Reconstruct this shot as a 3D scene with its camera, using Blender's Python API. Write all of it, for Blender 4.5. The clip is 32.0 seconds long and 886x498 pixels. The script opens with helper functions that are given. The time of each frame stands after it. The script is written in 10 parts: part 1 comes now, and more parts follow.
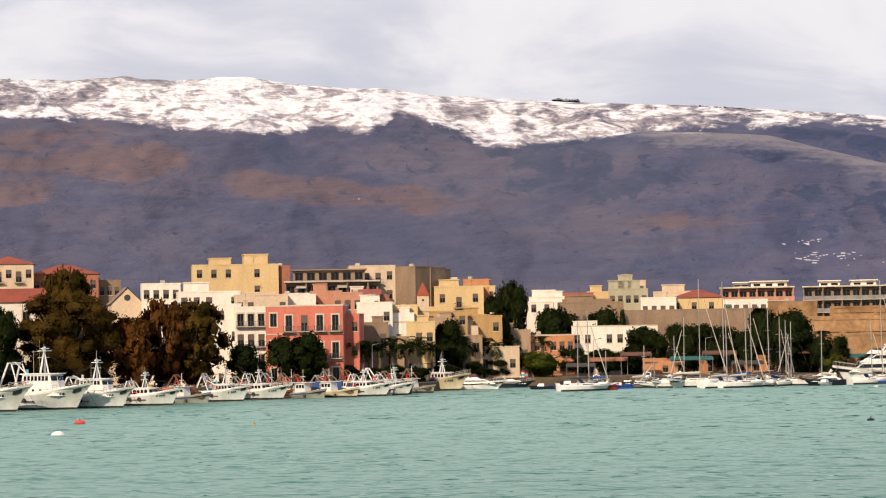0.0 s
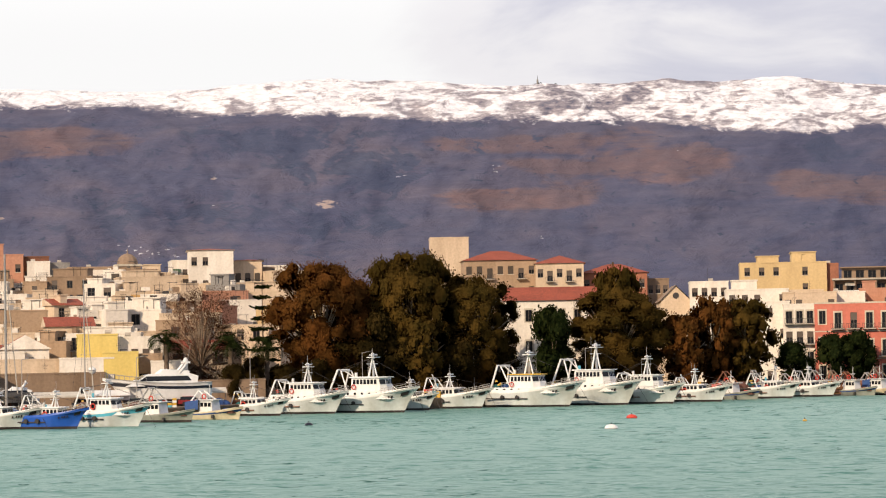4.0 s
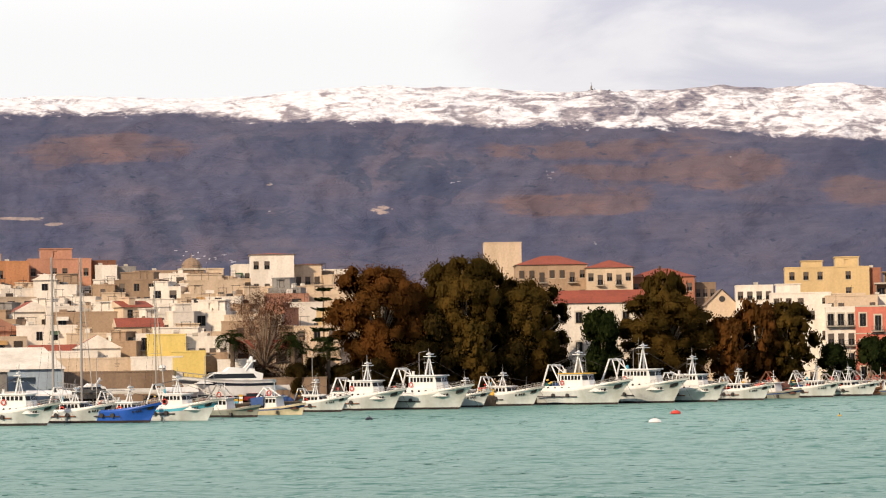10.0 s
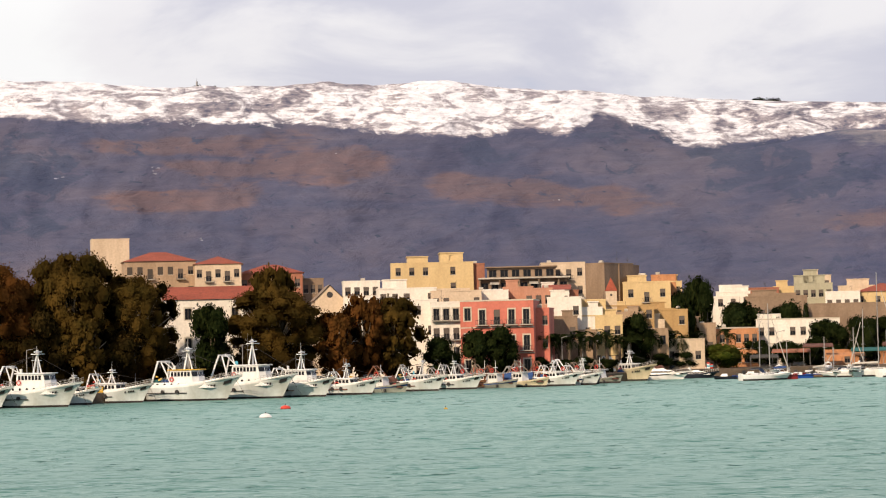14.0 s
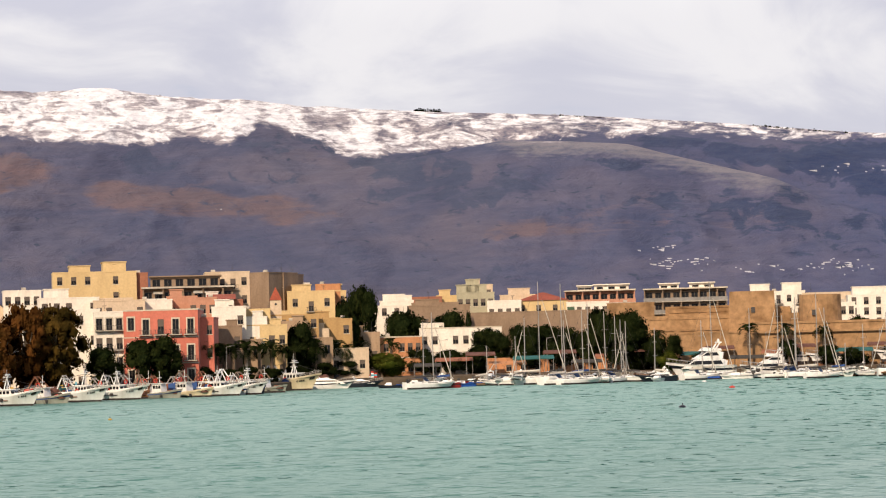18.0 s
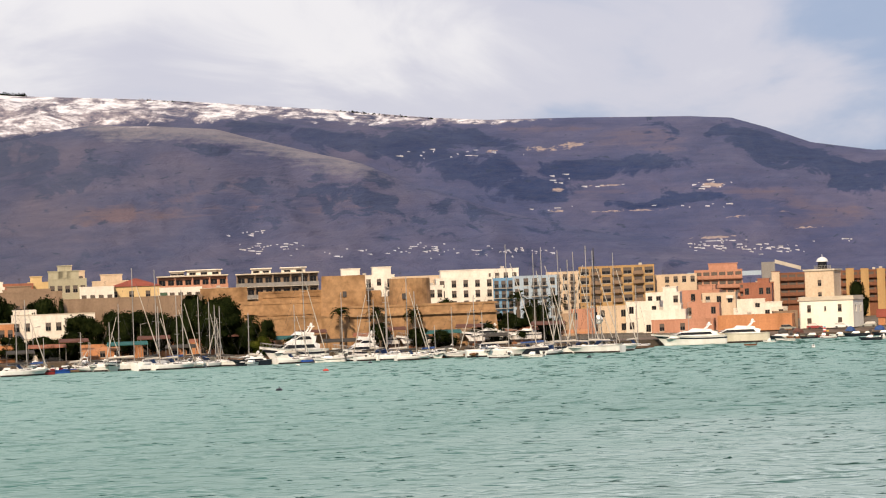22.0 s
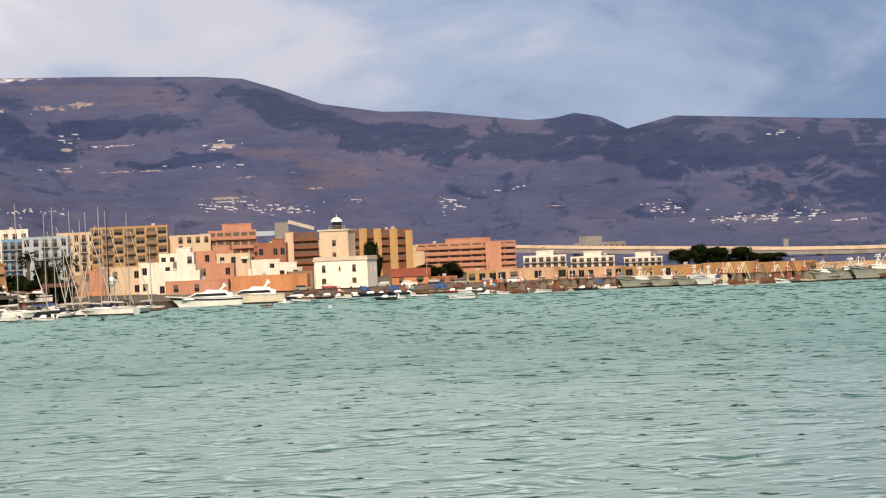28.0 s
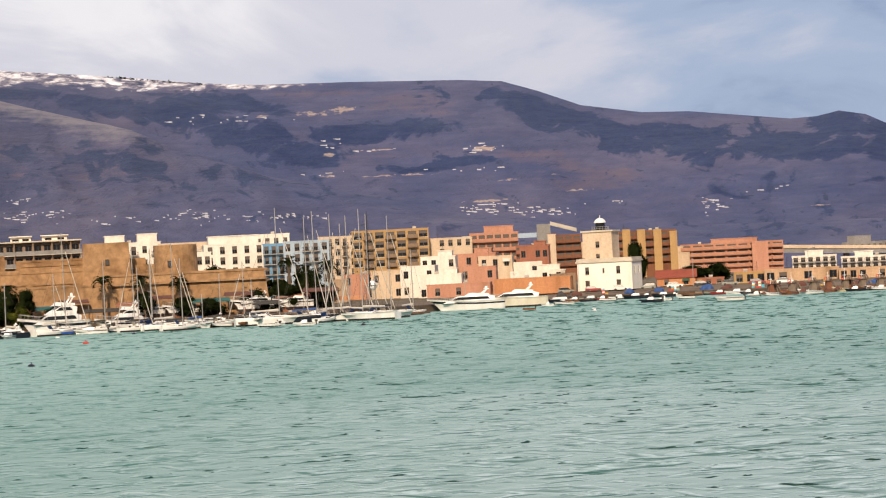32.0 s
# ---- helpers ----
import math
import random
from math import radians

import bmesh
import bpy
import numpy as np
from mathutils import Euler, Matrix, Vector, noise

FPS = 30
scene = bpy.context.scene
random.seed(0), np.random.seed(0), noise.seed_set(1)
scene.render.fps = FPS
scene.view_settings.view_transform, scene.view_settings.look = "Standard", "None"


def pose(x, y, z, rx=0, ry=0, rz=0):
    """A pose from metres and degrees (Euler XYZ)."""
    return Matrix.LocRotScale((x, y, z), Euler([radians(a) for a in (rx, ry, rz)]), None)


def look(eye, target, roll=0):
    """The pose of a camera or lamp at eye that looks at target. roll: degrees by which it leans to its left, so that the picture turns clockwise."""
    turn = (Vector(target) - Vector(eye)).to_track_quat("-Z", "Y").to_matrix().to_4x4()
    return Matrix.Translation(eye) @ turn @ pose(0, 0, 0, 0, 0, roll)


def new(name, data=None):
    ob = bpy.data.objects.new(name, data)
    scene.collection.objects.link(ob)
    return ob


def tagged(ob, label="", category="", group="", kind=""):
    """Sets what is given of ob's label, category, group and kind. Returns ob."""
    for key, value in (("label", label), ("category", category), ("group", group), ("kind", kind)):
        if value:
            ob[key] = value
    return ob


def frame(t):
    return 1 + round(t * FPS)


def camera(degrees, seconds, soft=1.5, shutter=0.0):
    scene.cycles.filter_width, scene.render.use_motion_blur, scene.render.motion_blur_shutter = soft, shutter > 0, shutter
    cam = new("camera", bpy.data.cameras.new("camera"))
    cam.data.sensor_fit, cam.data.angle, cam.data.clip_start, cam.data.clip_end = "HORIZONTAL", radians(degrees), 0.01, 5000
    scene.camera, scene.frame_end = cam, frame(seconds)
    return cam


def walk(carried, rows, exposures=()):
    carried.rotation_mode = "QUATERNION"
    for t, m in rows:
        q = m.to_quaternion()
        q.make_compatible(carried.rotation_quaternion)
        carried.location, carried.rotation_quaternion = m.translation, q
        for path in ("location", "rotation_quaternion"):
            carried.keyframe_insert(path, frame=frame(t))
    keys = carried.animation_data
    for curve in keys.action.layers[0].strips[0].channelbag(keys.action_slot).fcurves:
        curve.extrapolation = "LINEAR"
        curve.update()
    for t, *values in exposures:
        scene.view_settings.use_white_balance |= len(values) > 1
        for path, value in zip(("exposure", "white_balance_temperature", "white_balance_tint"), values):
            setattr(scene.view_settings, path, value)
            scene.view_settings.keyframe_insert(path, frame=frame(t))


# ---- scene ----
# ------------------------------------------------------------------ camera and its path
LENS = 20.4
EYE = 10.0
PATH = (
    (0.0, -1.15, 18.90, 11.80, 6.494, 1.943, -0.985),
    (0.5, -1.22, 18.52, 11.70, 4.980, 1.945, -0.985),
    (1.0, -1.30, 18.15, 11.60, 3.431, 1.970, -1.014),
    (1.5, -1.38, 17.77, 11.50, 1.903, 2.001, -1.008),
    (2.0, -1.45, 17.40, 11.40, 0.394, 2.044, -1.017),
    (2.5, -1.52, 17.02, 11.30, -1.129, 2.076, -1.006),
    (3.0, -1.60, 16.65, 11.20, -2.732, 2.117, -1.001),
    (3.5, -1.67, 16.27, 11.10, -4.442, 2.156, -1.001),
    (4.0, -1.75, 15.90, 11.00, -6.144, 2.193, -0.990),
    (4.5, -1.82, 15.52, 10.90, -7.836, 2.234, -0.980),
    (6.5, -0.90, 3.64, 10.00, -13.824, 2.468, -1.008),
    (7.0, -0.87, 3.44, 10.00, -14.194, 2.491, -0.976),
    (7.5, -0.80, 3.29, 10.00, -13.630, 2.497, -0.976),
    (8.0, -0.66, 2.99, 10.00, -12.443, 2.507, -0.962),
    (8.5, -0.37, 1.82, 10.00, -11.401, 2.490, -0.934),
    (9.0, -0.07, 0.39, 10.00, -10.165, 2.454, -0.909),
    (9.5, 0.19, -1.24, 10.00, -8.781, 2.405, -0.904),
    (10.0, 0.35, -2.70, 10.00, -7.400, 2.348, -0.884),
    (10.5, 0.41, -3.87, 10.00, -6.029, 2.293, -0.873),
    (11.0, 0.38, -4.67, 10.00, -4.673, 2.236, -0.910),
    (11.5, 0.30, -5.11, 10.00, -3.341, 2.184, -0.974),
    (12.0, 0.20, -5.30, 10.00, -2.119, 2.131, -1.030),
    (12.5, 0.10, -5.57, 10.00, -1.007, 2.084, -1.112),
    (13.0, 0.00, -5.66, 10.00, -0.000, 2.050, -1.200),
    (13.5, -0.09, -5.55, 10.00, 0.896, 2.052, -1.263),
    (14.0, -0.16, -5.23, 10.00, 1.762, 2.077, -1.349),
    (14.5, -0.22, -4.72, 10.00, 2.615, 2.137, -1.406),
    (16.5, -0.50, -4.39, 10.00, 6.444, 2.268, -1.474),
    (17.0, -0.61, -4.63, 10.00, 7.479, 2.217, -1.507),
    (17.5, -0.69, -4.63, 10.00, 8.539, 2.158, -1.529),
    (18.0, -0.73, -4.33, 10.00, 9.630, 2.100, -1.550),
    (18.5, -0.81, -4.26, 10.00, 10.757, 2.039, -1.613),
    (19.0, -0.82, -3.91, 10.00, 11.905, 1.968, -1.670),
    (19.5, -0.86, -3.71, 10.00, 13.083, 1.912, -1.718),
    (20.0, -0.96, -3.78, 10.00, 14.277, 1.859, -1.810),
    (20.5, -1.32, -4.76, 10.00, 15.498, 1.805, -1.888),
    (21.0, -1.97, -6.55, 10.00, 16.746, 1.708, -1.956),
    (21.5, -2.57, -7.93, 10.00, 17.993, 1.584, -2.050),
    (22.0, -3.12, -8.97, 10.00, 19.184, 1.446, -2.136),
    (22.5, -3.55, -9.59, 10.00, 20.322, 1.321, -2.217),
    (23.0, -3.76, -9.60, 10.00, 21.394, 1.199, -2.293),
    (23.5, -3.81, -9.24, 10.00, 22.408, 1.087, -2.328),
    (24.0, -3.62, -8.37, 10.00, 23.376, 0.972, -2.366),
    (24.5, -3.25, -7.20, 10.00, 24.294, 0.861, -2.401),
    (25.0, -3.05, -6.48, 10.00, 25.173, 0.747, -2.436),
    (25.5, -2.88, -5.90, 10.00, 26.046, 0.645, -2.465),
    (27.5, -0.86, -1.51, 10.00, 29.598, 0.223, -2.493),
    (28.0, -0.52, -0.89, 10.00, 30.501, 0.088, -2.448),
    (28.5, -0.12, -0.20, 10.00, 31.406, -0.032, -2.433),
    (29.0, 0.19, 0.30, 10.00, 32.282, -0.093, -2.487),
    (29.5, 0.68, 1.10, 10.00, 31.746, -0.040, -2.535),
    (30.0, 1.49, 2.59, 10.00, 29.995, 0.066, -2.644),
    (30.5, 2.32, 4.29, 10.00, 28.411, 0.170, -2.695),
    (31.0, 3.29, 6.46, 10.00, 26.964, 0.260, -2.761),
    (31.5, 4.17, 8.66, 10.00, 25.711, 0.339, -2.812),
    (32.0, 4.54, 9.99, 10.00, 24.441, 0.417, -2.908),
)


def aim(ex, ey, ez, yaw, pitch, roll):
    """A camera pose from its place, its bearing, its rise and its lean in degrees."""
    a, p = radians(yaw), radians(pitch)
    eye = Vector((ex, ey, ez))
    return look(eye, eye + Vector((math.sin(a) * math.cos(p), math.cos(a) * math.cos(p), math.sin(p))), roll)


cam = camera(LENS, 32.0, soft=1.15)
walk(cam, [(t, aim(*row)) for t, *row in PATH])

# ------------------------------------------------------------------ sky, sun
SUN_BEARING, SUN_RISE = -152.0, 28.0


def node(tree, kind, **values):
    n = tree.nodes.new(kind)
    for key, v in values.items():
        if key in n.inputs:
            n.inputs[key].default_value = v
    return n


def link(tree, a, b):
    tree.links.new(a, b)


def math_node(tree, op, a, b=None, clamp=False):
    n = tree.nodes.new("ShaderNodeMath")
    n.operation, n.use_clamp = op, clamp
    for i, v in enumerate((a, b)):
        if v is None:
            continue
        if isinstance(v, (int, float)):
            n.inputs[i].default_value = v
        else:
            tree.links.new(v, n.inputs[i])
    return n.outputs[0]


def ramp(tree, fac, stops, smooth=False):
    n = tree.nodes.new("ShaderNodeValToRGB")
    e = n.color_ramp.elements
    while len(e) < len(stops):
        e.new(0.5)
    for i, (p, c) in enumerate(stops):
        e[i].position = p
        e[i].color = (*c, 1) if len(c) == 3 else c
    if smooth:
        n.color_ramp.interpolation = "EASE"
    tree.links.new(fac, n.inputs[0])
    return n.outputs[0]


def mix(tree, fac, a, b, blend="MIX"):
    n = tree.nodes.new("ShaderNodeMix")
    n.data_type, n.blend_type = "RGBA", blend
    for i, v in ((0, fac), (6, a), (7, b)):
        if isinstance(v, (int, float)):
            n.inputs[i].default_value = v
        elif isinstance(v, tuple):
            n.inputs[i].default_value = (*v[:3], 1)
        else:
            tree.links.new(v, n.inputs[i])
    return n.outputs[2]


def noise_tex(tree, vec, scale, detail=4.0, rough=0.55, distortion=0.0):
    n = tree.nodes.new("ShaderNodeTexNoise")
    n.inputs["Scale"].default_value, n.inputs["Detail"].default_value = scale, detail
    n.inputs["Roughness"].default_value, n.inputs["Distortion"].default_value = rough, distortion
    if vec is not None:
        tree.links.new(vec, n.inputs["Vector"])
    return n.outputs[0]


def mapping(tree, vec, scale=(1, 1, 1), turn=(0, 0, 0), place=(0, 0, 0)):
    n = tree.nodes.new("ShaderNodeMapping")
    n.inputs["Scale"].default_value, n.inputs["Rotation"].default_value = scale, turn
    n.inputs["Location"].default_value = place
    tree.links.new(vec, n.inputs["Vector"])
    return n.outputs[0]


def build_sky():
    w = bpy.data.worlds.new("sky")
    w.use_nodes = True
    scene.world = w
    t = w.node_tree
    t.nodes.clear()
    out = t.nodes.new("ShaderNodeOutputWorld")
    sky = t.nodes.new("ShaderNodeTexSky")
    sky.sky_type, sky.sun_disc = "NISHITA", False
    sky.sun_elevation, sky.sun_rotation = radians(SUN_RISE), radians(SUN_BEARING)
    co = t.nodes.new("ShaderNodeTexCoord").outputs["Generated"]
    sep = t.nodes.new("ShaderNodeSeparateXYZ")
    link(t, co, sep.inputs[0])
    # heavy cloud, thin and bright towards the west, thick and blue towards the east
    big = noise_tex(t, mapping(t, co, (3.2, 3.2, 9.0), place=(0.4, 0.1, 0.0)), 1.0, 5.0, 0.5, 0.35)
    fine = noise_tex(t, mapping(t, co, (9.0, 9.0, 22.0), place=(2.0, 0.6, 0.3)), 1.0, 6.0, 0.55, 0.5)
    east = math_node(t, "MULTIPLY_ADD", sep.outputs[0], 1.0)
    east.node.inputs[1].default_value, east.node.inputs[2].default_value = 1.2, 0.15
    thick = math_node(t, "ADD", east, math_node(t, "MULTIPLY", math_node(t, "SUBTRACT", big, 0.5), 0.95))
    thick = math_node(t, "ADD", thick, math_node(t, "MULTIPLY", math_node(t, "SUBTRACT", fine, 0.5), 0.95))
    # grey cloud over the middle of the ridge and far east, thinner gaps between
    for middle, half, more in ((-0.03, 0.14, 0.24), (0.285, 0.07, -0.14), (0.56, 0.07, -0.12), (0.69, 0.10, 0.19)):
        off = math_node(t, "DIVIDE", math_node(t, "SUBTRACT", sep.outputs[0], middle), half)
        lump = math_node(t, "MAXIMUM", math_node(t, "SUBTRACT", 1.0, math_node(t, "MULTIPLY", off, off)), 0.0)
        thick = math_node(t, "ADD", thick, math_node(t, "MULTIPLY", lump, more))
    # the bank of cloud lies low in the east; overhead it thins out
    thick = math_node(t, "SUBTRACT", thick, math_node(t, "MULTIPLY", math_node(t, "MAXIMUM", math_node(t, "SUBTRACT", sep.outputs[2], 0.13), 0.0), 2.6))
    cloud = ramp(t, thick, [(0.0, (1.0, 0.985, 0.98)), (0.28, (0.90, 0.87, 0.89)), (0.52, (0.66, 0.65, 0.74)),
                            (0.78, (0.39, 0.47, 0.645)), (1.0, (0.215, 0.30, 0.49))], True)
    # unseen sky: bright belt added to light the water, zenith and south greyed
    high = ramp(t, sep.outputs[2], [(0.12, (1, 1, 1)), (0.26, (1.75, 1.72, 1.68)), (0.5, (1.5, 1.5, 1.5)), (0.8, (0.5, 0.53, 0.6))], True)
    south = ramp(t, math_node(t, "MULTIPLY_ADD", sep.outputs[1], 0.5), [(0.30, (0.55, 0.58, 0.66)), (0.62, (1, 1, 1))], True)
    south.node.inputs[0].links[0].from_node.inputs[2].default_value = 0.5
    cloud = mix(t, 1.0, mix(t, 1.0, cloud, high, "MULTIPLY"), south, "MULTIPLY")
    blue = t.nodes.new("ShaderNodeBackground")
    blue.inputs["Strength"].default_value = 0.08
    link(t, sky.outputs[0], blue.inputs[0])
    grey = t.nodes.new("ShaderNodeBackground")
    grey.inputs["Strength"].default_value = 1.0
    link(t, cloud, grey.inputs[0])
    m = t.nodes.new("ShaderNodeMixShader")
    m.inputs[0].default_value = 0.94
    link(t, blue.outputs[0], m.inputs[1])
    link(t, grey.outputs[0], m.inputs[2])
    link(t, m.outputs[0], out.inputs[0])


build_sky()
sun_data = bpy.data.lights.new("sun", "SUN")
sun_data.energy, sun_data.angle, sun_data.color = 4.8, radians(0.6), (1.0, 0.79, 0.57)
sun = new("sun", sun_data)
_b, _r = radians(SUN_BEARING), radians(SUN_RISE)
sun.matrix_world = look((math.sin(_b) * math.cos(_r) * 900, math.cos(_b) * math.cos(_r) * 900, math.sin(_r) * 900), (0, 0, 0))


# ------------------------------------------------------------------ materials
def stuff(name, base, rough=0.8, metal=0.0, grain=0.12, scale=2.0, stain=0.15, stain_scale=0.25, bump=0.05, vary=0.0, streak=False, spec=0.5):
    """A painted, plastered or mineral surface: colour, grain and larger stains, at real size."""
    m = bpy.data.materials.new(name)
    m.use_nodes = True
    t = m.node_tree
    b = t.nodes["Principled BSDF"]
    co = t.nodes.new("ShaderNodeTexCoord").outputs["Object"]
    fine = noise_tex(t, co, scale, 5.0, 0.6)
    wide = noise_tex(t, mapping(t, co, (1, 1, 0.22) if streak else (1, 1, 1)), stain_scale, 4.0, 0.6, 0.4)
    dark = tuple(c * (1 - 2.2 * grain) for c in base)
    light = tuple(min(1.0, c * (1 + 1.2 * grain)) for c in base)
    col = ramp(t, fine, [(0.3, dark), (0.7, light)])
    grime = ramp(t, wide, [(0.42, (1, 1, 1)), (0.72, (1 - 2.0 * stain, 1 - 2.2 * stain, 1 - 2.5 * stain))])
    col = mix(t, 1.0, col, grime, "MULTIPLY")
    if vary:
        info = t.nodes.new("ShaderNodeObjectInfo")
        tone = ramp(t, info.outputs["Random"], [(0.0, (1 - vary, 1 - vary, 1 - vary * 1.2)), (1.0, (1 + vary * 0.4, 1 + vary * 0.3, 1 + vary * 0.2))])
        col = mix(t, 1.0, col, tone, "MULTIPLY")
    link(t, col, b.inputs["Base Color"])
    b.inputs["Roughness"].default_value, b.inputs["Metallic"].default_value = rough, metal
    b.inputs["Specular IOR Level"].default_value = spec
    if bump:
        bn = t.nodes.new("ShaderNodeBump")
        bn.inputs["Strength"].default_value, bn.inputs["Distance"].default_value = 0.6, bump
        link(t, fine, bn.inputs["Height"])
        link(t, bn.outputs[0], b.inputs["Normal"])
    return m


WALLS = {
    "white": stuff("white_plaster", (0.74, 0.675, 0.59), 0.85, grain=0.06, stain=0.12, streak=True),
    "cream": stuff("cream_plaster", (0.58, 0.45, 0.32), 0.85, grain=0.07, stain=0.12, streak=True),
    "beige": stuff("beige_plaster", (0.368, 0.255, 0.165), 0.88, grain=0.08, stain=0.14, streak=True),
    "tan": stuff("tan_render", (0.248, 0.170, 0.113), 0.88, grain=0.08, stain=0.15, streak=True),
    "yellow": stuff("yellow_plaster", (0.58, 0.42, 0.21), 0.85, grain=0.06, stain=0.10, streak=True),
    "lemon": stuff("lemon_plaster", (0.66, 0.50, 0.15), 0.85, grain=0.05, stain=0.08, streak=True),
    "pink": stuff("coral_plaster", (0.531, 0.154, 0.106), 0.85, grain=0.07, stain=0.12, streak=True),
    "rose": stuff("rose_plaster", (0.46, 0.225, 0.145), 0.85, grain=0.07, stain=0.12, streak=True),
    "terracotta": stuff("terracotta_plaster", (0.308, 0.120, 0.070), 0.85, grain=0.08, stain=0.12, streak=True),
    "brown": stuff("brown_brick", (0.20, 0.082, 0.044), 0.88, grain=0.10, stain=0.12, streak=True),
    "ochre": stuff("ochre_plaster", (0.41, 0.255, 0.105), 0.85, grain=0.07, stain=0.12, streak=True),
    "olive": stuff("olive_sheeting", (0.185, 0.142, 0.052), 0.7, grain=0.06, stain=0.12, streak=True),
    "grey": stuff("grey_concrete", (0.24, 0.228, 0.216), 0.9, grain=0.09, stain=0.16, streak=True),
    "blue": stuff("sky_blue_plaster", (0.144, 0.304, 0.48), 0.85, grain=0.05, stain=0.10, streak=True),
    "paleblue": stuff("pale_blue_plaster", (0.336, 0.416, 0.496), 0.85, grain=0.05, stain=0.10, streak=True),
    "palegreen": stuff("pale_green_plaster", (0.360, 0.332, 0.232), 0.85, grain=0.06, stain=0.12, streak=True),
    "orange": stuff("orange_plaster", (0.50, 0.225, 0.100), 0.85, grain=0.08, stain=0.14, streak=True),
    "peach": stuff("faded_peach_plaster", (0.50, 0.33, 0.20), 0.88, grain=0.10, stain=0.2, streak=True),
    "amber": stuff("sunburnt_tan_render", (0.36, 0.205, 0.085), 0.9, grain=0.10, stain=0.2, streak=True),
    "stone": stuff("sandstone", (0.33, 0.195, 0.095), 0.95, grain=0.14, scale=0.8, stain=0.27, stain_scale=0.16, bump=0.12),
    "red": stuff("red_painted_sheeting", (0.34, 0.016, 0.018), 0.6, grain=0.05, stain=0.10, streak=True),
}
M_FARWALL = stuff("blue_grey_village_plaster", (0.50, 0.50, 0.55), 0.9, grain=0.1, stain=0.15)
M_LIME = stuff("whitewash", (0.80, 0.76, 0.66), 0.9, grain=0.04, stain=0.06, streak=True)
M_TILE = stuff("red_roof_tiles", (0.288, 0.06, 0.028), 0.85, grain=0.16, scale=3.0, stain=0.14)
M_FLAT = stuff("roof_screed", (0.336, 0.288, 0.24), 0.92, grain=0.10, stain=0.2)
M_SLAB = stuff("balcony_concrete", (0.464, 0.416, 0.352), 0.9, grain=0.08, stain=0.15)
M_TRIM = stuff("pale_trim", (0.528, 0.464, 0.368), 0.85, grain=0.05, stain=0.12)
M_FRAME = stuff("window_paint", (0.085, 0.062, 0.048), 0.6, grain=0.04, stain=0.05)
M_SHUT = stuff("shutter_wood", (0.050, 0.034, 0.022), 0.6, grain=0.10, stain=0.05)
M_GLASS = stuff("window_glass", (0.0096, 0.0104, 0.0128), 0.2, grain=0.02, stain=0.02, bump=0, spec=0.25)
M_IRON = stuff("dark_iron", (0.04, 0.036, 0.036), 0.6, metal=0.3, grain=0.05, stain=0.05, bump=0)
M_ALU = stuff("mast_aluminium", (0.32, 0.304, 0.288), 0.5, metal=0.2, grain=0.03, stain=0.06, bump=0)
M_WHITE = stuff("white_boat_paint", (0.76, 0.75, 0.73), 0.38, grain=0.03, stain=0.10, streak=True, bump=0)
M_QUAY = stuff("quay_stone", (0.105, 0.075, 0.052), 0.95, grain=0.12, stain=0.2, bump=0.1)
M_PAVE = stuff("quay_paving", (0.155, 0.100, 0.064), 0.95, grain=0.10, stain=0.18)
M_BOOT = stuff("dark_bottom_paint", (0.03, 0.02, 0.02), 0.6, grain=0.05, stain=0.1, bump=0)
M_BLUEHULL = stuff("royal_blue_hull_paint", (0.02, 0.09, 0.42), 0.35, grain=0.04, stain=0.10, bump=0)
M_TURQ = stuff("turquoise_hull_paint", (0.10, 0.42, 0.55), 0.4, grain=0.04, stain=0.10, bump=0)
M_REDHULL = stuff("red_hull_paint", (0.24, 0.02, 0.02), 0.4, grain=0.04, stain=0.10, bump=0)
# white paint greyed: shade below the hull's flare is put into the colour
M_HULLSHADE = stuff("shaded_white_hull_paint", (0.56, 0.59, 0.58), 0.45, grain=0.04, stain=0.14, streak=True, bump=0)
M_TEAL = stuff("teal_canvas", (0.02, 0.11, 0.11), 0.85, grain=0.1, stain=0.12)
M_NAVY = stuff("navy_hull_paint", (0.012, 0.014, 0.025), 0.3, grain=0.04, stain=0.05, bump=0)
M_CREAMHULL = stuff("cream_boat_paint", (0.60, 0.52, 0.36), 0.45, grain=0.05, stain=0.18, streak=True, bump=0)
M_IVORY = stuff("ivory_boat_paint", (0.66, 0.61, 0.50), 0.4, grain=0.04, stain=0.12, streak=True, bump=0)
M_GREYHULL = stuff("grey_boat_paint", (0.27, 0.28, 0.245), 0.5, grain=0.06, stain=0.2, streak=True, bump=0)
M_WOODHULL = stuff("varnished_planks", (0.22, 0.09, 0.035), 0.5, grain=0.12, stain=0.1)
M_DECK = stuff("worn_deck", (0.20, 0.15, 0.11), 0.85, grain=0.12, stain=0.2)
M_DARKWIN = stuff("wheelhouse_glass", (0.012, 0.013, 0.015), 0.15, grain=0.02, stain=0.02, bump=0, spec=0.3)
M_ORANGE = stuff("lifebuoy_red", (0.55, 0.05, 0.03), 0.6, grain=0.05, stain=0.05, bump=0)
M_TARP = stuff("blue_tarpaulin", (0.025, 0.07, 0.22), 0.7, grain=0.1, stain=0.1, bump=0.03)
M_SAILCOVER = stuff("pale_canvas", (0.52, 0.48, 0.42), 0.9, grain=0.08, stain=0.12)
M_HATCH = stuff("dark_canvas", (0.05, 0.045, 0.04), 0.9, grain=0.1, stain=0.1)
M_NET = stuff("fishing_nets", (0.14, 0.06, 0.045), 0.95, grain=0.25, scale=6, stain=0.2, bump=0.1)
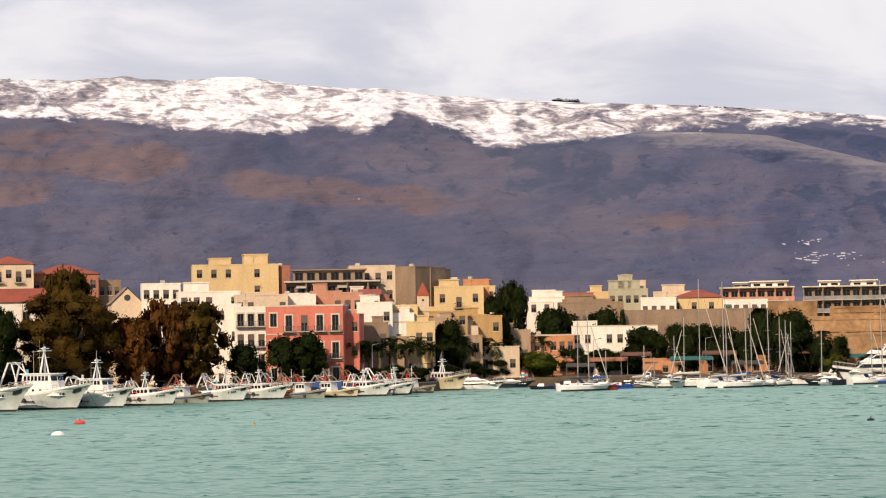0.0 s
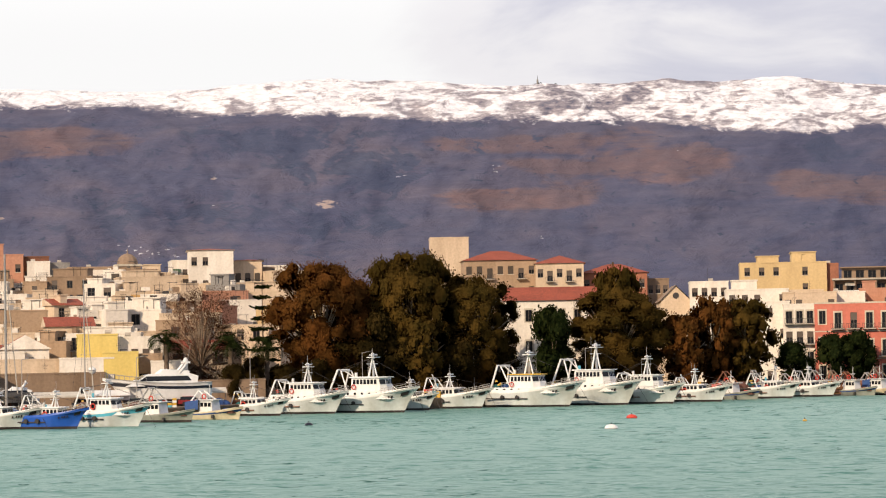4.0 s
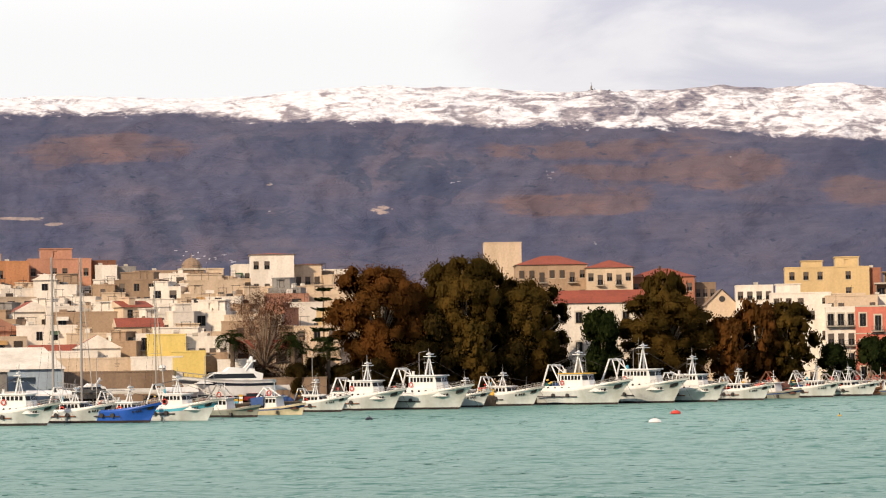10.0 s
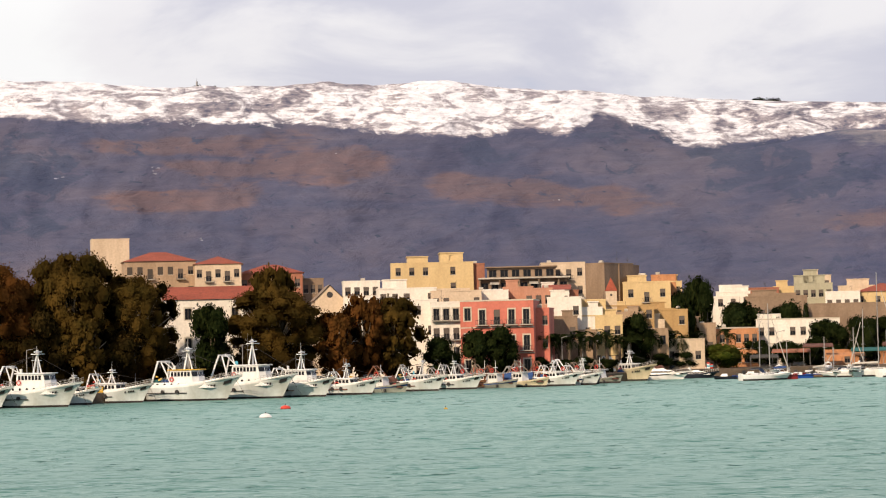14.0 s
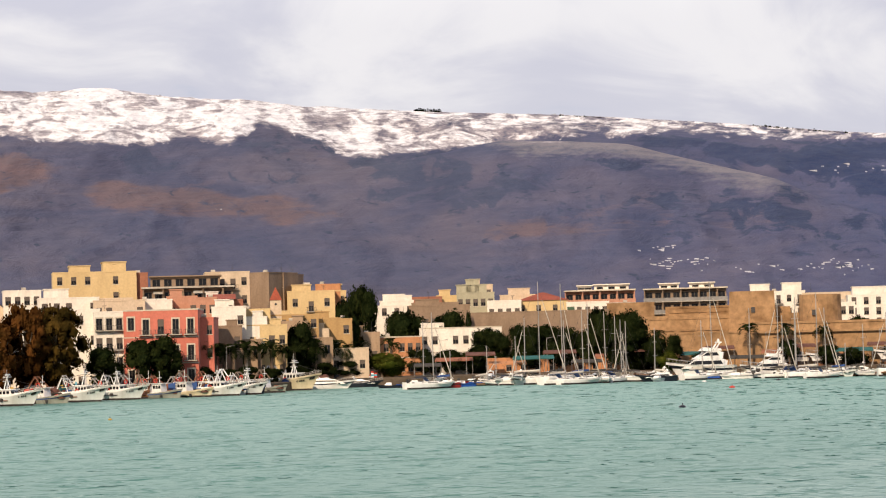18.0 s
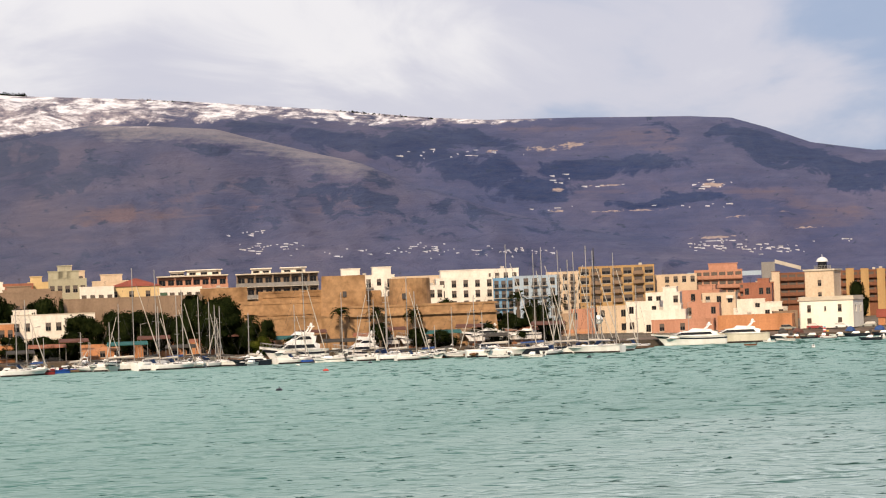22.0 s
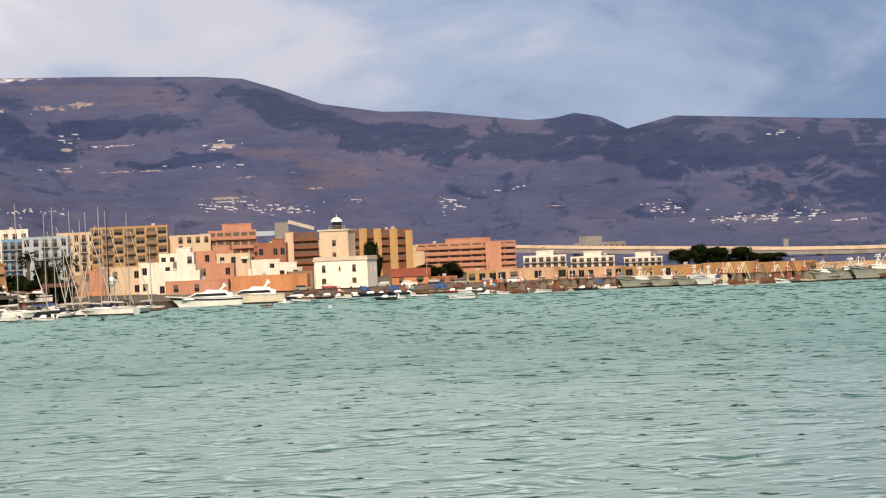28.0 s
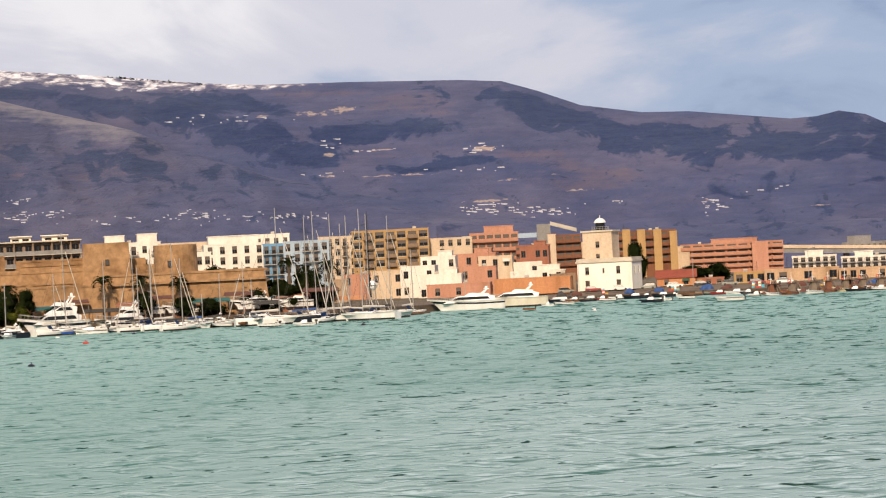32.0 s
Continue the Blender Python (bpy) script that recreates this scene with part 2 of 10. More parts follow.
M_YELLOW = stuff("yellow_paint", (0.60, 0.36, 0.04), 0.5, grain=0.06, stain=0.1, bump=0)
M_RUSTY = stuff("rusty_steel", (0.20, 0.08, 0.04), 0.8, grain=0.15, stain=0.2, bump=0.02)
M_AWN_A = stuff("striped_green_canvas", (0.05, 0.09, 0.05), 0.9, grain=0.1, stain=0.1)
M_AWN_B = stuff("ochre_canvas", (0.40, 0.24, 0.09), 0.9, grain=0.1, stain=0.1)
M_AWN_C = stuff("white_canvas", (0.62, 0.58, 0.50), 0.9, grain=0.08, stain=0.1)
HULLS = {"white": M_WHITE, "blue": M_BLUEHULL, "turq": M_TURQ, "red": M_REDHULL, "navy": M_NAVY, "cream": M_CREAMHULL, "ivory": M_IVORY, "grey": M_GREYHULL, "wood": M_WOODHULL, "yellow": M_YELLOW}


# ------------------------------------------------------------------ plan in polar form: bearing in degrees, distance in metres
def spot(brg, dist, z=0.0):
    a = radians(brg)
    return Vector((math.sin(a) * dist, math.cos(a) * dist, z))


def facing(brg, dist, z=0.0, turn=0.0):
    """A pose whose -y looks back at the harbour's middle; turn swings it, seen from above, to the left."""
    p = spot(brg, dist, z)
    return pose(p.x, p.y, p.z, 0, 0, -brg + turn)


QUAY = ((-75, 330), (-30, 352), (-24, 362), (-17, 376), (-12, 396), (-10, 417), (-7, 426), (-5, 441), (-2, 450), (0, 462), (2.5, 487), (4.8, 498), (6.5, 530), (8, 547), (10, 548), (14, 545), (22, 542),
        (24.5, 575), (26, 610), (30, 616), (33, 585), (38, 576), (43, 580), (80, 620))
RIDGE = ((-70, 3.4), (-40, 5.0), (-24, 5.66), (-21.9, 5.64), (-19.8, 5.86), (-17, 5.88), (-13.9, 5.82), (-11.9, 5.84), (-10, 6.02), (-8.7, 6.06),
         (-5, 5.92), (-2.3, 5.83), (-1, 5.93), (0.6, 5.84), (1.6, 5.9), (4.2, 5.66), (8.1, 5.45), (12.5, 5.16), (16.5, 4.8), (19, 4.52), (20.3, 4.42),
         (22.4, 4.39), (25, 4.31), (26, 4.23), (26.8, 3.97), (27.8, 3.58), (29.2, 3.34), (30.3, 3.30), (32.6, 3.0), (33.2, 3.02), (33.7, 3.12), (34.3, 3.0),
         (34.9, 2.70), (36, 2.95), (39.2, 2.74), (42.6, 2.54), (60, 1.6), (85, 0.5))
SPUR = ((-70, 0), (2, 3.2), (6, 4.3), (10.1, 4.6), (12.6, 4.52), (14, 4.40), (15, 4.13), (16.1, 3.84), (17.4, 3.47), (18.2, 3.10), (19.3, 2.70), (20.5, 2.30), (22.1, 1.9), (24.2, 1.36), (28, 0.7), (85, 0))
COVER = ((-70, 0.80), (-8, 0.76), (-5.5, 0.62), (-3, 0.50), (-0.5, 0.54), (1.5, 0.70), (4.5, 0.64), (6, 0.58), (10, 0.52), (13, 0.44), (16, 0.46), (20, 0.42), (22, 0.32), (85, 0.3))
SNOW = ((-70, 5.6), (-24, 5.62), (-18, 5.56), (-13.9, 5.54), (-9.3, 5.44), (-6.1, 5.20), (-5, 5.24), (-2.4, 5.13), (1.6, 4.86), (2.8, 4.74), (3.7, 4.9), (4.7, 4.68),
        (5.4, 5.06), (6.7, 4.76), (7.6, 4.36), (9, 4.46), (11.7, 4.62), (15.6, 4.62), (19, 4.52), (21, 4.42), (24, 4.5), (85, 5.5))


def along(table, a):
    return float(np.interp(a, [p[0] for p in table], [p[1] for p in table]))


def quay_at(a):
    return along(QUAY, a)


def ground_z(dist):
    return 1.6 + max(0.0, dist - 560) * 0.0085 if dist < 900 else 4.5


def wave(x, y, seed, octaves=5):
    """Layered value noise, about -1 to 1."""
    return noise.fractal(Vector((x + seed * 17.3, y - seed * 9.1, seed * 3.7)), 0.9, 2.0, octaves, noise_basis="PERLIN_ORIGINAL")


def add_mesh(name, verts, faces, mats, parent=None, smooth=False, index=None):
    me = bpy.data.meshes.new(name)
    me.from_pydata(verts, [], faces)
    for m in (mats if isinstance(mats, (list, tuple)) else [mats]):
        me.materials.append(m)
    if index is not None:
        me.polygons.foreach_set("material_index", index)
    if smooth:
        me.polygons.foreach_set("use_smooth", [True] * len(faces))
    me.update()
    ob = new(name, me)
    if parent is not None:
        ob.parent = parent
    return ob


def grid_faces(rows, cols):
    i = np.arange((rows - 1) * cols).reshape(rows - 1, cols)[:, :-1].ravel()
    return np.stack([i, i + 1, i + cols + 1, i + cols], 1).tolist()


def land_height(a, r):
    """Height of the ground at bearing a and distance r from 1300 m outwards."""
    foot, crest = 1300.0, 4150.0
    top = math.tan(radians(along(RIDGE, a))) * crest + EYE - 7.5 * max(0.0, min(1.0, (14 - a) / 8))
    v = (r - foot) / (crest - foot)
    across = radians(a) * 4000
    if v > 1:
        return top - (v - 1) * 420 + wave(across * 0.01, r * 0.004, 8, 3) * 3
    # gentle foot, steep flank, a plateau that still climbs to the crest
    f = 0.10 * v + 0.90 * (v * v * (3 - 2 * v)) ** 1.1
    flank = math.sin(math.pi * v) ** 1.2
    gully = abs(wave(across * 0.0022, r * 0.0007, 3)) * 26 + wave(across * 0.009, r * 0.0025, 5) * 5
    z = 12.5 + (top - 12.5) * f - gully * flank
    z += wave(across * 0.022, r * 0.008, 8, 3) * 4.0 * v
    b = min(1.0, max(0.0, (a - 5) / 6))
    if b > 0:
        # the nearer hill in the east, with a hollow behind it
        rs = 2700.0
        crown = math.tan(radians(along(SPUR, a))) * rs + EYE
        if r <= rs:
            u = (r - foot) / (rs - foot)
            g = 12.5 + (crown - 12.5) * (0.3 * u + 0.7 * u * u * (3 - 2 * u)) - gully * 0.9 * math.sin(math.pi * u)
        else:
            u = (r - rs) / (crest - rs)
            g = crown + (top - crown) * u ** 1.15 - 45 * math.sin(math.pi * min(1.0, u * 1.6)) * (u < 0.625) - gully * 0.8 * math.sin(math.pi * u)
        z = z * (1 - b) + g * b
    return z


def on_slope(brg, rise):
    """The place on the mountain seen from the harbour at that bearing and rise."""
    want = math.tan(radians(rise))
    r = 1300.0
    while r < 4150 and (land_height(brg, r) - EYE) / r < want:
        r += 12.0
    return spot(brg, r, land_height(brg, r))


def land_material():
    m = bpy.data.materials.new("mountain_and_plain")
    m.use_nodes = True
    t = m.node_tree
    b = t.nodes["Principled BSDF"]
    b.inputs["Roughness"].default_value = 0.95
    b.inputs["Specular IOR Level"].default_value = 0.1

    def mask(name):
        n = t.nodes.new("ShaderNodeAttribute")
        n.attribute_name = name
        return n

    def spread(m, *parts):
        v = mask(m).outputs["Fac"]
        for tex, k in parts:
            v = math_node(t, "ADD", v, math_node(t, "MULTIPLY", math_node(t, "SUBTRACT", tex, 0.5), k))
        return v

    co = mask("slope").outputs["Vector"]
    soil = t.nodes.new("ShaderNodeTexCoord").outputs["Object"]
    mid = noise_tex(t, mapping(t, co, (0.5, 1.8, 1)), 0.006, 6.0, 0.62, 0.6)
    fine = noise_tex(t, mapping(t, co, (0.6, 2.0, 1)), 0.026, 6.0, 0.68, 0.4)
    grit = noise_tex(t, mapping(t, co, (0.7, 1.6, 1)), 0.085, 5.0, 0.7, 0.2)
    steps = noise_tex(t, mapping(t, co, (0.10, 2.2, 1)), 0.055, 4.0, 0.6, 0.5)
    # haze and cloud shade over the mountain are mixed into these blues
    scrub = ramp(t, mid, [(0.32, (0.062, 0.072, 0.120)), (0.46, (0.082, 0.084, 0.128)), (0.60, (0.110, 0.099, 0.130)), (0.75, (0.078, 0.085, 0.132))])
    # bluer eastern tint: the cloud shade there is put into the colour
    blue_shade = ramp(t, mid, [(0.32, (0.060, 0.077, 0.152)), (0.5, (0.080, 0.089, 0.162)), (0.68, (0.106, 0.106, 0.168))])
    scrub = mix(t, mask("blue_shade").outputs["Fac"], scrub, blue_shade)
    # broad noise puts the soft shade of valleys into the colour
    vale_shade = noise_tex(t, mapping(t, co, (0.75, 0.8, 1)), 0.0062, 5.0, 0.55, 0.9)
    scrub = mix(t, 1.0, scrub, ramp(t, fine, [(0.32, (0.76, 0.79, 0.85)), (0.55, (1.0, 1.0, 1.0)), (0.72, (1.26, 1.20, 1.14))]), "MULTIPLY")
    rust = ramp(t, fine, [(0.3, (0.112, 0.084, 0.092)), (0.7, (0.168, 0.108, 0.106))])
    rust = mix(t, mask("blue_shade").outputs["Fac"], rust, (0.120, 0.102, 0.138))
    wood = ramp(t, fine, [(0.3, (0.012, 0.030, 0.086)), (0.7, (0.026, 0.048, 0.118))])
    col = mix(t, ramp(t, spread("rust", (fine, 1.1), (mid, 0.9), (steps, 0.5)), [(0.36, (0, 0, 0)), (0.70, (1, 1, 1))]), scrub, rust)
    wood = mix(t, mask("blue_shade").outputs["Fac"], ramp(t, fine, [(0.3, (0.042, 0.054, 0.094)), (0.7, (0.064, 0.074, 0.116))]), wood)
    blot = noise_tex(t, mapping(t, co, (0.8, 1.15, 1)), 0.021, 5.0, 0.62, 0.8)
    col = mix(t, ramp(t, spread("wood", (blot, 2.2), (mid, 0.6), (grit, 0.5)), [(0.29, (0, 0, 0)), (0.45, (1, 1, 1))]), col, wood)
    col = mix(t, 1.0, col, ramp(t, vale_shade, [(0.36, (0.76, 0.81, 0.95)), (0.5, (0.90, 0.92, 1.02)), (0.63, (1.04, 1.0, 1.03))]), "MULTIPLY")
    # old terraces that follow the contours, and single trees
    col = mix(t, 1.0, col, ramp(t, steps, [(0.34, (0.90, 0.91, 0.94)), (0.48, (1.0, 1.0, 1.0)), (0.60, (1.0, 1.0, 1.0)), (0.70, (1.15, 1.12, 1.07))]), "MULTIPLY")
    col = mix(t, ramp(t, grit, [(0.30, (0, 0, 0)), (0.78, (0.22, 0.22, 0.22))]), col, (0.13, 0.115, 0.145))
    copse = noise_tex(t, mapping(t, co, (0.7, 1.3, 1), (0, 0, 0), (300, 90, 0)), 0.060, 3.0, 0.6, 0.6)
    col = mix(t, ramp(t, copse, [(0.64, (0, 0, 0)), (0.71, (0.75, 0.75, 0.75))]), col, (0.026, 0.040, 0.078))
    rock = ramp(t, grit, [(0.3, (0.20, 0.155, 0.15)), (0.7, (0.42, 0.33, 0.29))])
    col = mix(t, ramp(t, spread("rock", (grit, 1.7), (fine, 1.5)), [(0.45, (0, 0, 0)), (0.6, (1, 1, 1))]), col, rock)
    # snow: dusting on the shoulder of the nearer hill, patches and drifts on the plateau
    dust = ramp(t, spread("dust", (fine, 1.3), (grit, 1.0), (steps, 0.8)), [(0.30, (0, 0, 0)), (0.95, (0.75, 0.75, 0.75))])
    col = mix(t, dust, col, (0.235, 0.210, 0.220))
    drift = noise_tex(t, mapping(t, co, (0.75, 1.25, 1)), 0.024, 5.0, 0.62, 1.2)
    ledge = noise_tex(t, mapping(t, co, (0.13, 2.4, 1)), 0.075, 4.0, 0.6, 0.5)
    white = ramp(t, grit, [(0.28, (0.52, 0.49, 0.52)), (0.58, (0.86, 0.83, 0.84))])
    lying = spread("snow", (mid, 0.9), (drift, 1.9), (grit, 0.6), (ledge, 0.45))
    # between the drifts the plateau is stony and powdered
    col = mix(t, ramp(t, spread("snow", (drift, 0.9), (grit, 0.6)), [(0.30, (0, 0, 0)), (0.50, (0.92, 0.92, 0.92))]), col, ramp(t, grit, [(0.3, (0.23, 0.205, 0.235)), (0.7, (0.41, 0.36, 0.37))]))
    col = mix(t, ramp(t, lying, [(0.42, (0, 0, 0)), (0.54, (0.45, 0.45, 0.45)), (0.68, (1, 1, 1))]), col, white)
    town = ramp(t, noise_tex(t, soil, 0.2, 4.0), [(0.3, (0.11, 0.09, 0.068)), (0.7, (0.20, 0.16, 0.115))])
    col = mix(t, mask("town").outputs["Fac"], col, town)
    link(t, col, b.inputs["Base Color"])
    bn = t.nodes.new("ShaderNodeBump")
    bn.inputs["Strength"].default_value, bn.inputs["Distance"].default_value = 1.0, 6.0
    link(t, fine, bn.inputs["Height"])
    link(t, bn.outputs[0], b.inputs["Normal"])
    return m


def patchy(table, a, el, sx, sy):
    """How far inside the nearest patch, with a wandering outline: bearing, rise, half width, half height, tilt."""
    k = 1.0 if a < 14 else 0.55
    a += (wave(sx * 0.0035, sy * 0.006, 61) * 1.0 + wave(sx * 0.012, sy * 0.02, 63) * 0.5) * k
    el += wave(sx * 0.0045, sy * 0.009, 67) * 0.24 * (0.5 + k / 2) + wave(sx * 0.014, sy * 0.02, 69) * 0.10
    return max(1.0 - ((a - ca) / wa) ** 2 - ((el - ce - lean * (a - ca)) / we) ** 2 for ca, ce, wa, we, lean in table)


RUSTY = ((4.0, 3.34, 3.0, 0.56, -0.10), (2.0, 3.5, 2.0, 0.5, 0), (5.6, 3.16, 1.8, 0.14, -0.06), (-4.4, 3.40, 2.3, 0.40, -0.04), (-5.8, 3.40, 1.04, 0.39, 0), (-1.1, 4.13, 2.21, 0.42, 0),
         (-4.0, 4.60, 3.64, 0.30, 0), (-3.0, 3.95, 2.6, 0.34, -0.1), (-21.1, 4.92, 3.38, 0.52, 0), (-15.0, 4.72, 2.6, 0.52, 0), (24.0, 3.75, 1.5, 0.45, -0.2), (22.0, 4.26, 1.5, 0.12, 0),
         (22.6, 2.60, 1.6, 0.14, 0), (26.4, 2.45, 1.9, 0.34, -0.25), (27.6, 1.92, 1.9, 0.42, -0.1), (32.0, 1.18, 1.3, 0.26, 0), (39.2, 0.95, 1.2, 0.18, 0), (16.4, 2.71, 3.38, 0.42, -0.15),
         (13.4, 2.6, 2.86, 0.42, 0))
WOODED = ((3.0, 4.30, 1.3, 0.40, 0), (6.6, 4.66, 1.3, 0.34, 0), (8.6, 3.9, 2.0, 0.75, -0.1), (10.6, 3.5, 1.7, 0.5, 0), (13.5, 4.02, 0.9, 0.20, 0), (-8.3, 4.04, 1.6, 0.6, 0.1), (-9.6, 4.64, 2.34, 0.6, 0), (-12.0, 3.25, 3.38, 0.6, 0), (-8.4, 2.9, 2.0, 0.5, 0), (-22.3, 3.53, 2.21, 0.78, 0), (-5.7, 5.11, 1.3, 0.16, 0),
          (15.2, 4.42, 1.3, 0.22, -0.12), (16.9, 4.08, 1.9, 0.34, -0.18), (19.0, 4.06, 2.6, 0.40, -0.06), (18.6, 3.72, 1.9, 0.42, -0.2), (20.2, 3.22, 2.3, 0.56, -0.1), (21.0, 2.80, 1.4, 0.46, -0.1),
          (22.9, 3.20, 2.3, 0.36, 0.02), (24.4, 2.38, 2.2, 0.17, 0.06), (26.6, 3.55, 1.5, 0.46, -0.34), (27.7, 3.10, 2.4, 0.56, -0.30), (30.0, 2.76, 2.2, 0.48, -0.12), (32.6, 2.35, 2.2, 0.52, -0.1),
          (33.8, 2.86, 1.2, 0.36, 0), (36.3, 2.15, 2.6, 0.75, 0), (38.8, 2.0, 2.8, 0.70, 0), (42.0, 1.85, 3.0, 0.7, 0), (35.6, 2.74, 1.8, 0.24, 0.08))
STONY = ((22.25, 3.75, 0.42, 0.15), (21.6, 3.69, 0.62, 0.10), (20.4, 3.68, 0.30, 0.05), (23.05, 2.79, 0.85, 0.045), (23.6, 2.18, 1.60, 0.045), (25.5, 2.70, 0.46, 0.10), (21.9, 2.72, 0.30, 0.08), (21.8, 2.24, 0.30, 0.06),
         (26.0, 1.95, 0.35, 0.05), (27.6, 1.62, 0.9, 0.04), (25.6, 1.48, 0.9, 0.06), (33.2, 0.98, 0.7, 0.04), (27.2, 2.02, 0.3, 0.06),
         (-18.03, 3.50, 0.26, 0.19), (-18.40, 3.24, 0.45, 0.08), (-17.15, 3.16, 0.95, 0.06), (-16.4, 3.03, 0.30, 0.06), (-18.15, 4.62, 0.055, 1.05), (-18.75, 5.28, 0.05, 0.23), (-22.6, 3.59, 0.16, 0.18), (-23.6, 3.95, 0.16, 0.16), (-8.8, 3.28, 0.36, 0.14), (-11.41, 3.92, 0.15, 0.06), (4.5, 3.12, 0.13, 0.03),
         (-7.2, 3.76, 0.52, 0.03), (30.6, 1.23, 0.13, 0.1))


def stony(a, el):
    return max(1.0 - ((a - ca) / wa) ** 2 - ((el - ce) / we) ** 2 for ca, ce, wa, we in STONY)


def build_land():
    """One sheet from the quay over the plain to the ridge and beyond."""
    bearings = np.concatenate([np.arange(-75, -28, 1.0), np.arange(-28, -19, 0.11), np.arange(-19, -16, 0.04), np.arange(-16, 46, 0.10), np.arange(46, 81, 1.0)])
    steps = np.concatenate([np.linspace(1300, 4150, 200), np.linspace(4150, 4850, 12)[1:]])
    keys = ("snow", "dust", "rust", "wood", "rock", "town", "blue_shade")
    verts, slope, val = [], [], {k: [] for k in keys}
    for a in bearings:
        q = quay_at(a) + 1.0
        near = np.linspace(q, 1300, 14)[:-1]
        line, spur = along(SNOW, a), along(SPUR, a)
        for i, r in enumerate(np.concatenate([near, steps])):
            z = (ground_z(r) if r < 900 else 4.5 + (r - 900) * 0.02) if i < len(near) else land_height(a, r)
            if i == 0:
                z = 0.9
            p = spot(a, r, z)
            verts.append(tuple(p))
            el = math.degrees(math.atan2(z - EYE, r))
            sx, sy = radians(a) * 4000, (z - EYE) / r * 4000 + (r - 2500) * 0.05
            slope += (sx, sy, 0.0)
            edge_of_town = 900 if a < 30 else max(640, 900 - (a - 30) * 90)
            val["town"].append(1.0 if r < edge_of_town else max(0.0, 1 - (r - edge_of_town) / (300 if a < 30 else 60)))
            edge = wave(sx * 0.004, sy * 0.008, 21) * 0.14
            lying = 0.5 + (el - line + edge) * 2.4
            dusty = -1.0
            if 6 < a < 20 and r < 2760:
                k = max(0.0, min(1.0, (a - 9.0) / 2.5, (20 - a) / 3))
                dusty = -1.0 + k * (2.0 - (spur - el) * 1.8)
            val["dust"].append(max(-1.0, min(1.0, dusty)))
            val["snow"].append(min(along(COVER, a), max(-2.0, lying)))
            val["blue_shade"].append(max(0.0, min(0.85, (a - 9) / 14)))
            val["rust"].append(max(0.0, min(1.0 if a < 12 else 0.46, 0.06 + (0.80 if a < 15 else 0.5) * patchy(RUSTY, a, el, sx, sy) + wave(sx * 0.003, sy * 0.006, 31) * 0.25)))
            woods = max((0.50 + 0.30 * max(0.0, min(1.0, (a - 8) / 5))) * patchy(WOODED, a, el, sx, sy), wave(sx * 0.0018, sy * 0.006, 41) * 0.36 + 0.02)
            # far eastern woods are thickened so their dark blue also stands for haze
            if a > 30 and el > 0.5:
                woods = max(woods, min(0.40, (a - 30) * 0.07) + wave(sx * 0.0022, sy * 0.006, 43) * 0.4)
            val["wood"].append(max(0.0, min(1.0, woods)))
            val["rock"].append(max(-1.0, min(1.0, -0.02 + (0.74 if a > -15 else 1.05) * stony(a, el))))
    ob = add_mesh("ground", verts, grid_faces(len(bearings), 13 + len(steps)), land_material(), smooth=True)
    for name in keys:
        at = ob.data.attributes.new(name, "FLOAT", "POINT")
        at.data.foreach_set("value", val[name])
    ob.data.attributes.new("slope", "FLOAT_VECTOR", "POINT").data.foreach_set("vector", slope)
    tagged(ob, "brown scrub mountain with dark woods and a snowy plateau above the town", "mountain", kind="structure")


build_land()


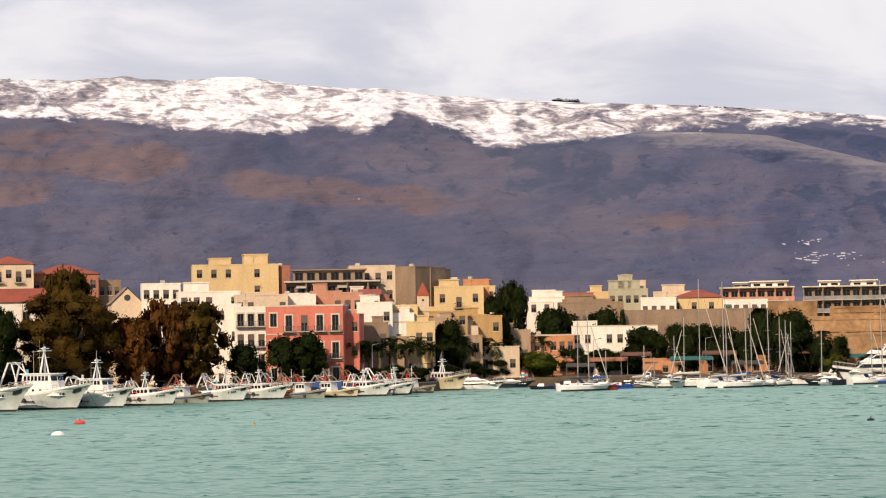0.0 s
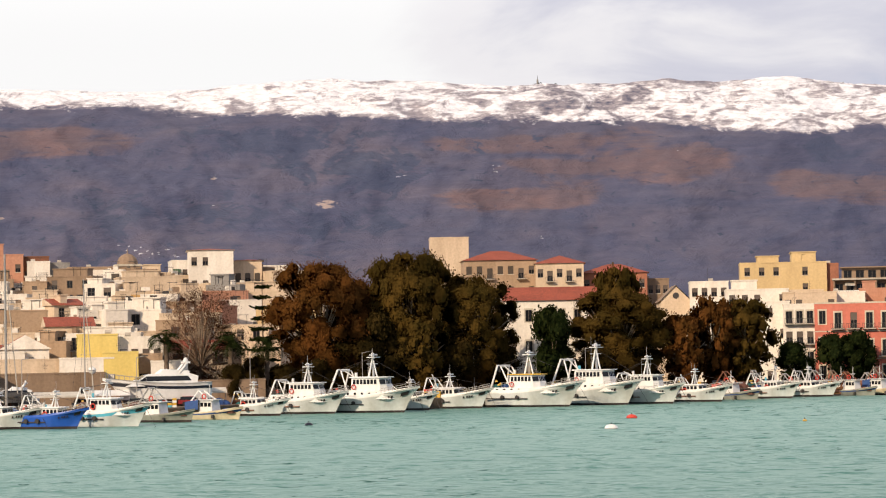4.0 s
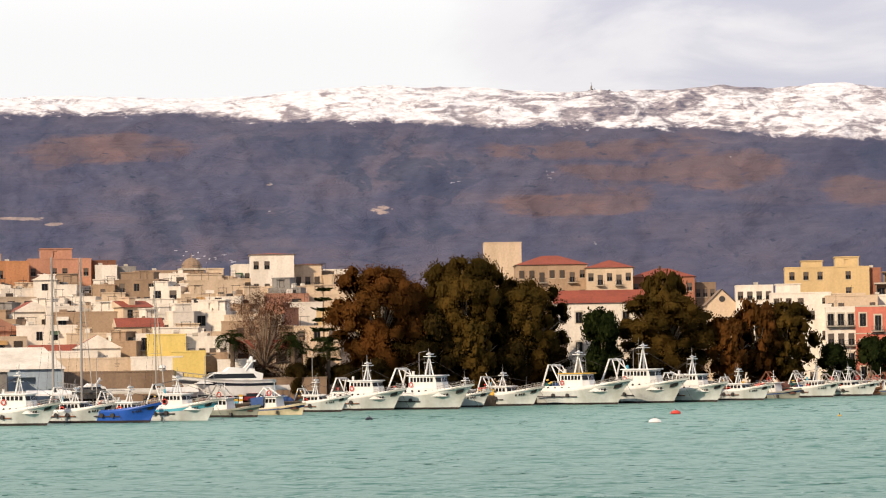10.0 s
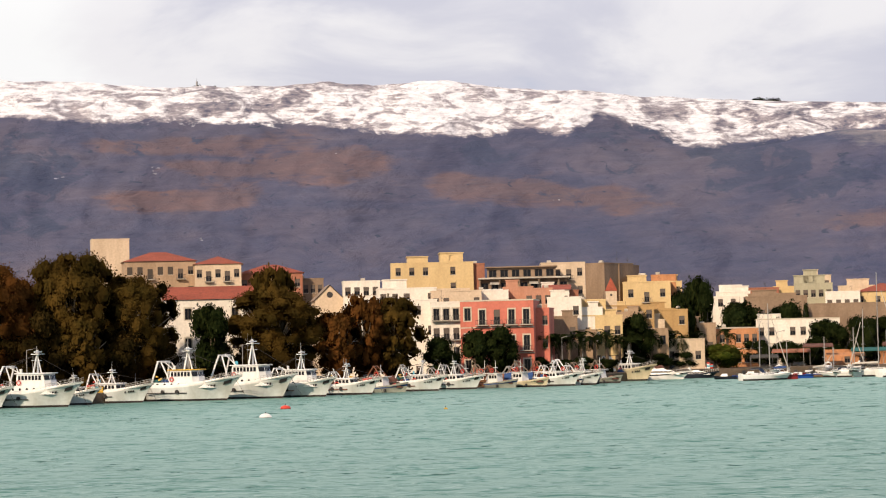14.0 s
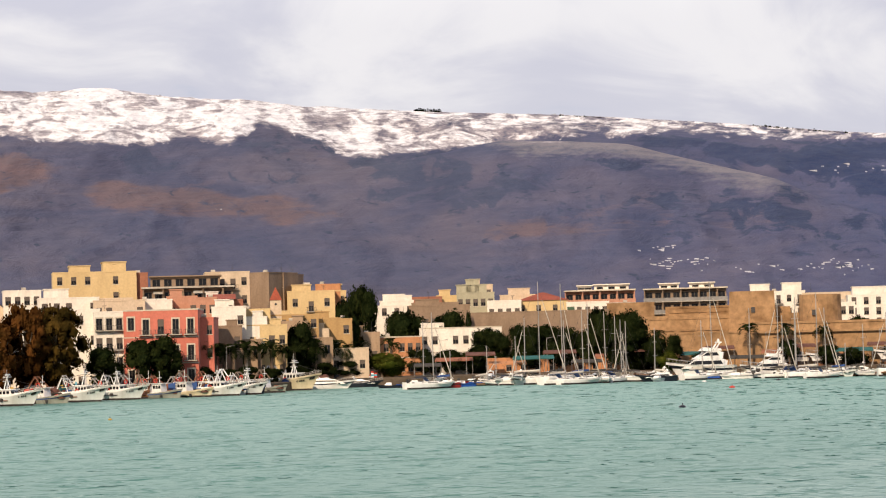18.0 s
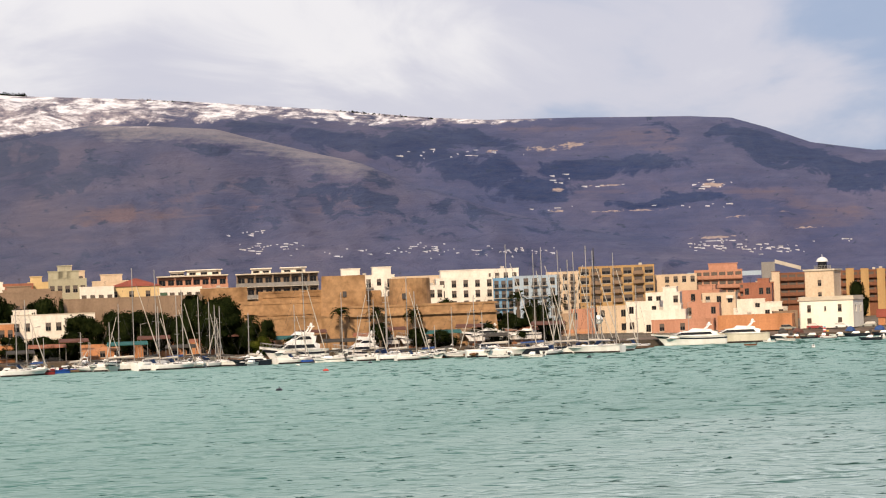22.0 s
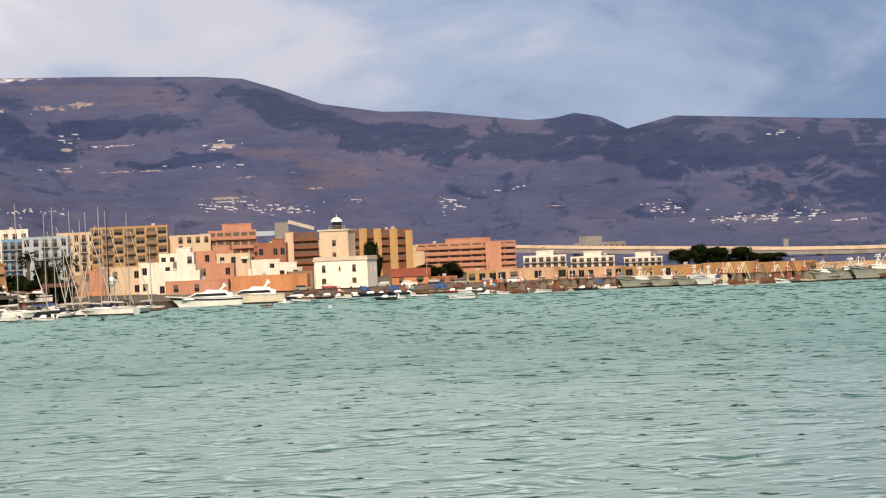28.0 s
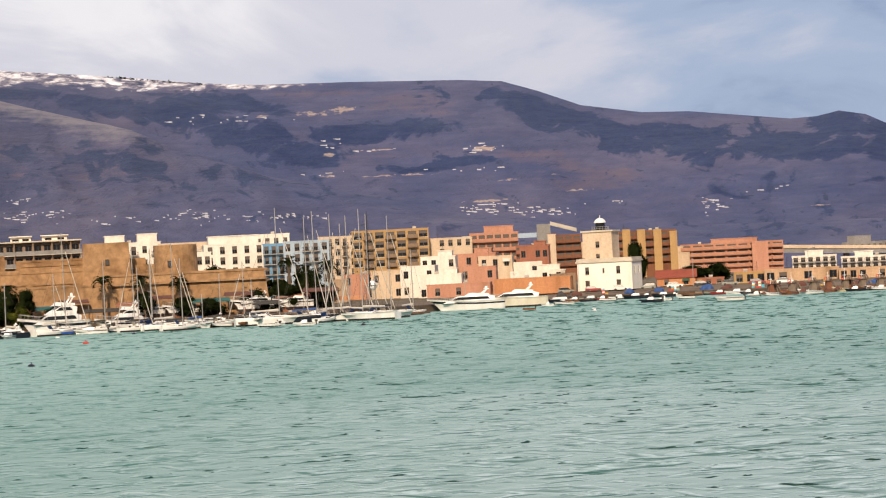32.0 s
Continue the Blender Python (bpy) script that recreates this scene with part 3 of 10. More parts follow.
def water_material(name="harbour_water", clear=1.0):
    """Milky water: light that comes back out of the depth, and the sky mirrored on the wave faces."""
    m = bpy.data.materials.new(name)
    m.use_nodes = True
    t = m.node_tree
    t.nodes.clear()
    out = t.nodes.new("ShaderNodeOutputMaterial")
    co = t.nodes.new("ShaderNodeTexCoord").outputs["Object"]
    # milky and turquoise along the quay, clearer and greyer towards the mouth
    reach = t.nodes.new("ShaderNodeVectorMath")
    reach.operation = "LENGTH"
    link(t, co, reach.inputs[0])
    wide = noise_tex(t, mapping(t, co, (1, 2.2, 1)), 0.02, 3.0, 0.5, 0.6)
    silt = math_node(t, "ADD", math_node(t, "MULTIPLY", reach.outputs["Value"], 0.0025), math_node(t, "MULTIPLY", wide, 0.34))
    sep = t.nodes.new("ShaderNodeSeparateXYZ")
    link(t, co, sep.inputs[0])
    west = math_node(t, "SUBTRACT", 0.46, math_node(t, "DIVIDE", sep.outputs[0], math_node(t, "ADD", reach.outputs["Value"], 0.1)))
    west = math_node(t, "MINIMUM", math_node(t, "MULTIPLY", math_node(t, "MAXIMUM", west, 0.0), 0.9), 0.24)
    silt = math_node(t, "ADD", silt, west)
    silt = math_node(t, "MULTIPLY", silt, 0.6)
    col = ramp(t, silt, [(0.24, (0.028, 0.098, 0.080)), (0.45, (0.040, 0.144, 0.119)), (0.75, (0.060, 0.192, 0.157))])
    # clear below 1 darkens the colour to imitate dim, steep wave fronts
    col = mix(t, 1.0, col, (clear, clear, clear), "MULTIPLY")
    up = t.nodes.new("ShaderNodeCombineXYZ")
    up.inputs[2].default_value = 1.0
    body = t.nodes.new("ShaderNodeBsdfDiffuse")
    link(t, col, body.inputs["Color"])
    link(t, up.outputs[0], body.inputs["Normal"])
    # ripples all over, and scattered wavelets with steep faces
    ripple = noise_tex(t, mapping(t, co, (0.8, 1.5, 1)), 1.5, 3.0, 0.55, 0.2)
    high = math_node(t, "MULTIPLY", ripple, 0.06)
    for scale, low, top, size, place, deep in ((0.55, 0.60, 0.80, 0.40, (3, 1, 0), 1.0), (1.1, 0.60, 0.80, 0.22, (9, 4, 2), 1.0), (0.30, 0.60, 0.78, 0.8, (1, 7, 5), 1.0), (0.8, 0.60, 0.80, 0.8, (4, 2, 8), 0.28)):
        crest = noise_tex(t, mapping(t, co, (0.62, deep, 1), (0, 0, 0.16), place), scale, 1.0, 0.4, 0.3)
        crest = ramp(t, crest, [(low, (0, 0, 0)), (top, (1, 1, 1))])
        high = math_node(t, "ADD", high, math_node(t, "MULTIPLY", crest, size))
    bn = t.nodes.new("ShaderNodeBump")
    bn.inputs["Strength"].default_value, bn.inputs["Distance"].default_value = 1.0, 0.32
    link(t, high, bn.inputs["Height"])
    gloss = t.nodes.new("ShaderNodeBsdfGlossy")
    gloss.inputs["Roughness"].default_value = 0.42
    gloss.inputs["Color"].default_value = (0.92, 1.0, 0.97, 1)
    link(t, bn.outputs[0], gloss.inputs["Normal"])
    fr = t.nodes.new("ShaderNodeFresnel")
    fr.inputs["IOR"].default_value = 1.33
    link(t, bn.outputs[0], fr.inputs["Normal"])
    mx = t.nodes.new("ShaderNodeMixShader")
    # reflection cut by distance from the origin, imitating waves that mask the sky
    mirror_cut = ramp(t, silt, [(0.25, (0.70, 0.70, 0.70)), (0.47, (0.38, 0.38, 0.38))])
    link(t, math_node(t, "MULTIPLY", fr.outputs[0], mirror_cut), mx.inputs[0])
    link(t, body.outputs[0], mx.inputs[1])
    link(t, gloss.outputs[0], mx.inputs[2])
    link(t, mx.outputs[0], out.inputs[0])
    return m


def build_water():
    """The harbour: short wind waves between the camera and the quay, a plain sheet beyond."""
    bearings = np.radians(np.concatenate([np.arange(-180, -32, 4.0), np.arange(-32, 50, 0.16), np.arange(50, 181, 5.0)]))
    r = np.concatenate([[0.001, 30, 60], np.arange(80, 300, 0.5), np.arange(300, 660, 0.9), [900, 1500, 3000, 4900]])
    a, rr = np.meshgrid(bearings, r, indexing="ij")
    x, y = np.sin(a) * rr, np.cos(a) * rr
    rng = np.random.default_rng(4)
    z = np.zeros_like(x)
    for k in range(26):
        length = 1.3 * 1.12 ** k
        if length > 5.5:
            break
        for _ in range(2):
            way = radians(14 + rng.normal(0, 46))
            phase = rng.uniform(0, 6.28)
            kx, ky = math.sin(way) * 6.28 / length, math.cos(way) * 6.28 / length
            bend = 1.5 * np.sin(x * 0.051 / length * 3 + phase) + 1.5 * np.sin(y * 0.047 / length * 3 - phase)
            s = np.sin(kx * x + ky * y + bend + phase)
            z += 0.0034 * length ** 0.7 * (2.0 * ((s + 1) / 2) ** 2.8 - 0.7)
    # crests are short: they swell and fade along their length
    side = a * rr
    z *= np.clip(0.55 + 0.6 * np.sin(side * 1.9 + 1.7 * np.sin(rr * 0.63) + 0.8 * np.sin(rr * 1.7)) + 0.35 * np.sin(side * 0.73 - rr * 0.4), 0, 1.3)
    gust = 0.9 + 0.15 * np.sin(x * 0.031 - y * 0.023)
    z *= gust
    z *= np.clip((rr - 60) / 40, 0, 1) * np.clip((900 - rr) / 300, 0.0, 1) * (np.abs(a) < 1.2)
    verts = np.stack([x, y, z], -1).reshape(-1, 3).tolist()
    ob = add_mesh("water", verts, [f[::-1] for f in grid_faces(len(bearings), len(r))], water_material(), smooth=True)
    tagged(ob, "choppy milky turquoise harbour water with small waves", "water", kind="structure")


build_water()


def build_crests():
    """Short steep wavelets: a leaning front towards the harbour's south side and a long back."""
    rng = random.Random(19)
    verts, faces = [], []
    for _ in range(9800):
        b = rng.uniform(-26, 45)
        d = math.sqrt(rng.uniform(95.0 ** 2, (quay_at(b) - 25) ** 2))
        east = max(0.0, min(1.0, (b - 4) / 22))
        if rng.random() > 0.12 + 0.55 * east ** 1.5 + 0.14 * math.sin(d * 0.05 + b * 0.4) + 0.25 * max(0.0, 1 - d / 260):
            continue
        p = spot(b, d)
        L = rng.choice((rng.uniform(0.4, 0.9), rng.uniform(0.5, 1.1), rng.uniform(0.8, 2.2))) * (0.55 + d / 300)
        h = rng.uniform(0.055, 0.12) * (0.85 + 0.12 * L) * (0.75 + 0.4 * east) * (0.8 + d / 800)
        g = radians(-b + rng.gauss(4, 13))
        c, sn = math.cos(g), math.sin(g)
        n = 9
        o = len(verts)
        sway = rng.uniform(-0.25, 0.25)
        for i in range(n):
            u = -1 + 2 * i / (n - 1)
            k = max(0.0, 1 - abs(u) ** 3) * (0.75 + 0.25 * math.sin(5.1 * u + L * 9))
            bow = 0.28 * L * u * u + sway * math.sin(2.4 * u) * L * 0.4
            for y, z in ((-0.30 * h - 0.02, -0.12), (0.0, h * k * 0.8 - 0.03), (0.35 * h, h * k - 0.03), (5.5 * h * k + 0.2, -0.12)):
                x, yy = u * L / 2, y + bow
                verts.append((p.x + x * c - yy * sn, p.y + x * sn + yy * c, z))
        for i in range(n - 1):
            for j in range(3):
                q = o + i * 4 + j
                faces.append((q, q + 4, q + 5, q + 1))
    # darkened copy of the water: weaker reflection on steep fronts put into colour
    ob = add_mesh("wave_crests", verts, faces, water_material("steep_dimmed_water", 0.60), smooth=True)
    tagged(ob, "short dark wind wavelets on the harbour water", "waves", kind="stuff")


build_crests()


def build_quay():
    bearings = np.arange(-75, 80.1, 0.5)
    verts = []
    for a in bearings:
        q = quay_at(a)
        low = 0.7 * max(0.0, min(1.0, (a - 23) / 3))
        for d, z in ((0, -2.0), (0, 1.75 - low), (0.5, 1.9 - low), (16, 1.9 - low * 0.2), (16.2, 1.4)):
            verts.append(tuple(spot(a, q + d, z)))
    faces = grid_faces(len(bearings), 5)
    ob = add_mesh("quay", verts, faces, [M_QUAY, M_PAVE], index=[0, 0, 1, 1] * (len(bearings) - 1))
    tagged(ob, "stone quay wall with a paved edge along the harbour", "quay", kind="structure")


build_quay()


# ------------------------------------------------------------------ buildings
def box_data(x0, x1, y0, y1, z0, z1, off=0):
    v = [(x0, y0, z0), (x1, y0, z0), (x1, y1, z0), (x0, y1, z0), (x0, y0, z1), (x1, y0, z1), (x1, y1, z1), (x0, y1, z1)]
    f = [(0, 3, 2, 1), (4, 5, 6, 7), (0, 1, 5, 4), (1, 2, 6, 5), (2, 3, 7, 6), (3, 0, 4, 7)]
    return v, [tuple(i + off for i in q) for q in f]


class Pile:
    """Gathers boxes, bars and faces into one mesh."""

    def __init__(self):
        self.v, self.f, self.m = [], [], []

    def box(self, x0, x1, y0, y1, z0, z1, mat=0):
        v, f = box_data(x0, x1, y0, y1, z0, z1, len(self.v))
        self.v += v
        self.f += f
        self.m += [mat] * 6
        return self

    def face(self, *points, mat=0):
        n = len(self.v)
        self.v += [tuple(p) for p in points]
        self.f.append(tuple(range(n, n + len(points))))
        self.m.append(mat)
        return self

    def pipe(self, line, r, sides=6, mat=0):
        """A bent pipe through the points, one connected skin."""
        pts = [Vector(q) for q in line]
        rings = []
        for i, q in enumerate(pts):
            way = (pts[min(i + 1, len(pts) - 1)] - pts[max(i - 1, 0)]).normalized()
            u = way.orthogonal().normalized() if not rings else (rings[-1][1] - way * rings[-1][1].dot(way)).normalized()
            w = way.cross(u)
            rings.append(([q + (u * math.cos(6.2832 * k / sides) + w * math.sin(6.2832 * k / sides)) * r for k in range(sides)], u))
        o = len(self.v)
        for ring, _ in rings:
            self.v += [tuple(q) for q in ring]
        for i in range(len(pts) - 1):
            for k in range(sides):
                a, b = o + i * sides + k, o + i * sides + (k + 1) % sides
                self.f.append((a, b, b + sides, a + sides))
                self.m.append(mat)
        return self

    def bar(self, a, b, r0, r1=None, sides=6, mat=0):
        a, b = Vector(a), Vector(b)
        r1 = r0 if r1 is None else r1
        d = (b - a).normalized()
        s = d.cross(Vector((0, 0, 1)) if abs(d.z) < 0.9 else Vector((1, 0, 0))).normalized()
        w = d.cross(s)
        n = len(self.v)
        for p, r in ((a, r0), (b, r1)):
            for i in range(sides):
                g = 2 * math.pi * i / sides
                self.v.append(tuple(p + (s * math.cos(g) + w * math.sin(g)) * r))
        for i in range(sides):
            j = (i + 1) % sides
            self.f.append((n + i, n + j, n + sides + j, n + sides + i))
        self.f.append(tuple(n + i for i in reversed(range(sides))))
        self.f.append(tuple(n + sides + i for i in range(sides)))
        self.m += [mat] * (sides + 2)
        return self

    def railing(self, points, high, mat=0):
        """Posts and a top rail along a line, as one connected piece."""
        last = None
        for i, q in enumerate(points):
            q = Vector(q)
            d = (Vector(points[min(i + 1, len(points) - 1)]) - Vector(points[max(i - 1, 0)])).normalized() * 0.03
            a, b = q - d, q + d
            t, u = Vector((0, 0, high - 0.06)), Vector((0, 0, high))
            self.face(a, b, b + t, a + t, mat=mat)
            self.face(a + t, b + t, b + u, a + u, mat=mat)
            if last is not None:
                self.face(last + t, a + t, a + u, last + u, mat=mat)
            last = b
        return self

    def dome(self, cx, cy, z, r, h, rings=5, sides=14, mat=0, cut=1.0):
        n = len(self.v)
        for k in range(rings + 1):
            g = math.pi / 2 * k / rings * cut
            for i in range(sides):
                b = 2 * math.pi * i / sides
                self.v.append((cx + math.cos(b) * r * math.cos(g), cy + math.sin(b) * r * math.cos(g), z + h * math.sin(g)))
        for k in range(rings):
            for i in range(sides):
                j = (i + 1) % sides
                self.f.append((n + k * sides + i, n + k * sides + j, n + (k + 1) * sides + j, n + (k + 1) * sides + i))
                self.m.append(mat)
        return self

    def put(self, name, mats, parent=None, label="", smooth=False):
        me = self.mesh(name, mats)
        if smooth:
            me.polygons.foreach_set("use_smooth", [True] * len(me.polygons))
        ob = new(name, me)
        if parent is not None:
            ob.parent = parent
        if label:
            ob["label"] = label
        return ob

    def mesh(self, name, mats):
        seen, back = {}, []
        for q in self.v:
            back.append(seen.setdefault((round(q[0], 4), round(q[1], 4), round(q[2], 4)), len(seen)))
        me = bpy.data.meshes.new(name)
        me.from_pydata(list(seen), [], [tuple(back[i] for i in f) for f in self.f])
        for m in (mats if isinstance(mats, (list, tuple)) else [mats]):
            me.materials.append(m)
        me.polygons.foreach_set("material_index", self.m)
        me.update()
        return me


MESHES = {}


def shared(key, make):
    if key not in MESHES:
        MESHES[key] = make()
    return MESHES[key]


def child(name, me, parent, at=(0, 0, 0), rz=0.0, label=""):
    ob = new(name, me)
    ob.parent = parent
    ob.matrix_basis = pose(at[0], at[1], at[2], 0, 0, rz)
    if label:
        ob["label"] = label
    return ob


def window_mesh(w, h, kind):
    """A window for an opening w by h: reveal depth 0.22, frame, panes, and shutters or a sill."""
    def make():
        p = Pile()
        if kind == "shutter":
            p.box(-w / 2, w / 2, -0.06, -0.01, 0.0, h, 2)
        else:
            top = h if kind != "half" else h * 0.55
            pierced(p, -w / 2, w / 2, 0, h, [(-w / 2 + 0.09, -0.045, 0.09, top - 0.09), (0.045, w / 2 - 0.09, 0.09, top - 0.09)], lambda x, y, z: (x, y + 0.12, z), 0.06, 0, 1)
        if kind == "framed":
            pierced(p, -w / 2 - 0.24, w / 2 + 0.24, -0.16, h + 0.3, [(-w / 2, w / 2, 0, h)], lambda x, y, z: (x, y - 0.08, z), 0.08, 3, None)
        elif kind != "plain":
            p.box(-w / 2 - 0.14, w / 2 + 0.14, -0.12, 0.1, -0.12, -0.003, 3)
        return p.mesh("window", [M_FRAME, M_GLASS, M_SHUT, M_TRIM])
    return shared(("win", round(w, 2), round(h, 2), kind), make)


def pierced(p, x0, x1, z0, z1, holes, place, deep=0.24, mat=0, back=0):
    """A wall in the plane y=0 with rectangular holes (xa, xb, za, zb) and their reveals; place() maps (x, y, z)."""
    xs = sorted({x0, x1, *[h[0] for h in holes], *[h[1] for h in holes]})
    zs = sorted({z0, z1, *[h[2] for h in holes], *[h[3] for h in holes]})
    for zi, zj in zip(zs, zs[1:]):
        run = None
        for xi, xj in zip(xs, xs[1:]):
            cx, cz = (xi + xj) / 2, (zi + zj) / 2
            empty = any(h[0] < cx < h[1] and h[2] < cz < h[3] for h in holes)
            if empty:
                if run is not None:
                    p.face(place(run, 0, zi), place(xi, 0, zi), place(xi, 0, zj), place(run, 0, zj), mat=mat)
                run = None
            elif run is None:
                run = xi
        if run is not None:
            p.face(place(run, 0, zi), place(x1, 0, zi), place(x1, 0, zj), place(run, 0, zj), mat=mat)
    for a, b, c, d in holes:
        p.face(place(a, 0, c), place(a, deep, c), place(a, deep, d), place(a, 0, d), mat=mat)
        p.face(place(b, 0, c), place(b, 0, d), place(b, deep, d), place(b, deep, c), mat=mat)
        p.face(place(a, 0, d), place(a, deep, d), place(b, deep, d), place(b, 0, d), mat=mat)
        p.face(place(a, 0, c), place(b, 0, c), place(b, deep, c), place(a, deep, c), mat=mat)
        if back is not None:
            p.face(place(a, deep, c), place(b, deep, c), place(b, deep, d), place(a, deep, d), mat=back)


def balcony_mesh(w, deep=1.2, solid=False, wall=None):
    def make():
        p = Pile()
        p.box(-w / 2, w / 2, -deep, -0.003, -0.18, 0, 0)
        if solid:
            p.box(-w / 2, w / 2, -deep - 0.06, -deep + 0.06, 0.003, 0.95, 0)
            for x in (-w / 2, w / 2 - 0.1):
                p.box(x, x + 0.1, -deep + 0.063, -0.003, 0.003, 0.95, 0)
        else:
            n = max(3, int(w / 0.34))
            pierced(p, -w / 2, w / 2, 0, 0.98, [(-w / 2 + w * (i + 0.12) / n, -w / 2 + w * (i + 0.88) / n, 0.06, 0.90) for i in range(n)], lambda x, y, z: (x, y - deep, z), 0.05, 1, None)
        return p.mesh("balcony", [wall or M_SLAB, M_IRON])
    return shared(("balc", round(w, 1), deep, solid, wall and wall.name), make)


PARAPET = {"brown": "brown", "rose": "rose", "terracotta": "terracotta", "ochre": "tan"}


def house(brg, dist, w, top, deep=10.0, wall="white", floors=3, bays=3, turn=0.0, base=None, roof="flat", win="half", balc=(), side=0, loft=None,
          band=False, label="", category="house", win_w=1.25, win_h=1.9, solid=False, group="", odd=0.0, ground=True, rng=None, show=99):
    """A building whose front's middle stands at that bearing and distance, w wide, its eaves at height top above the water.
    balc: bays with balconies; side: bays on the visible side wall; loft: (from, to, height) of a rooftop storey, as shares of the width."""
    z0 = ground_z(dist) if base is None else base
    h = top - z0
    rng = rng or random.Random(int(brg * 100) * 31 + int(dist))
    ob = new("house" if category == "house" else category.replace(" ", "_"))
    ob.matrix_world = facing(brg, dist, z0 - 0.3, turn)
    h += 0.3
    p = Pile()
    fh = h / floors
    holes, wins, balcs = [], [], []
    bw = w / max(1, bays)
    ww = min(win_w, bw * 0.62) if not solid else bw * 0.78
    for i in range(floors):
        for k in range(bays):
            if odd and rng.random() < odd:
                continue
            cx = -w / 2 + bw * (k + 0.5)
            door = k in balc and i > 0
            hh = min(win_h + (0.5 if door else 0), fh * 0.72)
            zb = fh * i + (0.08 * fh + 0.1 if door else (fh - hh) * 0.52)
            if (i == 0 and not ground) or i < floors - show:
                continue
            holes.append((cx - ww / 2, cx + ww / 2, zb, zb + hh))
            wins.append((cx, zb, hh))
            if door:
                balcs.append((cx, zb - 0.03))
    pierced(p, -w / 2, w / 2, 0, h, holes, lambda x, y, z: (x, y, z))
    sholes, swins = [], []
    s = 1 if turn < 0 else -1
    if side:
        sb = deep / side
        for i in range(max(0, floors - show), floors):
            for k in range(side):
                cy = sb * (k + 0.5)
                hh = min(win_h, fh * 0.6)
                zb = fh * i + (fh - hh) * 0.5
                sholes.append((cy - ww / 2, cy + ww / 2, zb, zb + hh))
                swins.append((cy, zb, hh))
    if s > 0:
        pierced(p, 0, deep, 0, h, sholes, lambda x, y, z: (w / 2 - y, x, z))
        p.face((-w / 2, deep, 0), (-w / 2, 0, 0), (-w / 2, 0, h), (-w / 2, deep, h))
    else:
        pierced(p, 0, deep, 0, h, sholes, lambda x, y, z: (-w / 2 + y, deep - x, z))
        p.face((w / 2, 0, 0), (w / 2, deep, 0), (w / 2, deep, h), (w / 2, 0, h))
    p.face((w / 2, deep, 0), (-w / 2, deep, 0), (-w / 2, deep, h), (w / 2, deep, h))
    p.put("wall", WALLS[wall], ob)
    for cx, zb, hh in wins:
        child("window", window_mesh(ww, hh, win if rng.random() < 0.8 else "half"), ob, (cx, 0, zb))
    for cy, zb, hh in swins:
        if s > 0:
            child("window", window_mesh(ww, hh, win), ob, (w / 2, cy, zb), 90)
        else:
            child("window", window_mesh(ww, hh, win), ob, (-w / 2, deep - cy, zb), -90)
    for cx, zb in balcs:
        child("balcony", balcony_mesh(min(bw * 0.92, ww + 1.3) if not solid else bw * 0.96, 1.2, solid, WALLS[PARAPET[wall]] if solid and wall in PARAPET else None), ob, (cx, 0, zb))
    r = Pile()
    if roof == "flat":
        r.box(-w / 2 + 0.25, w / 2 - 0.25, 0.25, deep - 0.25, h - 0.4, h - 0.15, 0)
        for q in ((-w / 2 - 0.08, w / 2 + 0.08, -0.08, 0.22), (-w / 2 - 0.08, w / 2 + 0.08, deep - 0.22, deep + 0.08)):
            r.box(*q, h + 0.003, h + 0.28, 1)
        for q in ((-w / 2 - 0.08, -w / 2 + 0.22, 0.223, deep - 0.223), (w / 2 - 0.22, w / 2 + 0.08, 0.223, deep - 0.223)):
            r.box(*q, h + 0.003, h + 0.28, 1)
        r.put("roof", [M_FLAT, WALLS[wall] if not band else M_TRIM], ob)
    else:
        rise = {"hip": 0.18, "gable": 0.22, "pitch": 0.30, "rim": 0.05}[roof] * min(w, deep)
        e = 0.45
        a, b, c, d = (-w / 2 - e, -e, h), (w / 2 + e, -e, h), (w / 2 + e, deep + e, h), (-w / 2 - e, deep + e, h)
        if roof in ("hip", "rim"):
            k = min(w, deep) / 2
            m1, m2 = (-w / 2 + k, deep / 2, h + rise), (w / 2 - k, deep / 2, h + rise)
            if w < deep:
                m1, m2 = (0, k, h + rise), (0, deep - k, h + rise)
                r.face(a, b, m1).face(b, c, m2, m1).face(c, d, m2).face(d, a, m1, m2)
            else:
                r.face(a, b, m2, m1).face(b, c, m2).face(c, d, m1, m2).face(d, a, m1)
        elif roof == "gable":
            m1, m2 = (-w / 2 - e, deep / 2, h + rise), (w / 2 + e, deep / 2, h + rise)
            r.face(a, b, m2, m1).face(c, d, m1, m2).face(b, c, m2, mat=1).face(d, a, m1, mat=1)
        else:
            m1, m2 = (0, -e, h + rise), (0, deep + e, h + rise)
            r.face(d, a, m1, m2).face(b, c, m2, m1).face(a, b, m1, mat=1).face(c, d, m2, mat=1)
        r.face(a, d, c, b, mat=1)
        r.put("roof", [M_TILE, WALLS[wall]], ob)
    if band:
        b = Pile()
        for i in range(1, floors + (1 if roof != "flat" else 0)):
            b.box(-w / 2 - 0.1, w / 2 + 0.1, -0.12, -0.003, fh * i - 0.12, fh * i + 0.1)
        if b.v:
            b.put("cornice", M_TRIM, ob)
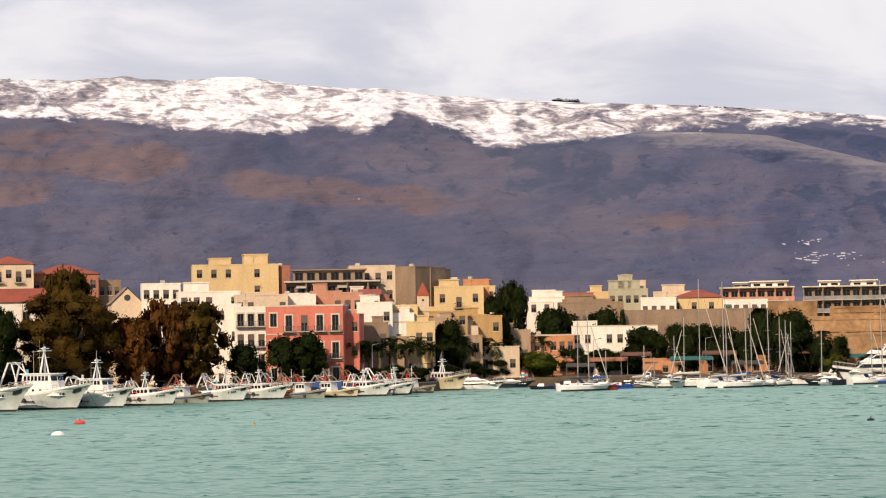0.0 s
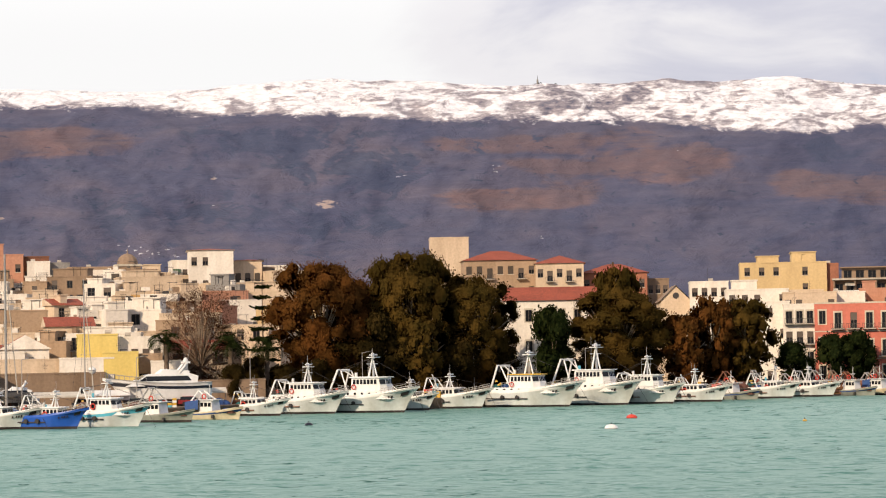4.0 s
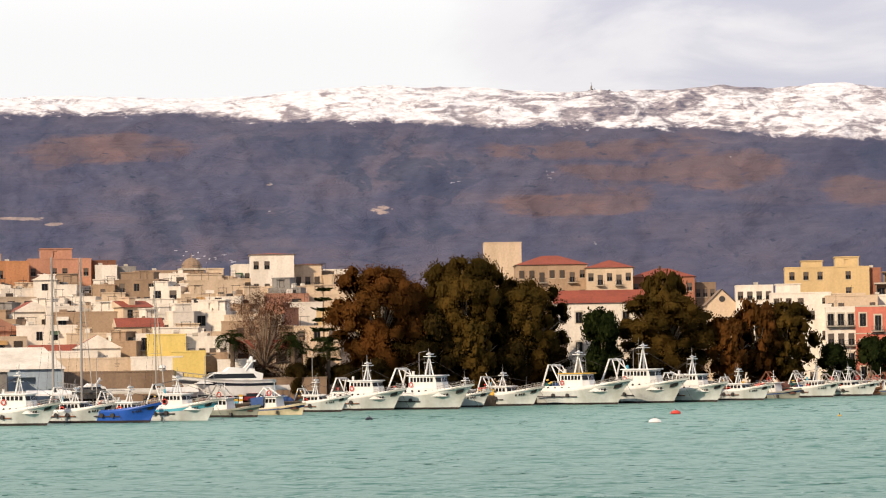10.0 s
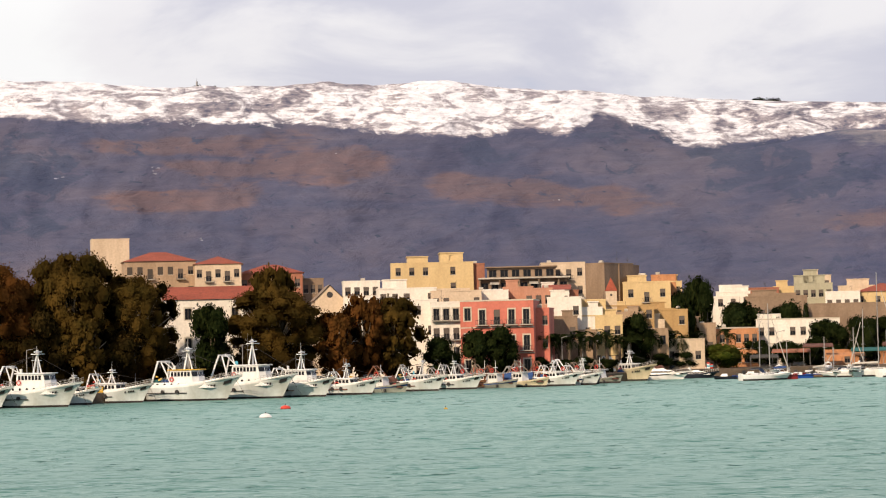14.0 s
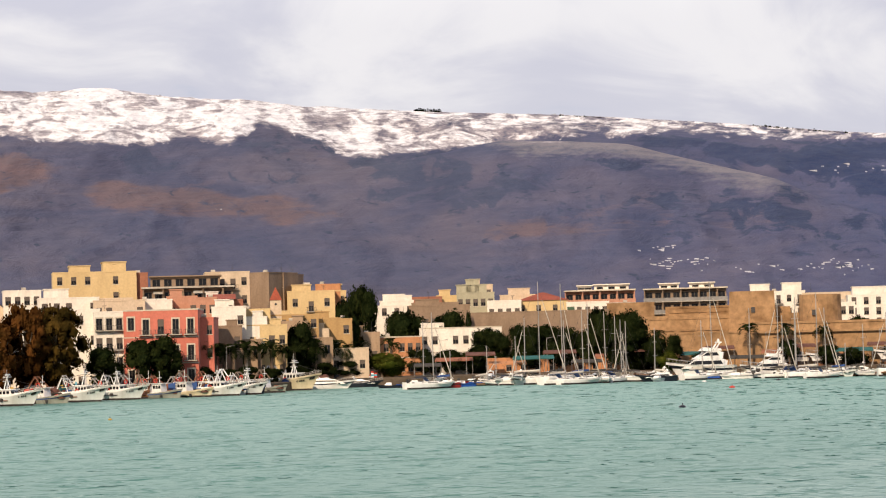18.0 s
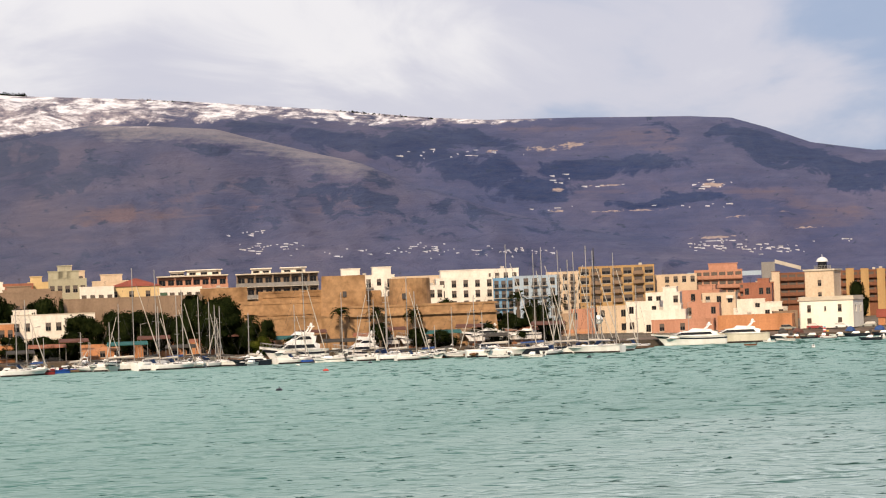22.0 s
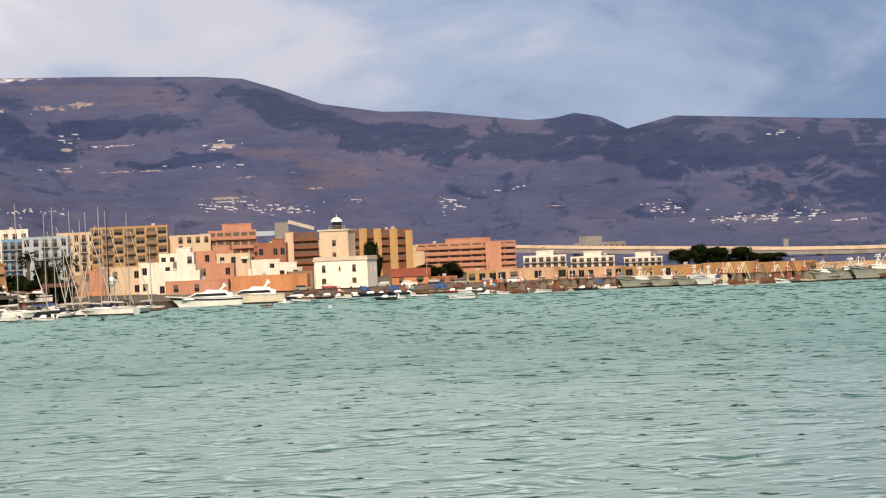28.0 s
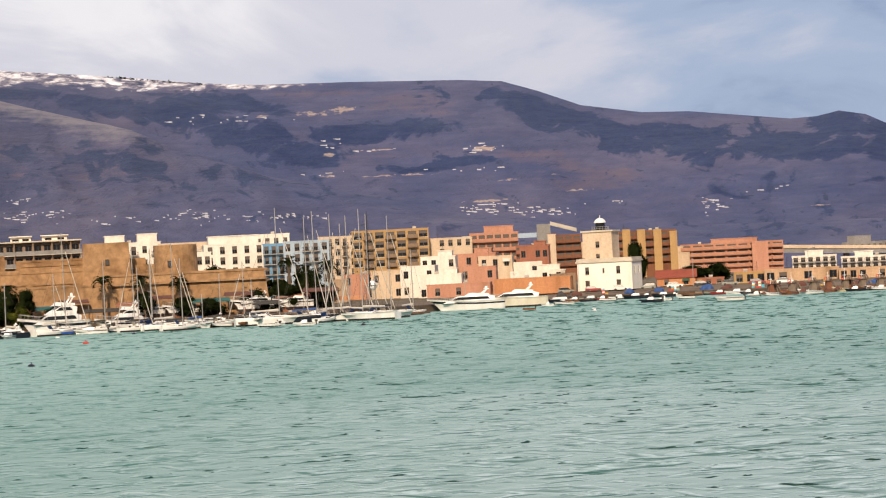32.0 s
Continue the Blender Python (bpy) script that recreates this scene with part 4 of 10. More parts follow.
    if loft:
        for f0, f1, lh in (loft if isinstance(loft[0], tuple) else (loft,)):
            q = Pile()
            x0, x1 = -w / 2 + w * f0, -w / 2 + w * f1
            pierced(q, x0, x1, h - 0.1, h + lh, [(x0 + (x1 - x0) * 0.4, x0 + (x1 - x0) * 0.4 + min(1.0, (x1 - x0) * 0.3), h + 0.5, h + min(lh - 0.4, 2.3))] if lh > 2.2 else [],
                    lambda x, y, z: (x, y + 1.2, z))
            q.face((x1, 1.2, h - 0.1), (x1, deep * 0.7, h - 0.1), (x1, deep * 0.7, h + lh), (x1, 1.2, h + lh))
            q.face((x0, deep * 0.7, h - 0.1), (x0, 1.2, h - 0.1), (x0, 1.2, h + lh), (x0, deep * 0.7, h + lh))
            q.box(x0 - 0.2, x1 + 0.2, 1.0, deep * 0.7 + 0.2, h + lh, h + lh + 0.22)
            q.put("rooftop_room", WALLS[wall], ob)
    if roof == "flat" and rng.random() < 0.65:
        q = Pile()
        ax, ay = rng.uniform(-w / 3, w / 3), deep * rng.uniform(0.3, 0.7)
        q.bar((ax, ay, h - 0.3), (ax, ay, h + rng.uniform(1.6, 3.2)), 0.03, sides=4)
        zt = h + 1.5
        for g in range(3):
            q.box(ax - 0.5 + 0.1 * g, ax + 0.5 - 0.1 * g, ay - 0.02, ay + 0.02, zt - 0.25 * g, zt - 0.25 * g + 0.04)
        q.put("aerial", M_IRON, ob)
    if wins and rng.random() < 0.2:
        cx, zb, hh = rng.choice(wins)
        q = Pile()
        q.face((cx - ww * 0.75, -0.9, zb + hh * 0.62), (cx + ww * 0.75, -0.9, zb + hh * 0.62), (cx + ww * 0.75, -0.02, zb + hh + 0.1), (cx - ww * 0.75, -0.02, zb + hh + 0.1))
        q.put("awning", rng.choice((M_AWN_A, M_AWN_B, M_AWN_C)), ob)
    if roof == "flat" and rng.random() < 0.5:
        q = Pile()
        ax, ay = rng.uniform(-w / 3, w / 3), deep * rng.uniform(0.3, 0.6)
        q.bar((ax - 0.5, ay, h + 0.55), (ax + 0.5, ay, h + 0.55), 0.42, sides=8)
        q.box(ax - 0.4, ax + 0.4, ay - 0.3, ay + 0.3, h - 0.2, h + 0.16)
        q.put("water_tank", M_SLAB, ob)
    tagged(ob, label or f"{wall} plastered {floors}-storey town house", category, group)
    return ob


def terrace_block(brg, dist, w, top, deep, wall, floors, bays, rail, label, back=(), awn=()):
    """An apartment block with continuous balconies in front of dark glazing; back: set-back roof storeys (from, to, height of the top)."""
    z0 = ground_z(dist)
    h = top - z0 + 0.3
    ob = new("apartment_block")
    ob.matrix_world = facing(brg, dist, z0 - 0.3)
    bw, fh = w / bays, 3.3
    p = Pile()
    holes = []
    for i in range(floors):
        zb = h - fh * (i + 1) + 0.15
        for k in range(bays):
            x = -w / 2 + bw * (k + 0.5)
            holes.append((x - bw * 0.36, x + bw * 0.36, zb, zb + 2.3))
    pierced(p, -w / 2, w / 2, 0, h, holes, lambda x, y, z: (x, y, z), 0.3)
    p.face((-w / 2, deep, 0), (-w / 2, 0, 0), (-w / 2, 0, h), (-w / 2, deep, h)).face((w / 2, 0, 0), (w / 2, deep, 0), (w / 2, deep, h), (w / 2, 0, h))
    p.face((w / 2, deep, 0), (-w / 2, deep, 0), (-w / 2, deep, h), (w / 2, deep, h))
    p.put("wall", WALLS[wall], ob)
    for xa, xb, za, zb in holes:
        child("window", window_mesh(xb - xa, zb - za, "plain"), ob, ((xa + xb) / 2, 0, za))
    p = Pile()
    p.box(-w / 2 - 0.4, w / 2 + 0.4, -1.9, deep, h + 0.003, h + 0.35)
    p.put("roof", M_TRIM if rail != "WHITE" else M_SLAB, ob)
    for i in range(floors):
        zb = h - fh * (i + 1)
        p = Pile()
        p.box(-w / 2 - 0.3, w / 2 + 0.3, -1.7, -0.003, zb - 0.2, zb)
        slab = p.put("balcony", M_SLAB, ob)
        p = Pile()
        if rail == "WHITE":
            p.box(-w / 2 - 0.3, w / 2 + 0.3, -1.7, -1.6, zb + 0.85, zb + 1.0)
            for k in range(bays * 6):
                x = -w / 2 + w * (k + 0.5) / (bays * 6)
                p.box(x - 0.12, x + 0.12, -1.69, -1.61, zb, zb + 0.85)
        else:
            p.box(-w / 2 - 0.3, w / 2 + 0.3, -1.7, -1.55, zb + 0.02, zb + 1.0)
        p.put("parapet", M_WHITE if rail == "WHITE" else WALLS[rail], slab)
        for k in range(0, bays + 1, 2):
            p = Pile()
            x = -w / 2 + bw * k
            p.box(x - 0.15, x + 0.15, -1.5, -0.003, zb + 0.003, zb + fh - 0.2)
            p.put("party_wall", WALLS[wall], ob)
        for k in awn:
            if i != floors - 1 - k % 2:
                continue
            p = Pile()
            x = -w / 2 + bw * (k + 0.5)
            p.face((x - bw * 0.48, -2.4, zb + 2.0), (x + bw * 0.48, -2.4, zb + 2.0), (x + bw * 0.48, -0.1, zb + 2.7), (x - bw * 0.48, -0.1, zb + 2.7))
            p.put("awning", M_SAILCOVER, ob)
    for f0, f1, zt in back:
        lh = zt - z0 + 0.3 - h
        x0, x1 = -w / 2 + w * f0, -w / 2 + w * f1
        n = max(2, int((x1 - x0) / 2.6))
        q = Pile()
        hs = []
        for k in range(n):
            x = x0 + (x1 - x0) * (k + 0.5) / n
            hs.append((x - 0.9, x + 0.9, h + 0.5, h + max(1.0, lh - 0.5)))
        pierced(q, x0, x1, h + 0.3, h + lh, hs, lambda x, y, z: (x, y + 2.2, z))
        q.face((x1, 2.2, h + 0.3), (x1, deep * 0.8, h + 0.3), (x1, deep * 0.8, h + lh), (x1, 2.2, h + lh)).face((x0, deep * 0.8, h + 0.3), (x0, 2.2, h + 0.3), (x0, 2.2, h + lh), (x0, deep * 0.8, h + lh))
        q.box(x0 - 0.4, x1 + 0.4, 1.2, deep * 0.8 + 0.3, h + lh, h + lh + 0.25)
        room = q.put("rooftop_storey", WALLS["white" if rail != "WHITE" else wall], ob)
        for xa, xb, za, zb in hs:
            child("window", window_mesh(xb - xa, zb - za, "plain"), room, ((xa + xb) / 2, 2.2, za))
    tagged(ob, label, "apartment block")
    return ob


# ------------------------------------------------------------------ the town, from west to east
house(-24.14, 580, 19.5, 34.1, 12, "white", 5, 9, 8, loft=(0.4, 0.9, 3.0), balc=(3, 6), label="white apartment block with small windows and rooftop room", show=4)
house(-22.56, 596, 8.0, 35.4, 14, "ochre", 6, 3, 6, balc=(0, 1, 2), loft=(0.0, 0.85, 2), label="ochre apartment block with stacked balconies", show=4)
house(-21.77, 600, 9.7, 35.6, 14, "yellow", 6, 1, 0, odd=0.9, label="yellow blank gable wall of an apartment block", show=4)
house(-21.04, 640, 8.9, 36.0, 12, "brown", 6, 4, 0, balc=(0, 1, 2, 3), solid=True, loft=(0.4, 0.95, 2.4), label="brown apartment block with stacked balconies", show=4)
house(-20.29, 630, 7.5, 36.2, 14, "beige", 6, 1, 6, odd=1.0, label="beige blank gable end of an apartment block", show=4)
house(-19.17, 640, 17.4, 35.3, 12, "white", 5, 7, 4, balc=(1, 3, 5), loft=(0.5, 0.95, 2.6), label="white apartment block with iron balconies", show=4)
house(-18.01, 650, 8.6, 36.6, 12, "beige", 6, 2, 0, odd=0.7, label="beige apartment block with an almost blank wall", show=4)
house(-17.43, 600, 9.1, 32.8, 12, "orange", 5, 2, 5, odd=0.6, label="salmon apartment block with a blank side", show=4)
house(-16.30, 610, 15.4, 33.7, 13, "rose", 5, 6, 2, loft=(0.2, 0.7, 2.6), balc=(1, 4), label="rose apartment block with balconies and a rooftop room", show=4)
house(-15.29, 612, 6.0, 33.2, 12, "brown", 5, 3, 2, balc=(0, 1, 2), solid=True, label="brown brick apartment block with balconies", show=4)
house(-15.24, 600, 5.3, 31.6, 12, "white", 5, 1, 0, odd=1.0, label="white blank panel wall of an apartment block", show=4)
house(-14.78, 602, 4.8, 31.3, 12, "grey", 5, 3, 0, balc=(0, 1, 2), label="dark glazed block with stacked balconies", show=4)
house(-14.02, 590, 11.3, 29.8, 12, "beige", 4, 4, 5, balc=(1, 2), label="beige palazzo with a loggia balcony", show=4)
house(-12.59, 590, 7.4, 28.3, 12, "cream", 4, 4, 5, label="cream stepped town houses under the hill", loft=(0.1, 0.6, 2), show=4)
house(-12.07, 596, 4.1, 31.3, 12, "white", 5, 2, 5, label="white narrow town house", show=4)
house(-11.39, 580, 10.2, 33.2, 12, "white", 6, 4, 2, odd=0.3, roof="rim", label="tall white house with a red tiled rim and small windows", show=4)
house(-10.57, 586, 6.6, 30.9, 12, "cream", 5, 3, 0, label="cream house with tall shuttered windows", win="shutter", roof="rim", balc=(0, 1, 2), show=4)
house(-9.84, 600, 8.7, 28.4, 12, "white", 5, 4, 0, label="white apartment house behind the pine", show=4)
house(-10.11, 600, 14.8, 29.9, 12, "white", 5, 6, 0, label="white apartment house behind the gum trees", show=4)
house(-7.06, 600, 13.7, 29.1, 12, "white", 5, 5, 0, label="white apartment house between tree crowns", show=4)
house(-6.00, 600, 9.1, 35.9, 12, "cream", 8, 2, 2, odd=0.8, label="tall cream tower block above the trees", show=4)
house(-4.86, 583, 16.8, 29.9, 13, "beige", 6, 7, 4, roof="hip", balc=(2, 5), win="shutter", label="beige palazzo with tall shuttered windows and tiled roof", show=4)
house(-3.52, 575, 10.9, 28.7, 13, "cream", 6, 5, 0, roof="hip", balc=(1, 3), label="cream house with low tiled roof and balconies", show=4)
house(-2.29, 579, 15.0, 26.4, 12, "terracotta", 5, 6, 0, roof="hip", label="reddish house with a low tiled roof", show=4)
house(-1.39, 583, 6.7, 24.8, 12, "tan", 5, 4, 0, label="brown town house with dark windows", show=4)
house(-3.70, 478, 18.3, 18.7, 12, "white", 3, 6, 2, roof="gable", win="framed", win_h=2.2, label="white house with framed windows and a red tiled roof")
house(-0.17, 552, 8.3, 23.2, 10, "white", 5, 4, 2, label="white town house with a flat parapet")
house(0.89, 535, 13.0, 21.0, 12, "white", 5, 5, 2, loft=(0.1, 0.5, 2.0), odd=0.4, label="white stepped town house with terraces")
house(2.05, 531, 11.0, 20.1, 12, "cream", 4, 5, 2, odd=0.3, label="cream stepped town house with terraces")
house(1.14, 509, 8.0, 18.0, 10, "white", 4, 3, 2, odd=0.5, label="white plain house on the waterfront")
house(1.80, 504, 6.1, 17.3, 10, "white", 4, 3, 2, win="framed", balc=(0, 1, 2), label="white waterfront house with framed windows")
house(1.50, 585, 19.7, 28.0, 14, "yellow", 7, 6, 2, loft=((0.2, 0.45, 1.6), (0.6, 0.88, 2.4)), odd=0.6, label="yellow apartment block with a stepped roof", show=4)
house(2.58, 587, 3.0, 27.6, 12, "terracotta", 6, 1, 0, odd=0.6, label="dark red side wall of an apartment block", show=4)
terrace_block(3.65, 566, 20.5, 23.4, 14, "tan", 2, 9, "WHITE", "terraced block with white railings, awnings and dark glazing", back=((0.08, 0.86, 26.1),), awn=(0, 1, 4, 5))
house(4.57, 579, 10.4, 27.1, 14, "cream", 6, 4, 2, balc=(1, 2), label="grey-brown apartment block with loggias", show=4)
# the block's shaded right side, coloured darker than its cream front
house(5.31, 578, 5.2, 26.7, 14, "tan", 6, 1, -30, odd=1.0, label="blank side of an apartment block, its shade put into brown", show=4)
house(5.72, 583, 3.6, 26.4, 14, "tan", 6, 2, -20, label="brown narrow apartment block", show=4)
house(3.98, 530, 6.1, 20.2, 10, "rose", 4, 3, 0, label="rose house with a roof terrace")
house(4.41, 538, 5.5, 20.1, 10, "white", 4, 3, 0, odd=0.4, roof="gable", label="white house with a dark red roof edge")
house(4.80, 540, 2.2, 19.8, 10, "terracotta", 4, 1, 0, label="narrow dark red house")
house(2.99, 502, 15.2, 17.4, 14, "pink", 3, 5, -6, band=True, win="framed", balc=(1, 2, 3, 4), win_h=2.6, win_w=1.3, label="coral red palazzo with white window surrounds and balconies")
house(4.02, 506, 3.5, 15.6, 10, "pink", 3, 2, -6, odd=0.4, label="pink side wing of the palazzo")
house(6.19, 595, 6.1, 24.4, 12, "white", 5, 3, 0, label="white apartment house with loggias", show=4)
house(6.82, 588, 10.5, 22.2, 12, "yellow", 5, 5, 0, loft=(0.4, 0.9, 1.6), odd=0.5, label="cream town house with a rooftop room", show=4)
house(5.19, 534, 6.7, 17.5, 12, "yellow", 4, 3, 0, odd=0.5, label="old cream house with few windows")
house(6.08, 545, 11.3, 16.2, 12, "ochre", 4, 5, 0, odd=0.3, label="old beige stone house with few windows")
house(7.03, 553, 8.2, 15.1, 12, "ochre", 3, 3, 0, odd=0.5, label="old brown stone house among gardens")
house(4.72, 524, 11.0, 10.9, 8, "beige", 2, 5, 0, odd=0.6, win="plain", label="long low beige wall house behind the palms")
house(6.20, 541, 15.0, 10.9, 4, "beige", 2, 6, 0, odd=0.6, win="plain", label="long low beige wall house behind the palms")
house(7.21, 547, 11.8, 8.4, 8, "cream", 1, 4, 0, odd=0.6, label="low cream garden house behind the palms")
# low terraces and garden walls between the palazzo and the pine
for b, d, w, z, c, n, k in ((4.58, 528, 7.4, 18.1, "white", 3, 3), (4.34, 544, 6.8, 20.2, "white", 3, 3), (1.98, 542, 7.3, 20.8, "cream", 4, 4), (2.82, 536, 8.5, 20.1, "white", 3, 4), (3.50, 540, 6.7, 20.8, "rose", 3, 3),
                            (6.51, 580, 11.3, 22.1, "yellow", 4, 3), (6.91, 588, 6.0, 23.8, "orange", 5, 2), (6.92, 560, 7.8, 15.4, "ochre", 2, 3), (7.70, 564, 7.8, 11.9, "beige", 1, 3),
                            (9.51, 600, 14.9, 18.2, "tan", 2, 9), (8.45, 630, 5.8, 21.7, "white", 4, 2), (9.21, 640, 8.1, 21.0, "terracotta", 4, 4), (9.77, 650, 7.5, 21.4, "yellow", 4, 3), (10.47, 660, 6.9, 24.3, "cream", 5, 3)):
    house(b, d, w, z, 9, c, n, k, 0, odd=0.2, loft=(0.1, 0.5, 1.6) if k % 2 else None, balc=(1,), label=f"old {c} flat-roofed house with terraces above the harbour", show=3)
for b, d, w, z, c, n, k in ((5.13, 531, 6.3, 15.8, "white", 2, 3), (5.45, 531, 8.9, 14.0, "yellow", 2, 4), (6.06, 541, 6.7, 14.7, "beige", 2, 3), (6.53, 547, 7.3, 12.9, "cream", 2, 3), (4.52, 520, 6.5, 13.9, "tan", 2, 3), (7.11, 555, 6.9, 12.2, "beige", 2, 3)):
    house(b, d, w, z, 7, c, n, k, 0, odd=0.25, balc=(1,), loft=(0.5, 0.85, 1.3), label=f"low {c} terraced house with garden walls")
# from the pine to the castle
house(8.51, 620, 8.6, 19.9, 10, "white", 4, 4, 0, loft=(0.55, 0.95, 1.4), label="white town house with terraces", show=4)
house(9.41, 610, 11.8, 19.0, 10, "tan", 3, 5, 0, label="brown flat-roofed town house")
house(10.36, 640, 9.9, 21.8, 12, "palegreen", 4, 5, 0, loft=((0.0, 0.8, 2.2), (0.25, 0.6, 3.6)), label="pale green house with an ornate roof turret", show=4)
house(11.03, 632, 8.8, 19.4, 12, "white", 3, 4, 0, label="white flat-roofed town house")
house(11.43, 650, 11.4, 21.1, 12, "cream", 4, 5, 0, loft=(0.2, 0.7, 1.8), label="cream house with awnings and terraces", show=4)
house(11.93, 640, 12.9, 19.5, 12, "yellow", 4, 6, 0, roof="hip", odd=0.4, label="yellow house with a low tiled roof", show=4)
terrace_block(13.27, 680, 19.1, 22.2, 14, "rose", 3, 8, "rose", "pale rose apartment block with continuous balconies", back=((0.18, 0.38, 23.7), (0.42, 0.92, 23.9)))
house(12.98, 640, 11.1, 18.6, 12, "white", 4, 5, 2, label="white town house behind the masts", show=4)
terrace_block(15.26, 680, 22.5, 22.1, 14, "tan", 3, 9, "grey", "grey-brown apartment block with continuous balconies", back=((0.18, 0.42, 23.7), (0.55, 0.85, 23.7)))
house(17.28, 690, 17.7, 20.7, 12, "white", 5, 6, 2, balc=(1, 3, 5), loft=((0.15, 0.45, 2.2), (0.65, 0.95, 2.4)), label="white apartment block behind the castle", show=4)
house(18.54, 690, 14.1, 20.0, 12, "cream", 5, 5, 2, balc=(1, 3), label="cream apartment block behind the castle", show=4)
house(18.98, 600, 3.8, 16.2, 10, "white", 4, 2, 0, label="narrow white house beside the castle", show=4)
house(19.69, 650, 15.8, 18.5, 12, "white", 6, 5, 3, loft=((0.08, 0.9, 2.2),), label="white apartment block with dark windows", show=4)
house(20.54, 700, 9.9, 21.4, 12, "white", 5, 4, 0, label="white apartment block in the second row", show=4)
house(20.58, 640, 5.5, 17.9, 12, "blue", 6, 3, 0, balc=(0, 1, 2), label="sky blue apartment block with balconies", show=4)
house(21.32, 636, 11.6, 18.2, 12, "paleblue", 6, 5, 0, balc=(2, 3), label="pale blue and white apartment block", show=4)
house(11.78, 593, 34.9, 16.0, 8, "tan", 1, 1, 0, odd=1.0, label="long sandstone rampart wall above the gardens", category="rampart wall")
house(5.48, 562, 11.6, 17.3, 10, "yellow", 3, 4, 0, odd=0.5, label="cream old house above garden walls")
house(9.99, 573, 19.3, 12.5, 10, "white", 2, 8, 0, odd=0.3, band=True, loft=(0.02, 0.30, 1.2), label="low cream waterfront house with a roof terrace")
house(13.98, 594, 11.4, 17.4, 8, "stone", 1, 1, 0, odd=1.0, label="sandstone wall of the castle's outwork", category="rampart wall")
house(8.52, 567, 11.1, 10.7, 8, "orange", 2, 6, 0, odd=0.1, band=True, label="low orange-red waterfront house")
house(7.80, 568, 4.2, 11.5, 8, "white", 2, 2, 0, label="low white waterfront house")
house(7.24, 564, 9.0, 10.6, 8, "beige", 1, 3, 0, odd=0.5, label="low beige garden wall house")
house(12.28, 561, 33.0, 5.1, 6, "orange", 1, 10, 0, odd=0.3, label="long low orange boat shed behind the marina")
# east of the castle
house(22.03, 720, 11.1, 20.1, 14, "cream", 6, 5, 0, balc=(1, 3), label="cream apartment block behind the masts", show=4)
house(23.25, 720, 22.1, 21.3, 14, "ochre", 7, 7, 2, balc=(1, 3, 5), solid=True, label="ochre apartment block with brown loggias", show=4)
house(24.62, 730, 12.7, 18.2, 12, "cream", 6, 5, 0, odd=0.2, label="white apartment block with dark windows", show=4)
house(25.62, 740, 14.4, 19.2, 12, "rose", 6, 6, 0, balc=range(6), solid=True, loft=(0.3, 0.9, 2), label="rose apartment block with long balconies", show=4)
house(26.50, 735, 10.2, 14.9, 12, "terracotta", 5, 5, 0, balc=range(5), solid=True, label="reddish apartment block with balconies", show=4)
house(27.23, 790, 10.5, 18.0, 12, "brown", 6, 4, 0, balc=range(4), solid=True, loft=(0, 0.25, 0.6), label="brown apartment block with stacked loggias", show=4)
house(26.94, 786, 2.5, 18.3, 12, "cream", 6, 1, 0, odd=1.0, label="cream stair shaft of the brown block", show=4)
house(29.03, 790, 20.9, 18.0, 12, "brown", 6, 8, 0, balc=range(8), solid=True, label="brown apartment block with stacked loggias", show=4)
for b, d, w, z in ((28.65, 787, 2.5, 18.6), (28.99, 787, 2.5, 18.4), (29.36, 787, 2.5, 18.2), (29.72, 787, 2.3, 17.4)):
    house(b, d, w, z, 12, "ochre", 6, 1, 0, odd=1.0, label="ochre stair shaft of the brown block")
house(31.03, 800, 32.5, 12.9, 14, "rose", 5, 9, 0, balc=range(9), solid=True, loft=((0.3, 0.75, 1.4),), label="long rose apartment block with continuous balconies", show=4)
house(31.67, 796, 5.1, 12.9, 14, "rose", 5, 1, 0, odd=1.0, label="rose stair shaft of the long block", show=4)
for b, d, w, z, c, n, k in ((23.83, 650, 9.1, 10.4, "white", 2, 3), (24.31, 665, 9.3, 12.7, "white", 3, 4), (24.33, 640, 11.2, 8.0, "white", 2, 4), (25.14, 680, 11.8, 13.0, "rose", 3, 4),
                            (25.20, 648, 9.6, 9.4, "rose", 2, 3), (25.62, 664, 9.0, 12.0, "cream", 3, 3), (26.15, 668, 12.6, 10.0, "white", 2, 3), (26.58, 655, 14.4, 7.6, "white", 2, 4), (26.52, 700, 8.1, 14.3, "terracotta", 3, 4),
                            (24.75, 632, 16.0, 5.4, "rose", 1, 3), (26.44, 636, 19.3, 5.9, "orange", 1, 2), (23.13, 655, 8.4, 9.5, "cream", 2, 3), (22.50, 660, 9.2, 9.0, "rose", 2, 3),
                            (27.16, 650, 6.3, 6.5, "tan", 1, 1), (21.89, 640, 7.5, 7.9, "beige", 2, 3)):
    house(b, d, w, z, 9, c, n, k, (b * 37) % 16 - 8, odd=0.5, win="plain", loft=(0.5, 0.9, 1.5) if k == 4 else None, label=f"low {c} flat-roofed house by the harbour")
house(29.72, 650, 9.9, 4.1, 10, "orange", 1, 2, 0, roof="gable", label="small orange house with a red tiled roof")
house(30.45, 652, 8.1, 3.5, 8, "terracotta", 1, 3, 0, label="low red shed beside the tiled house")
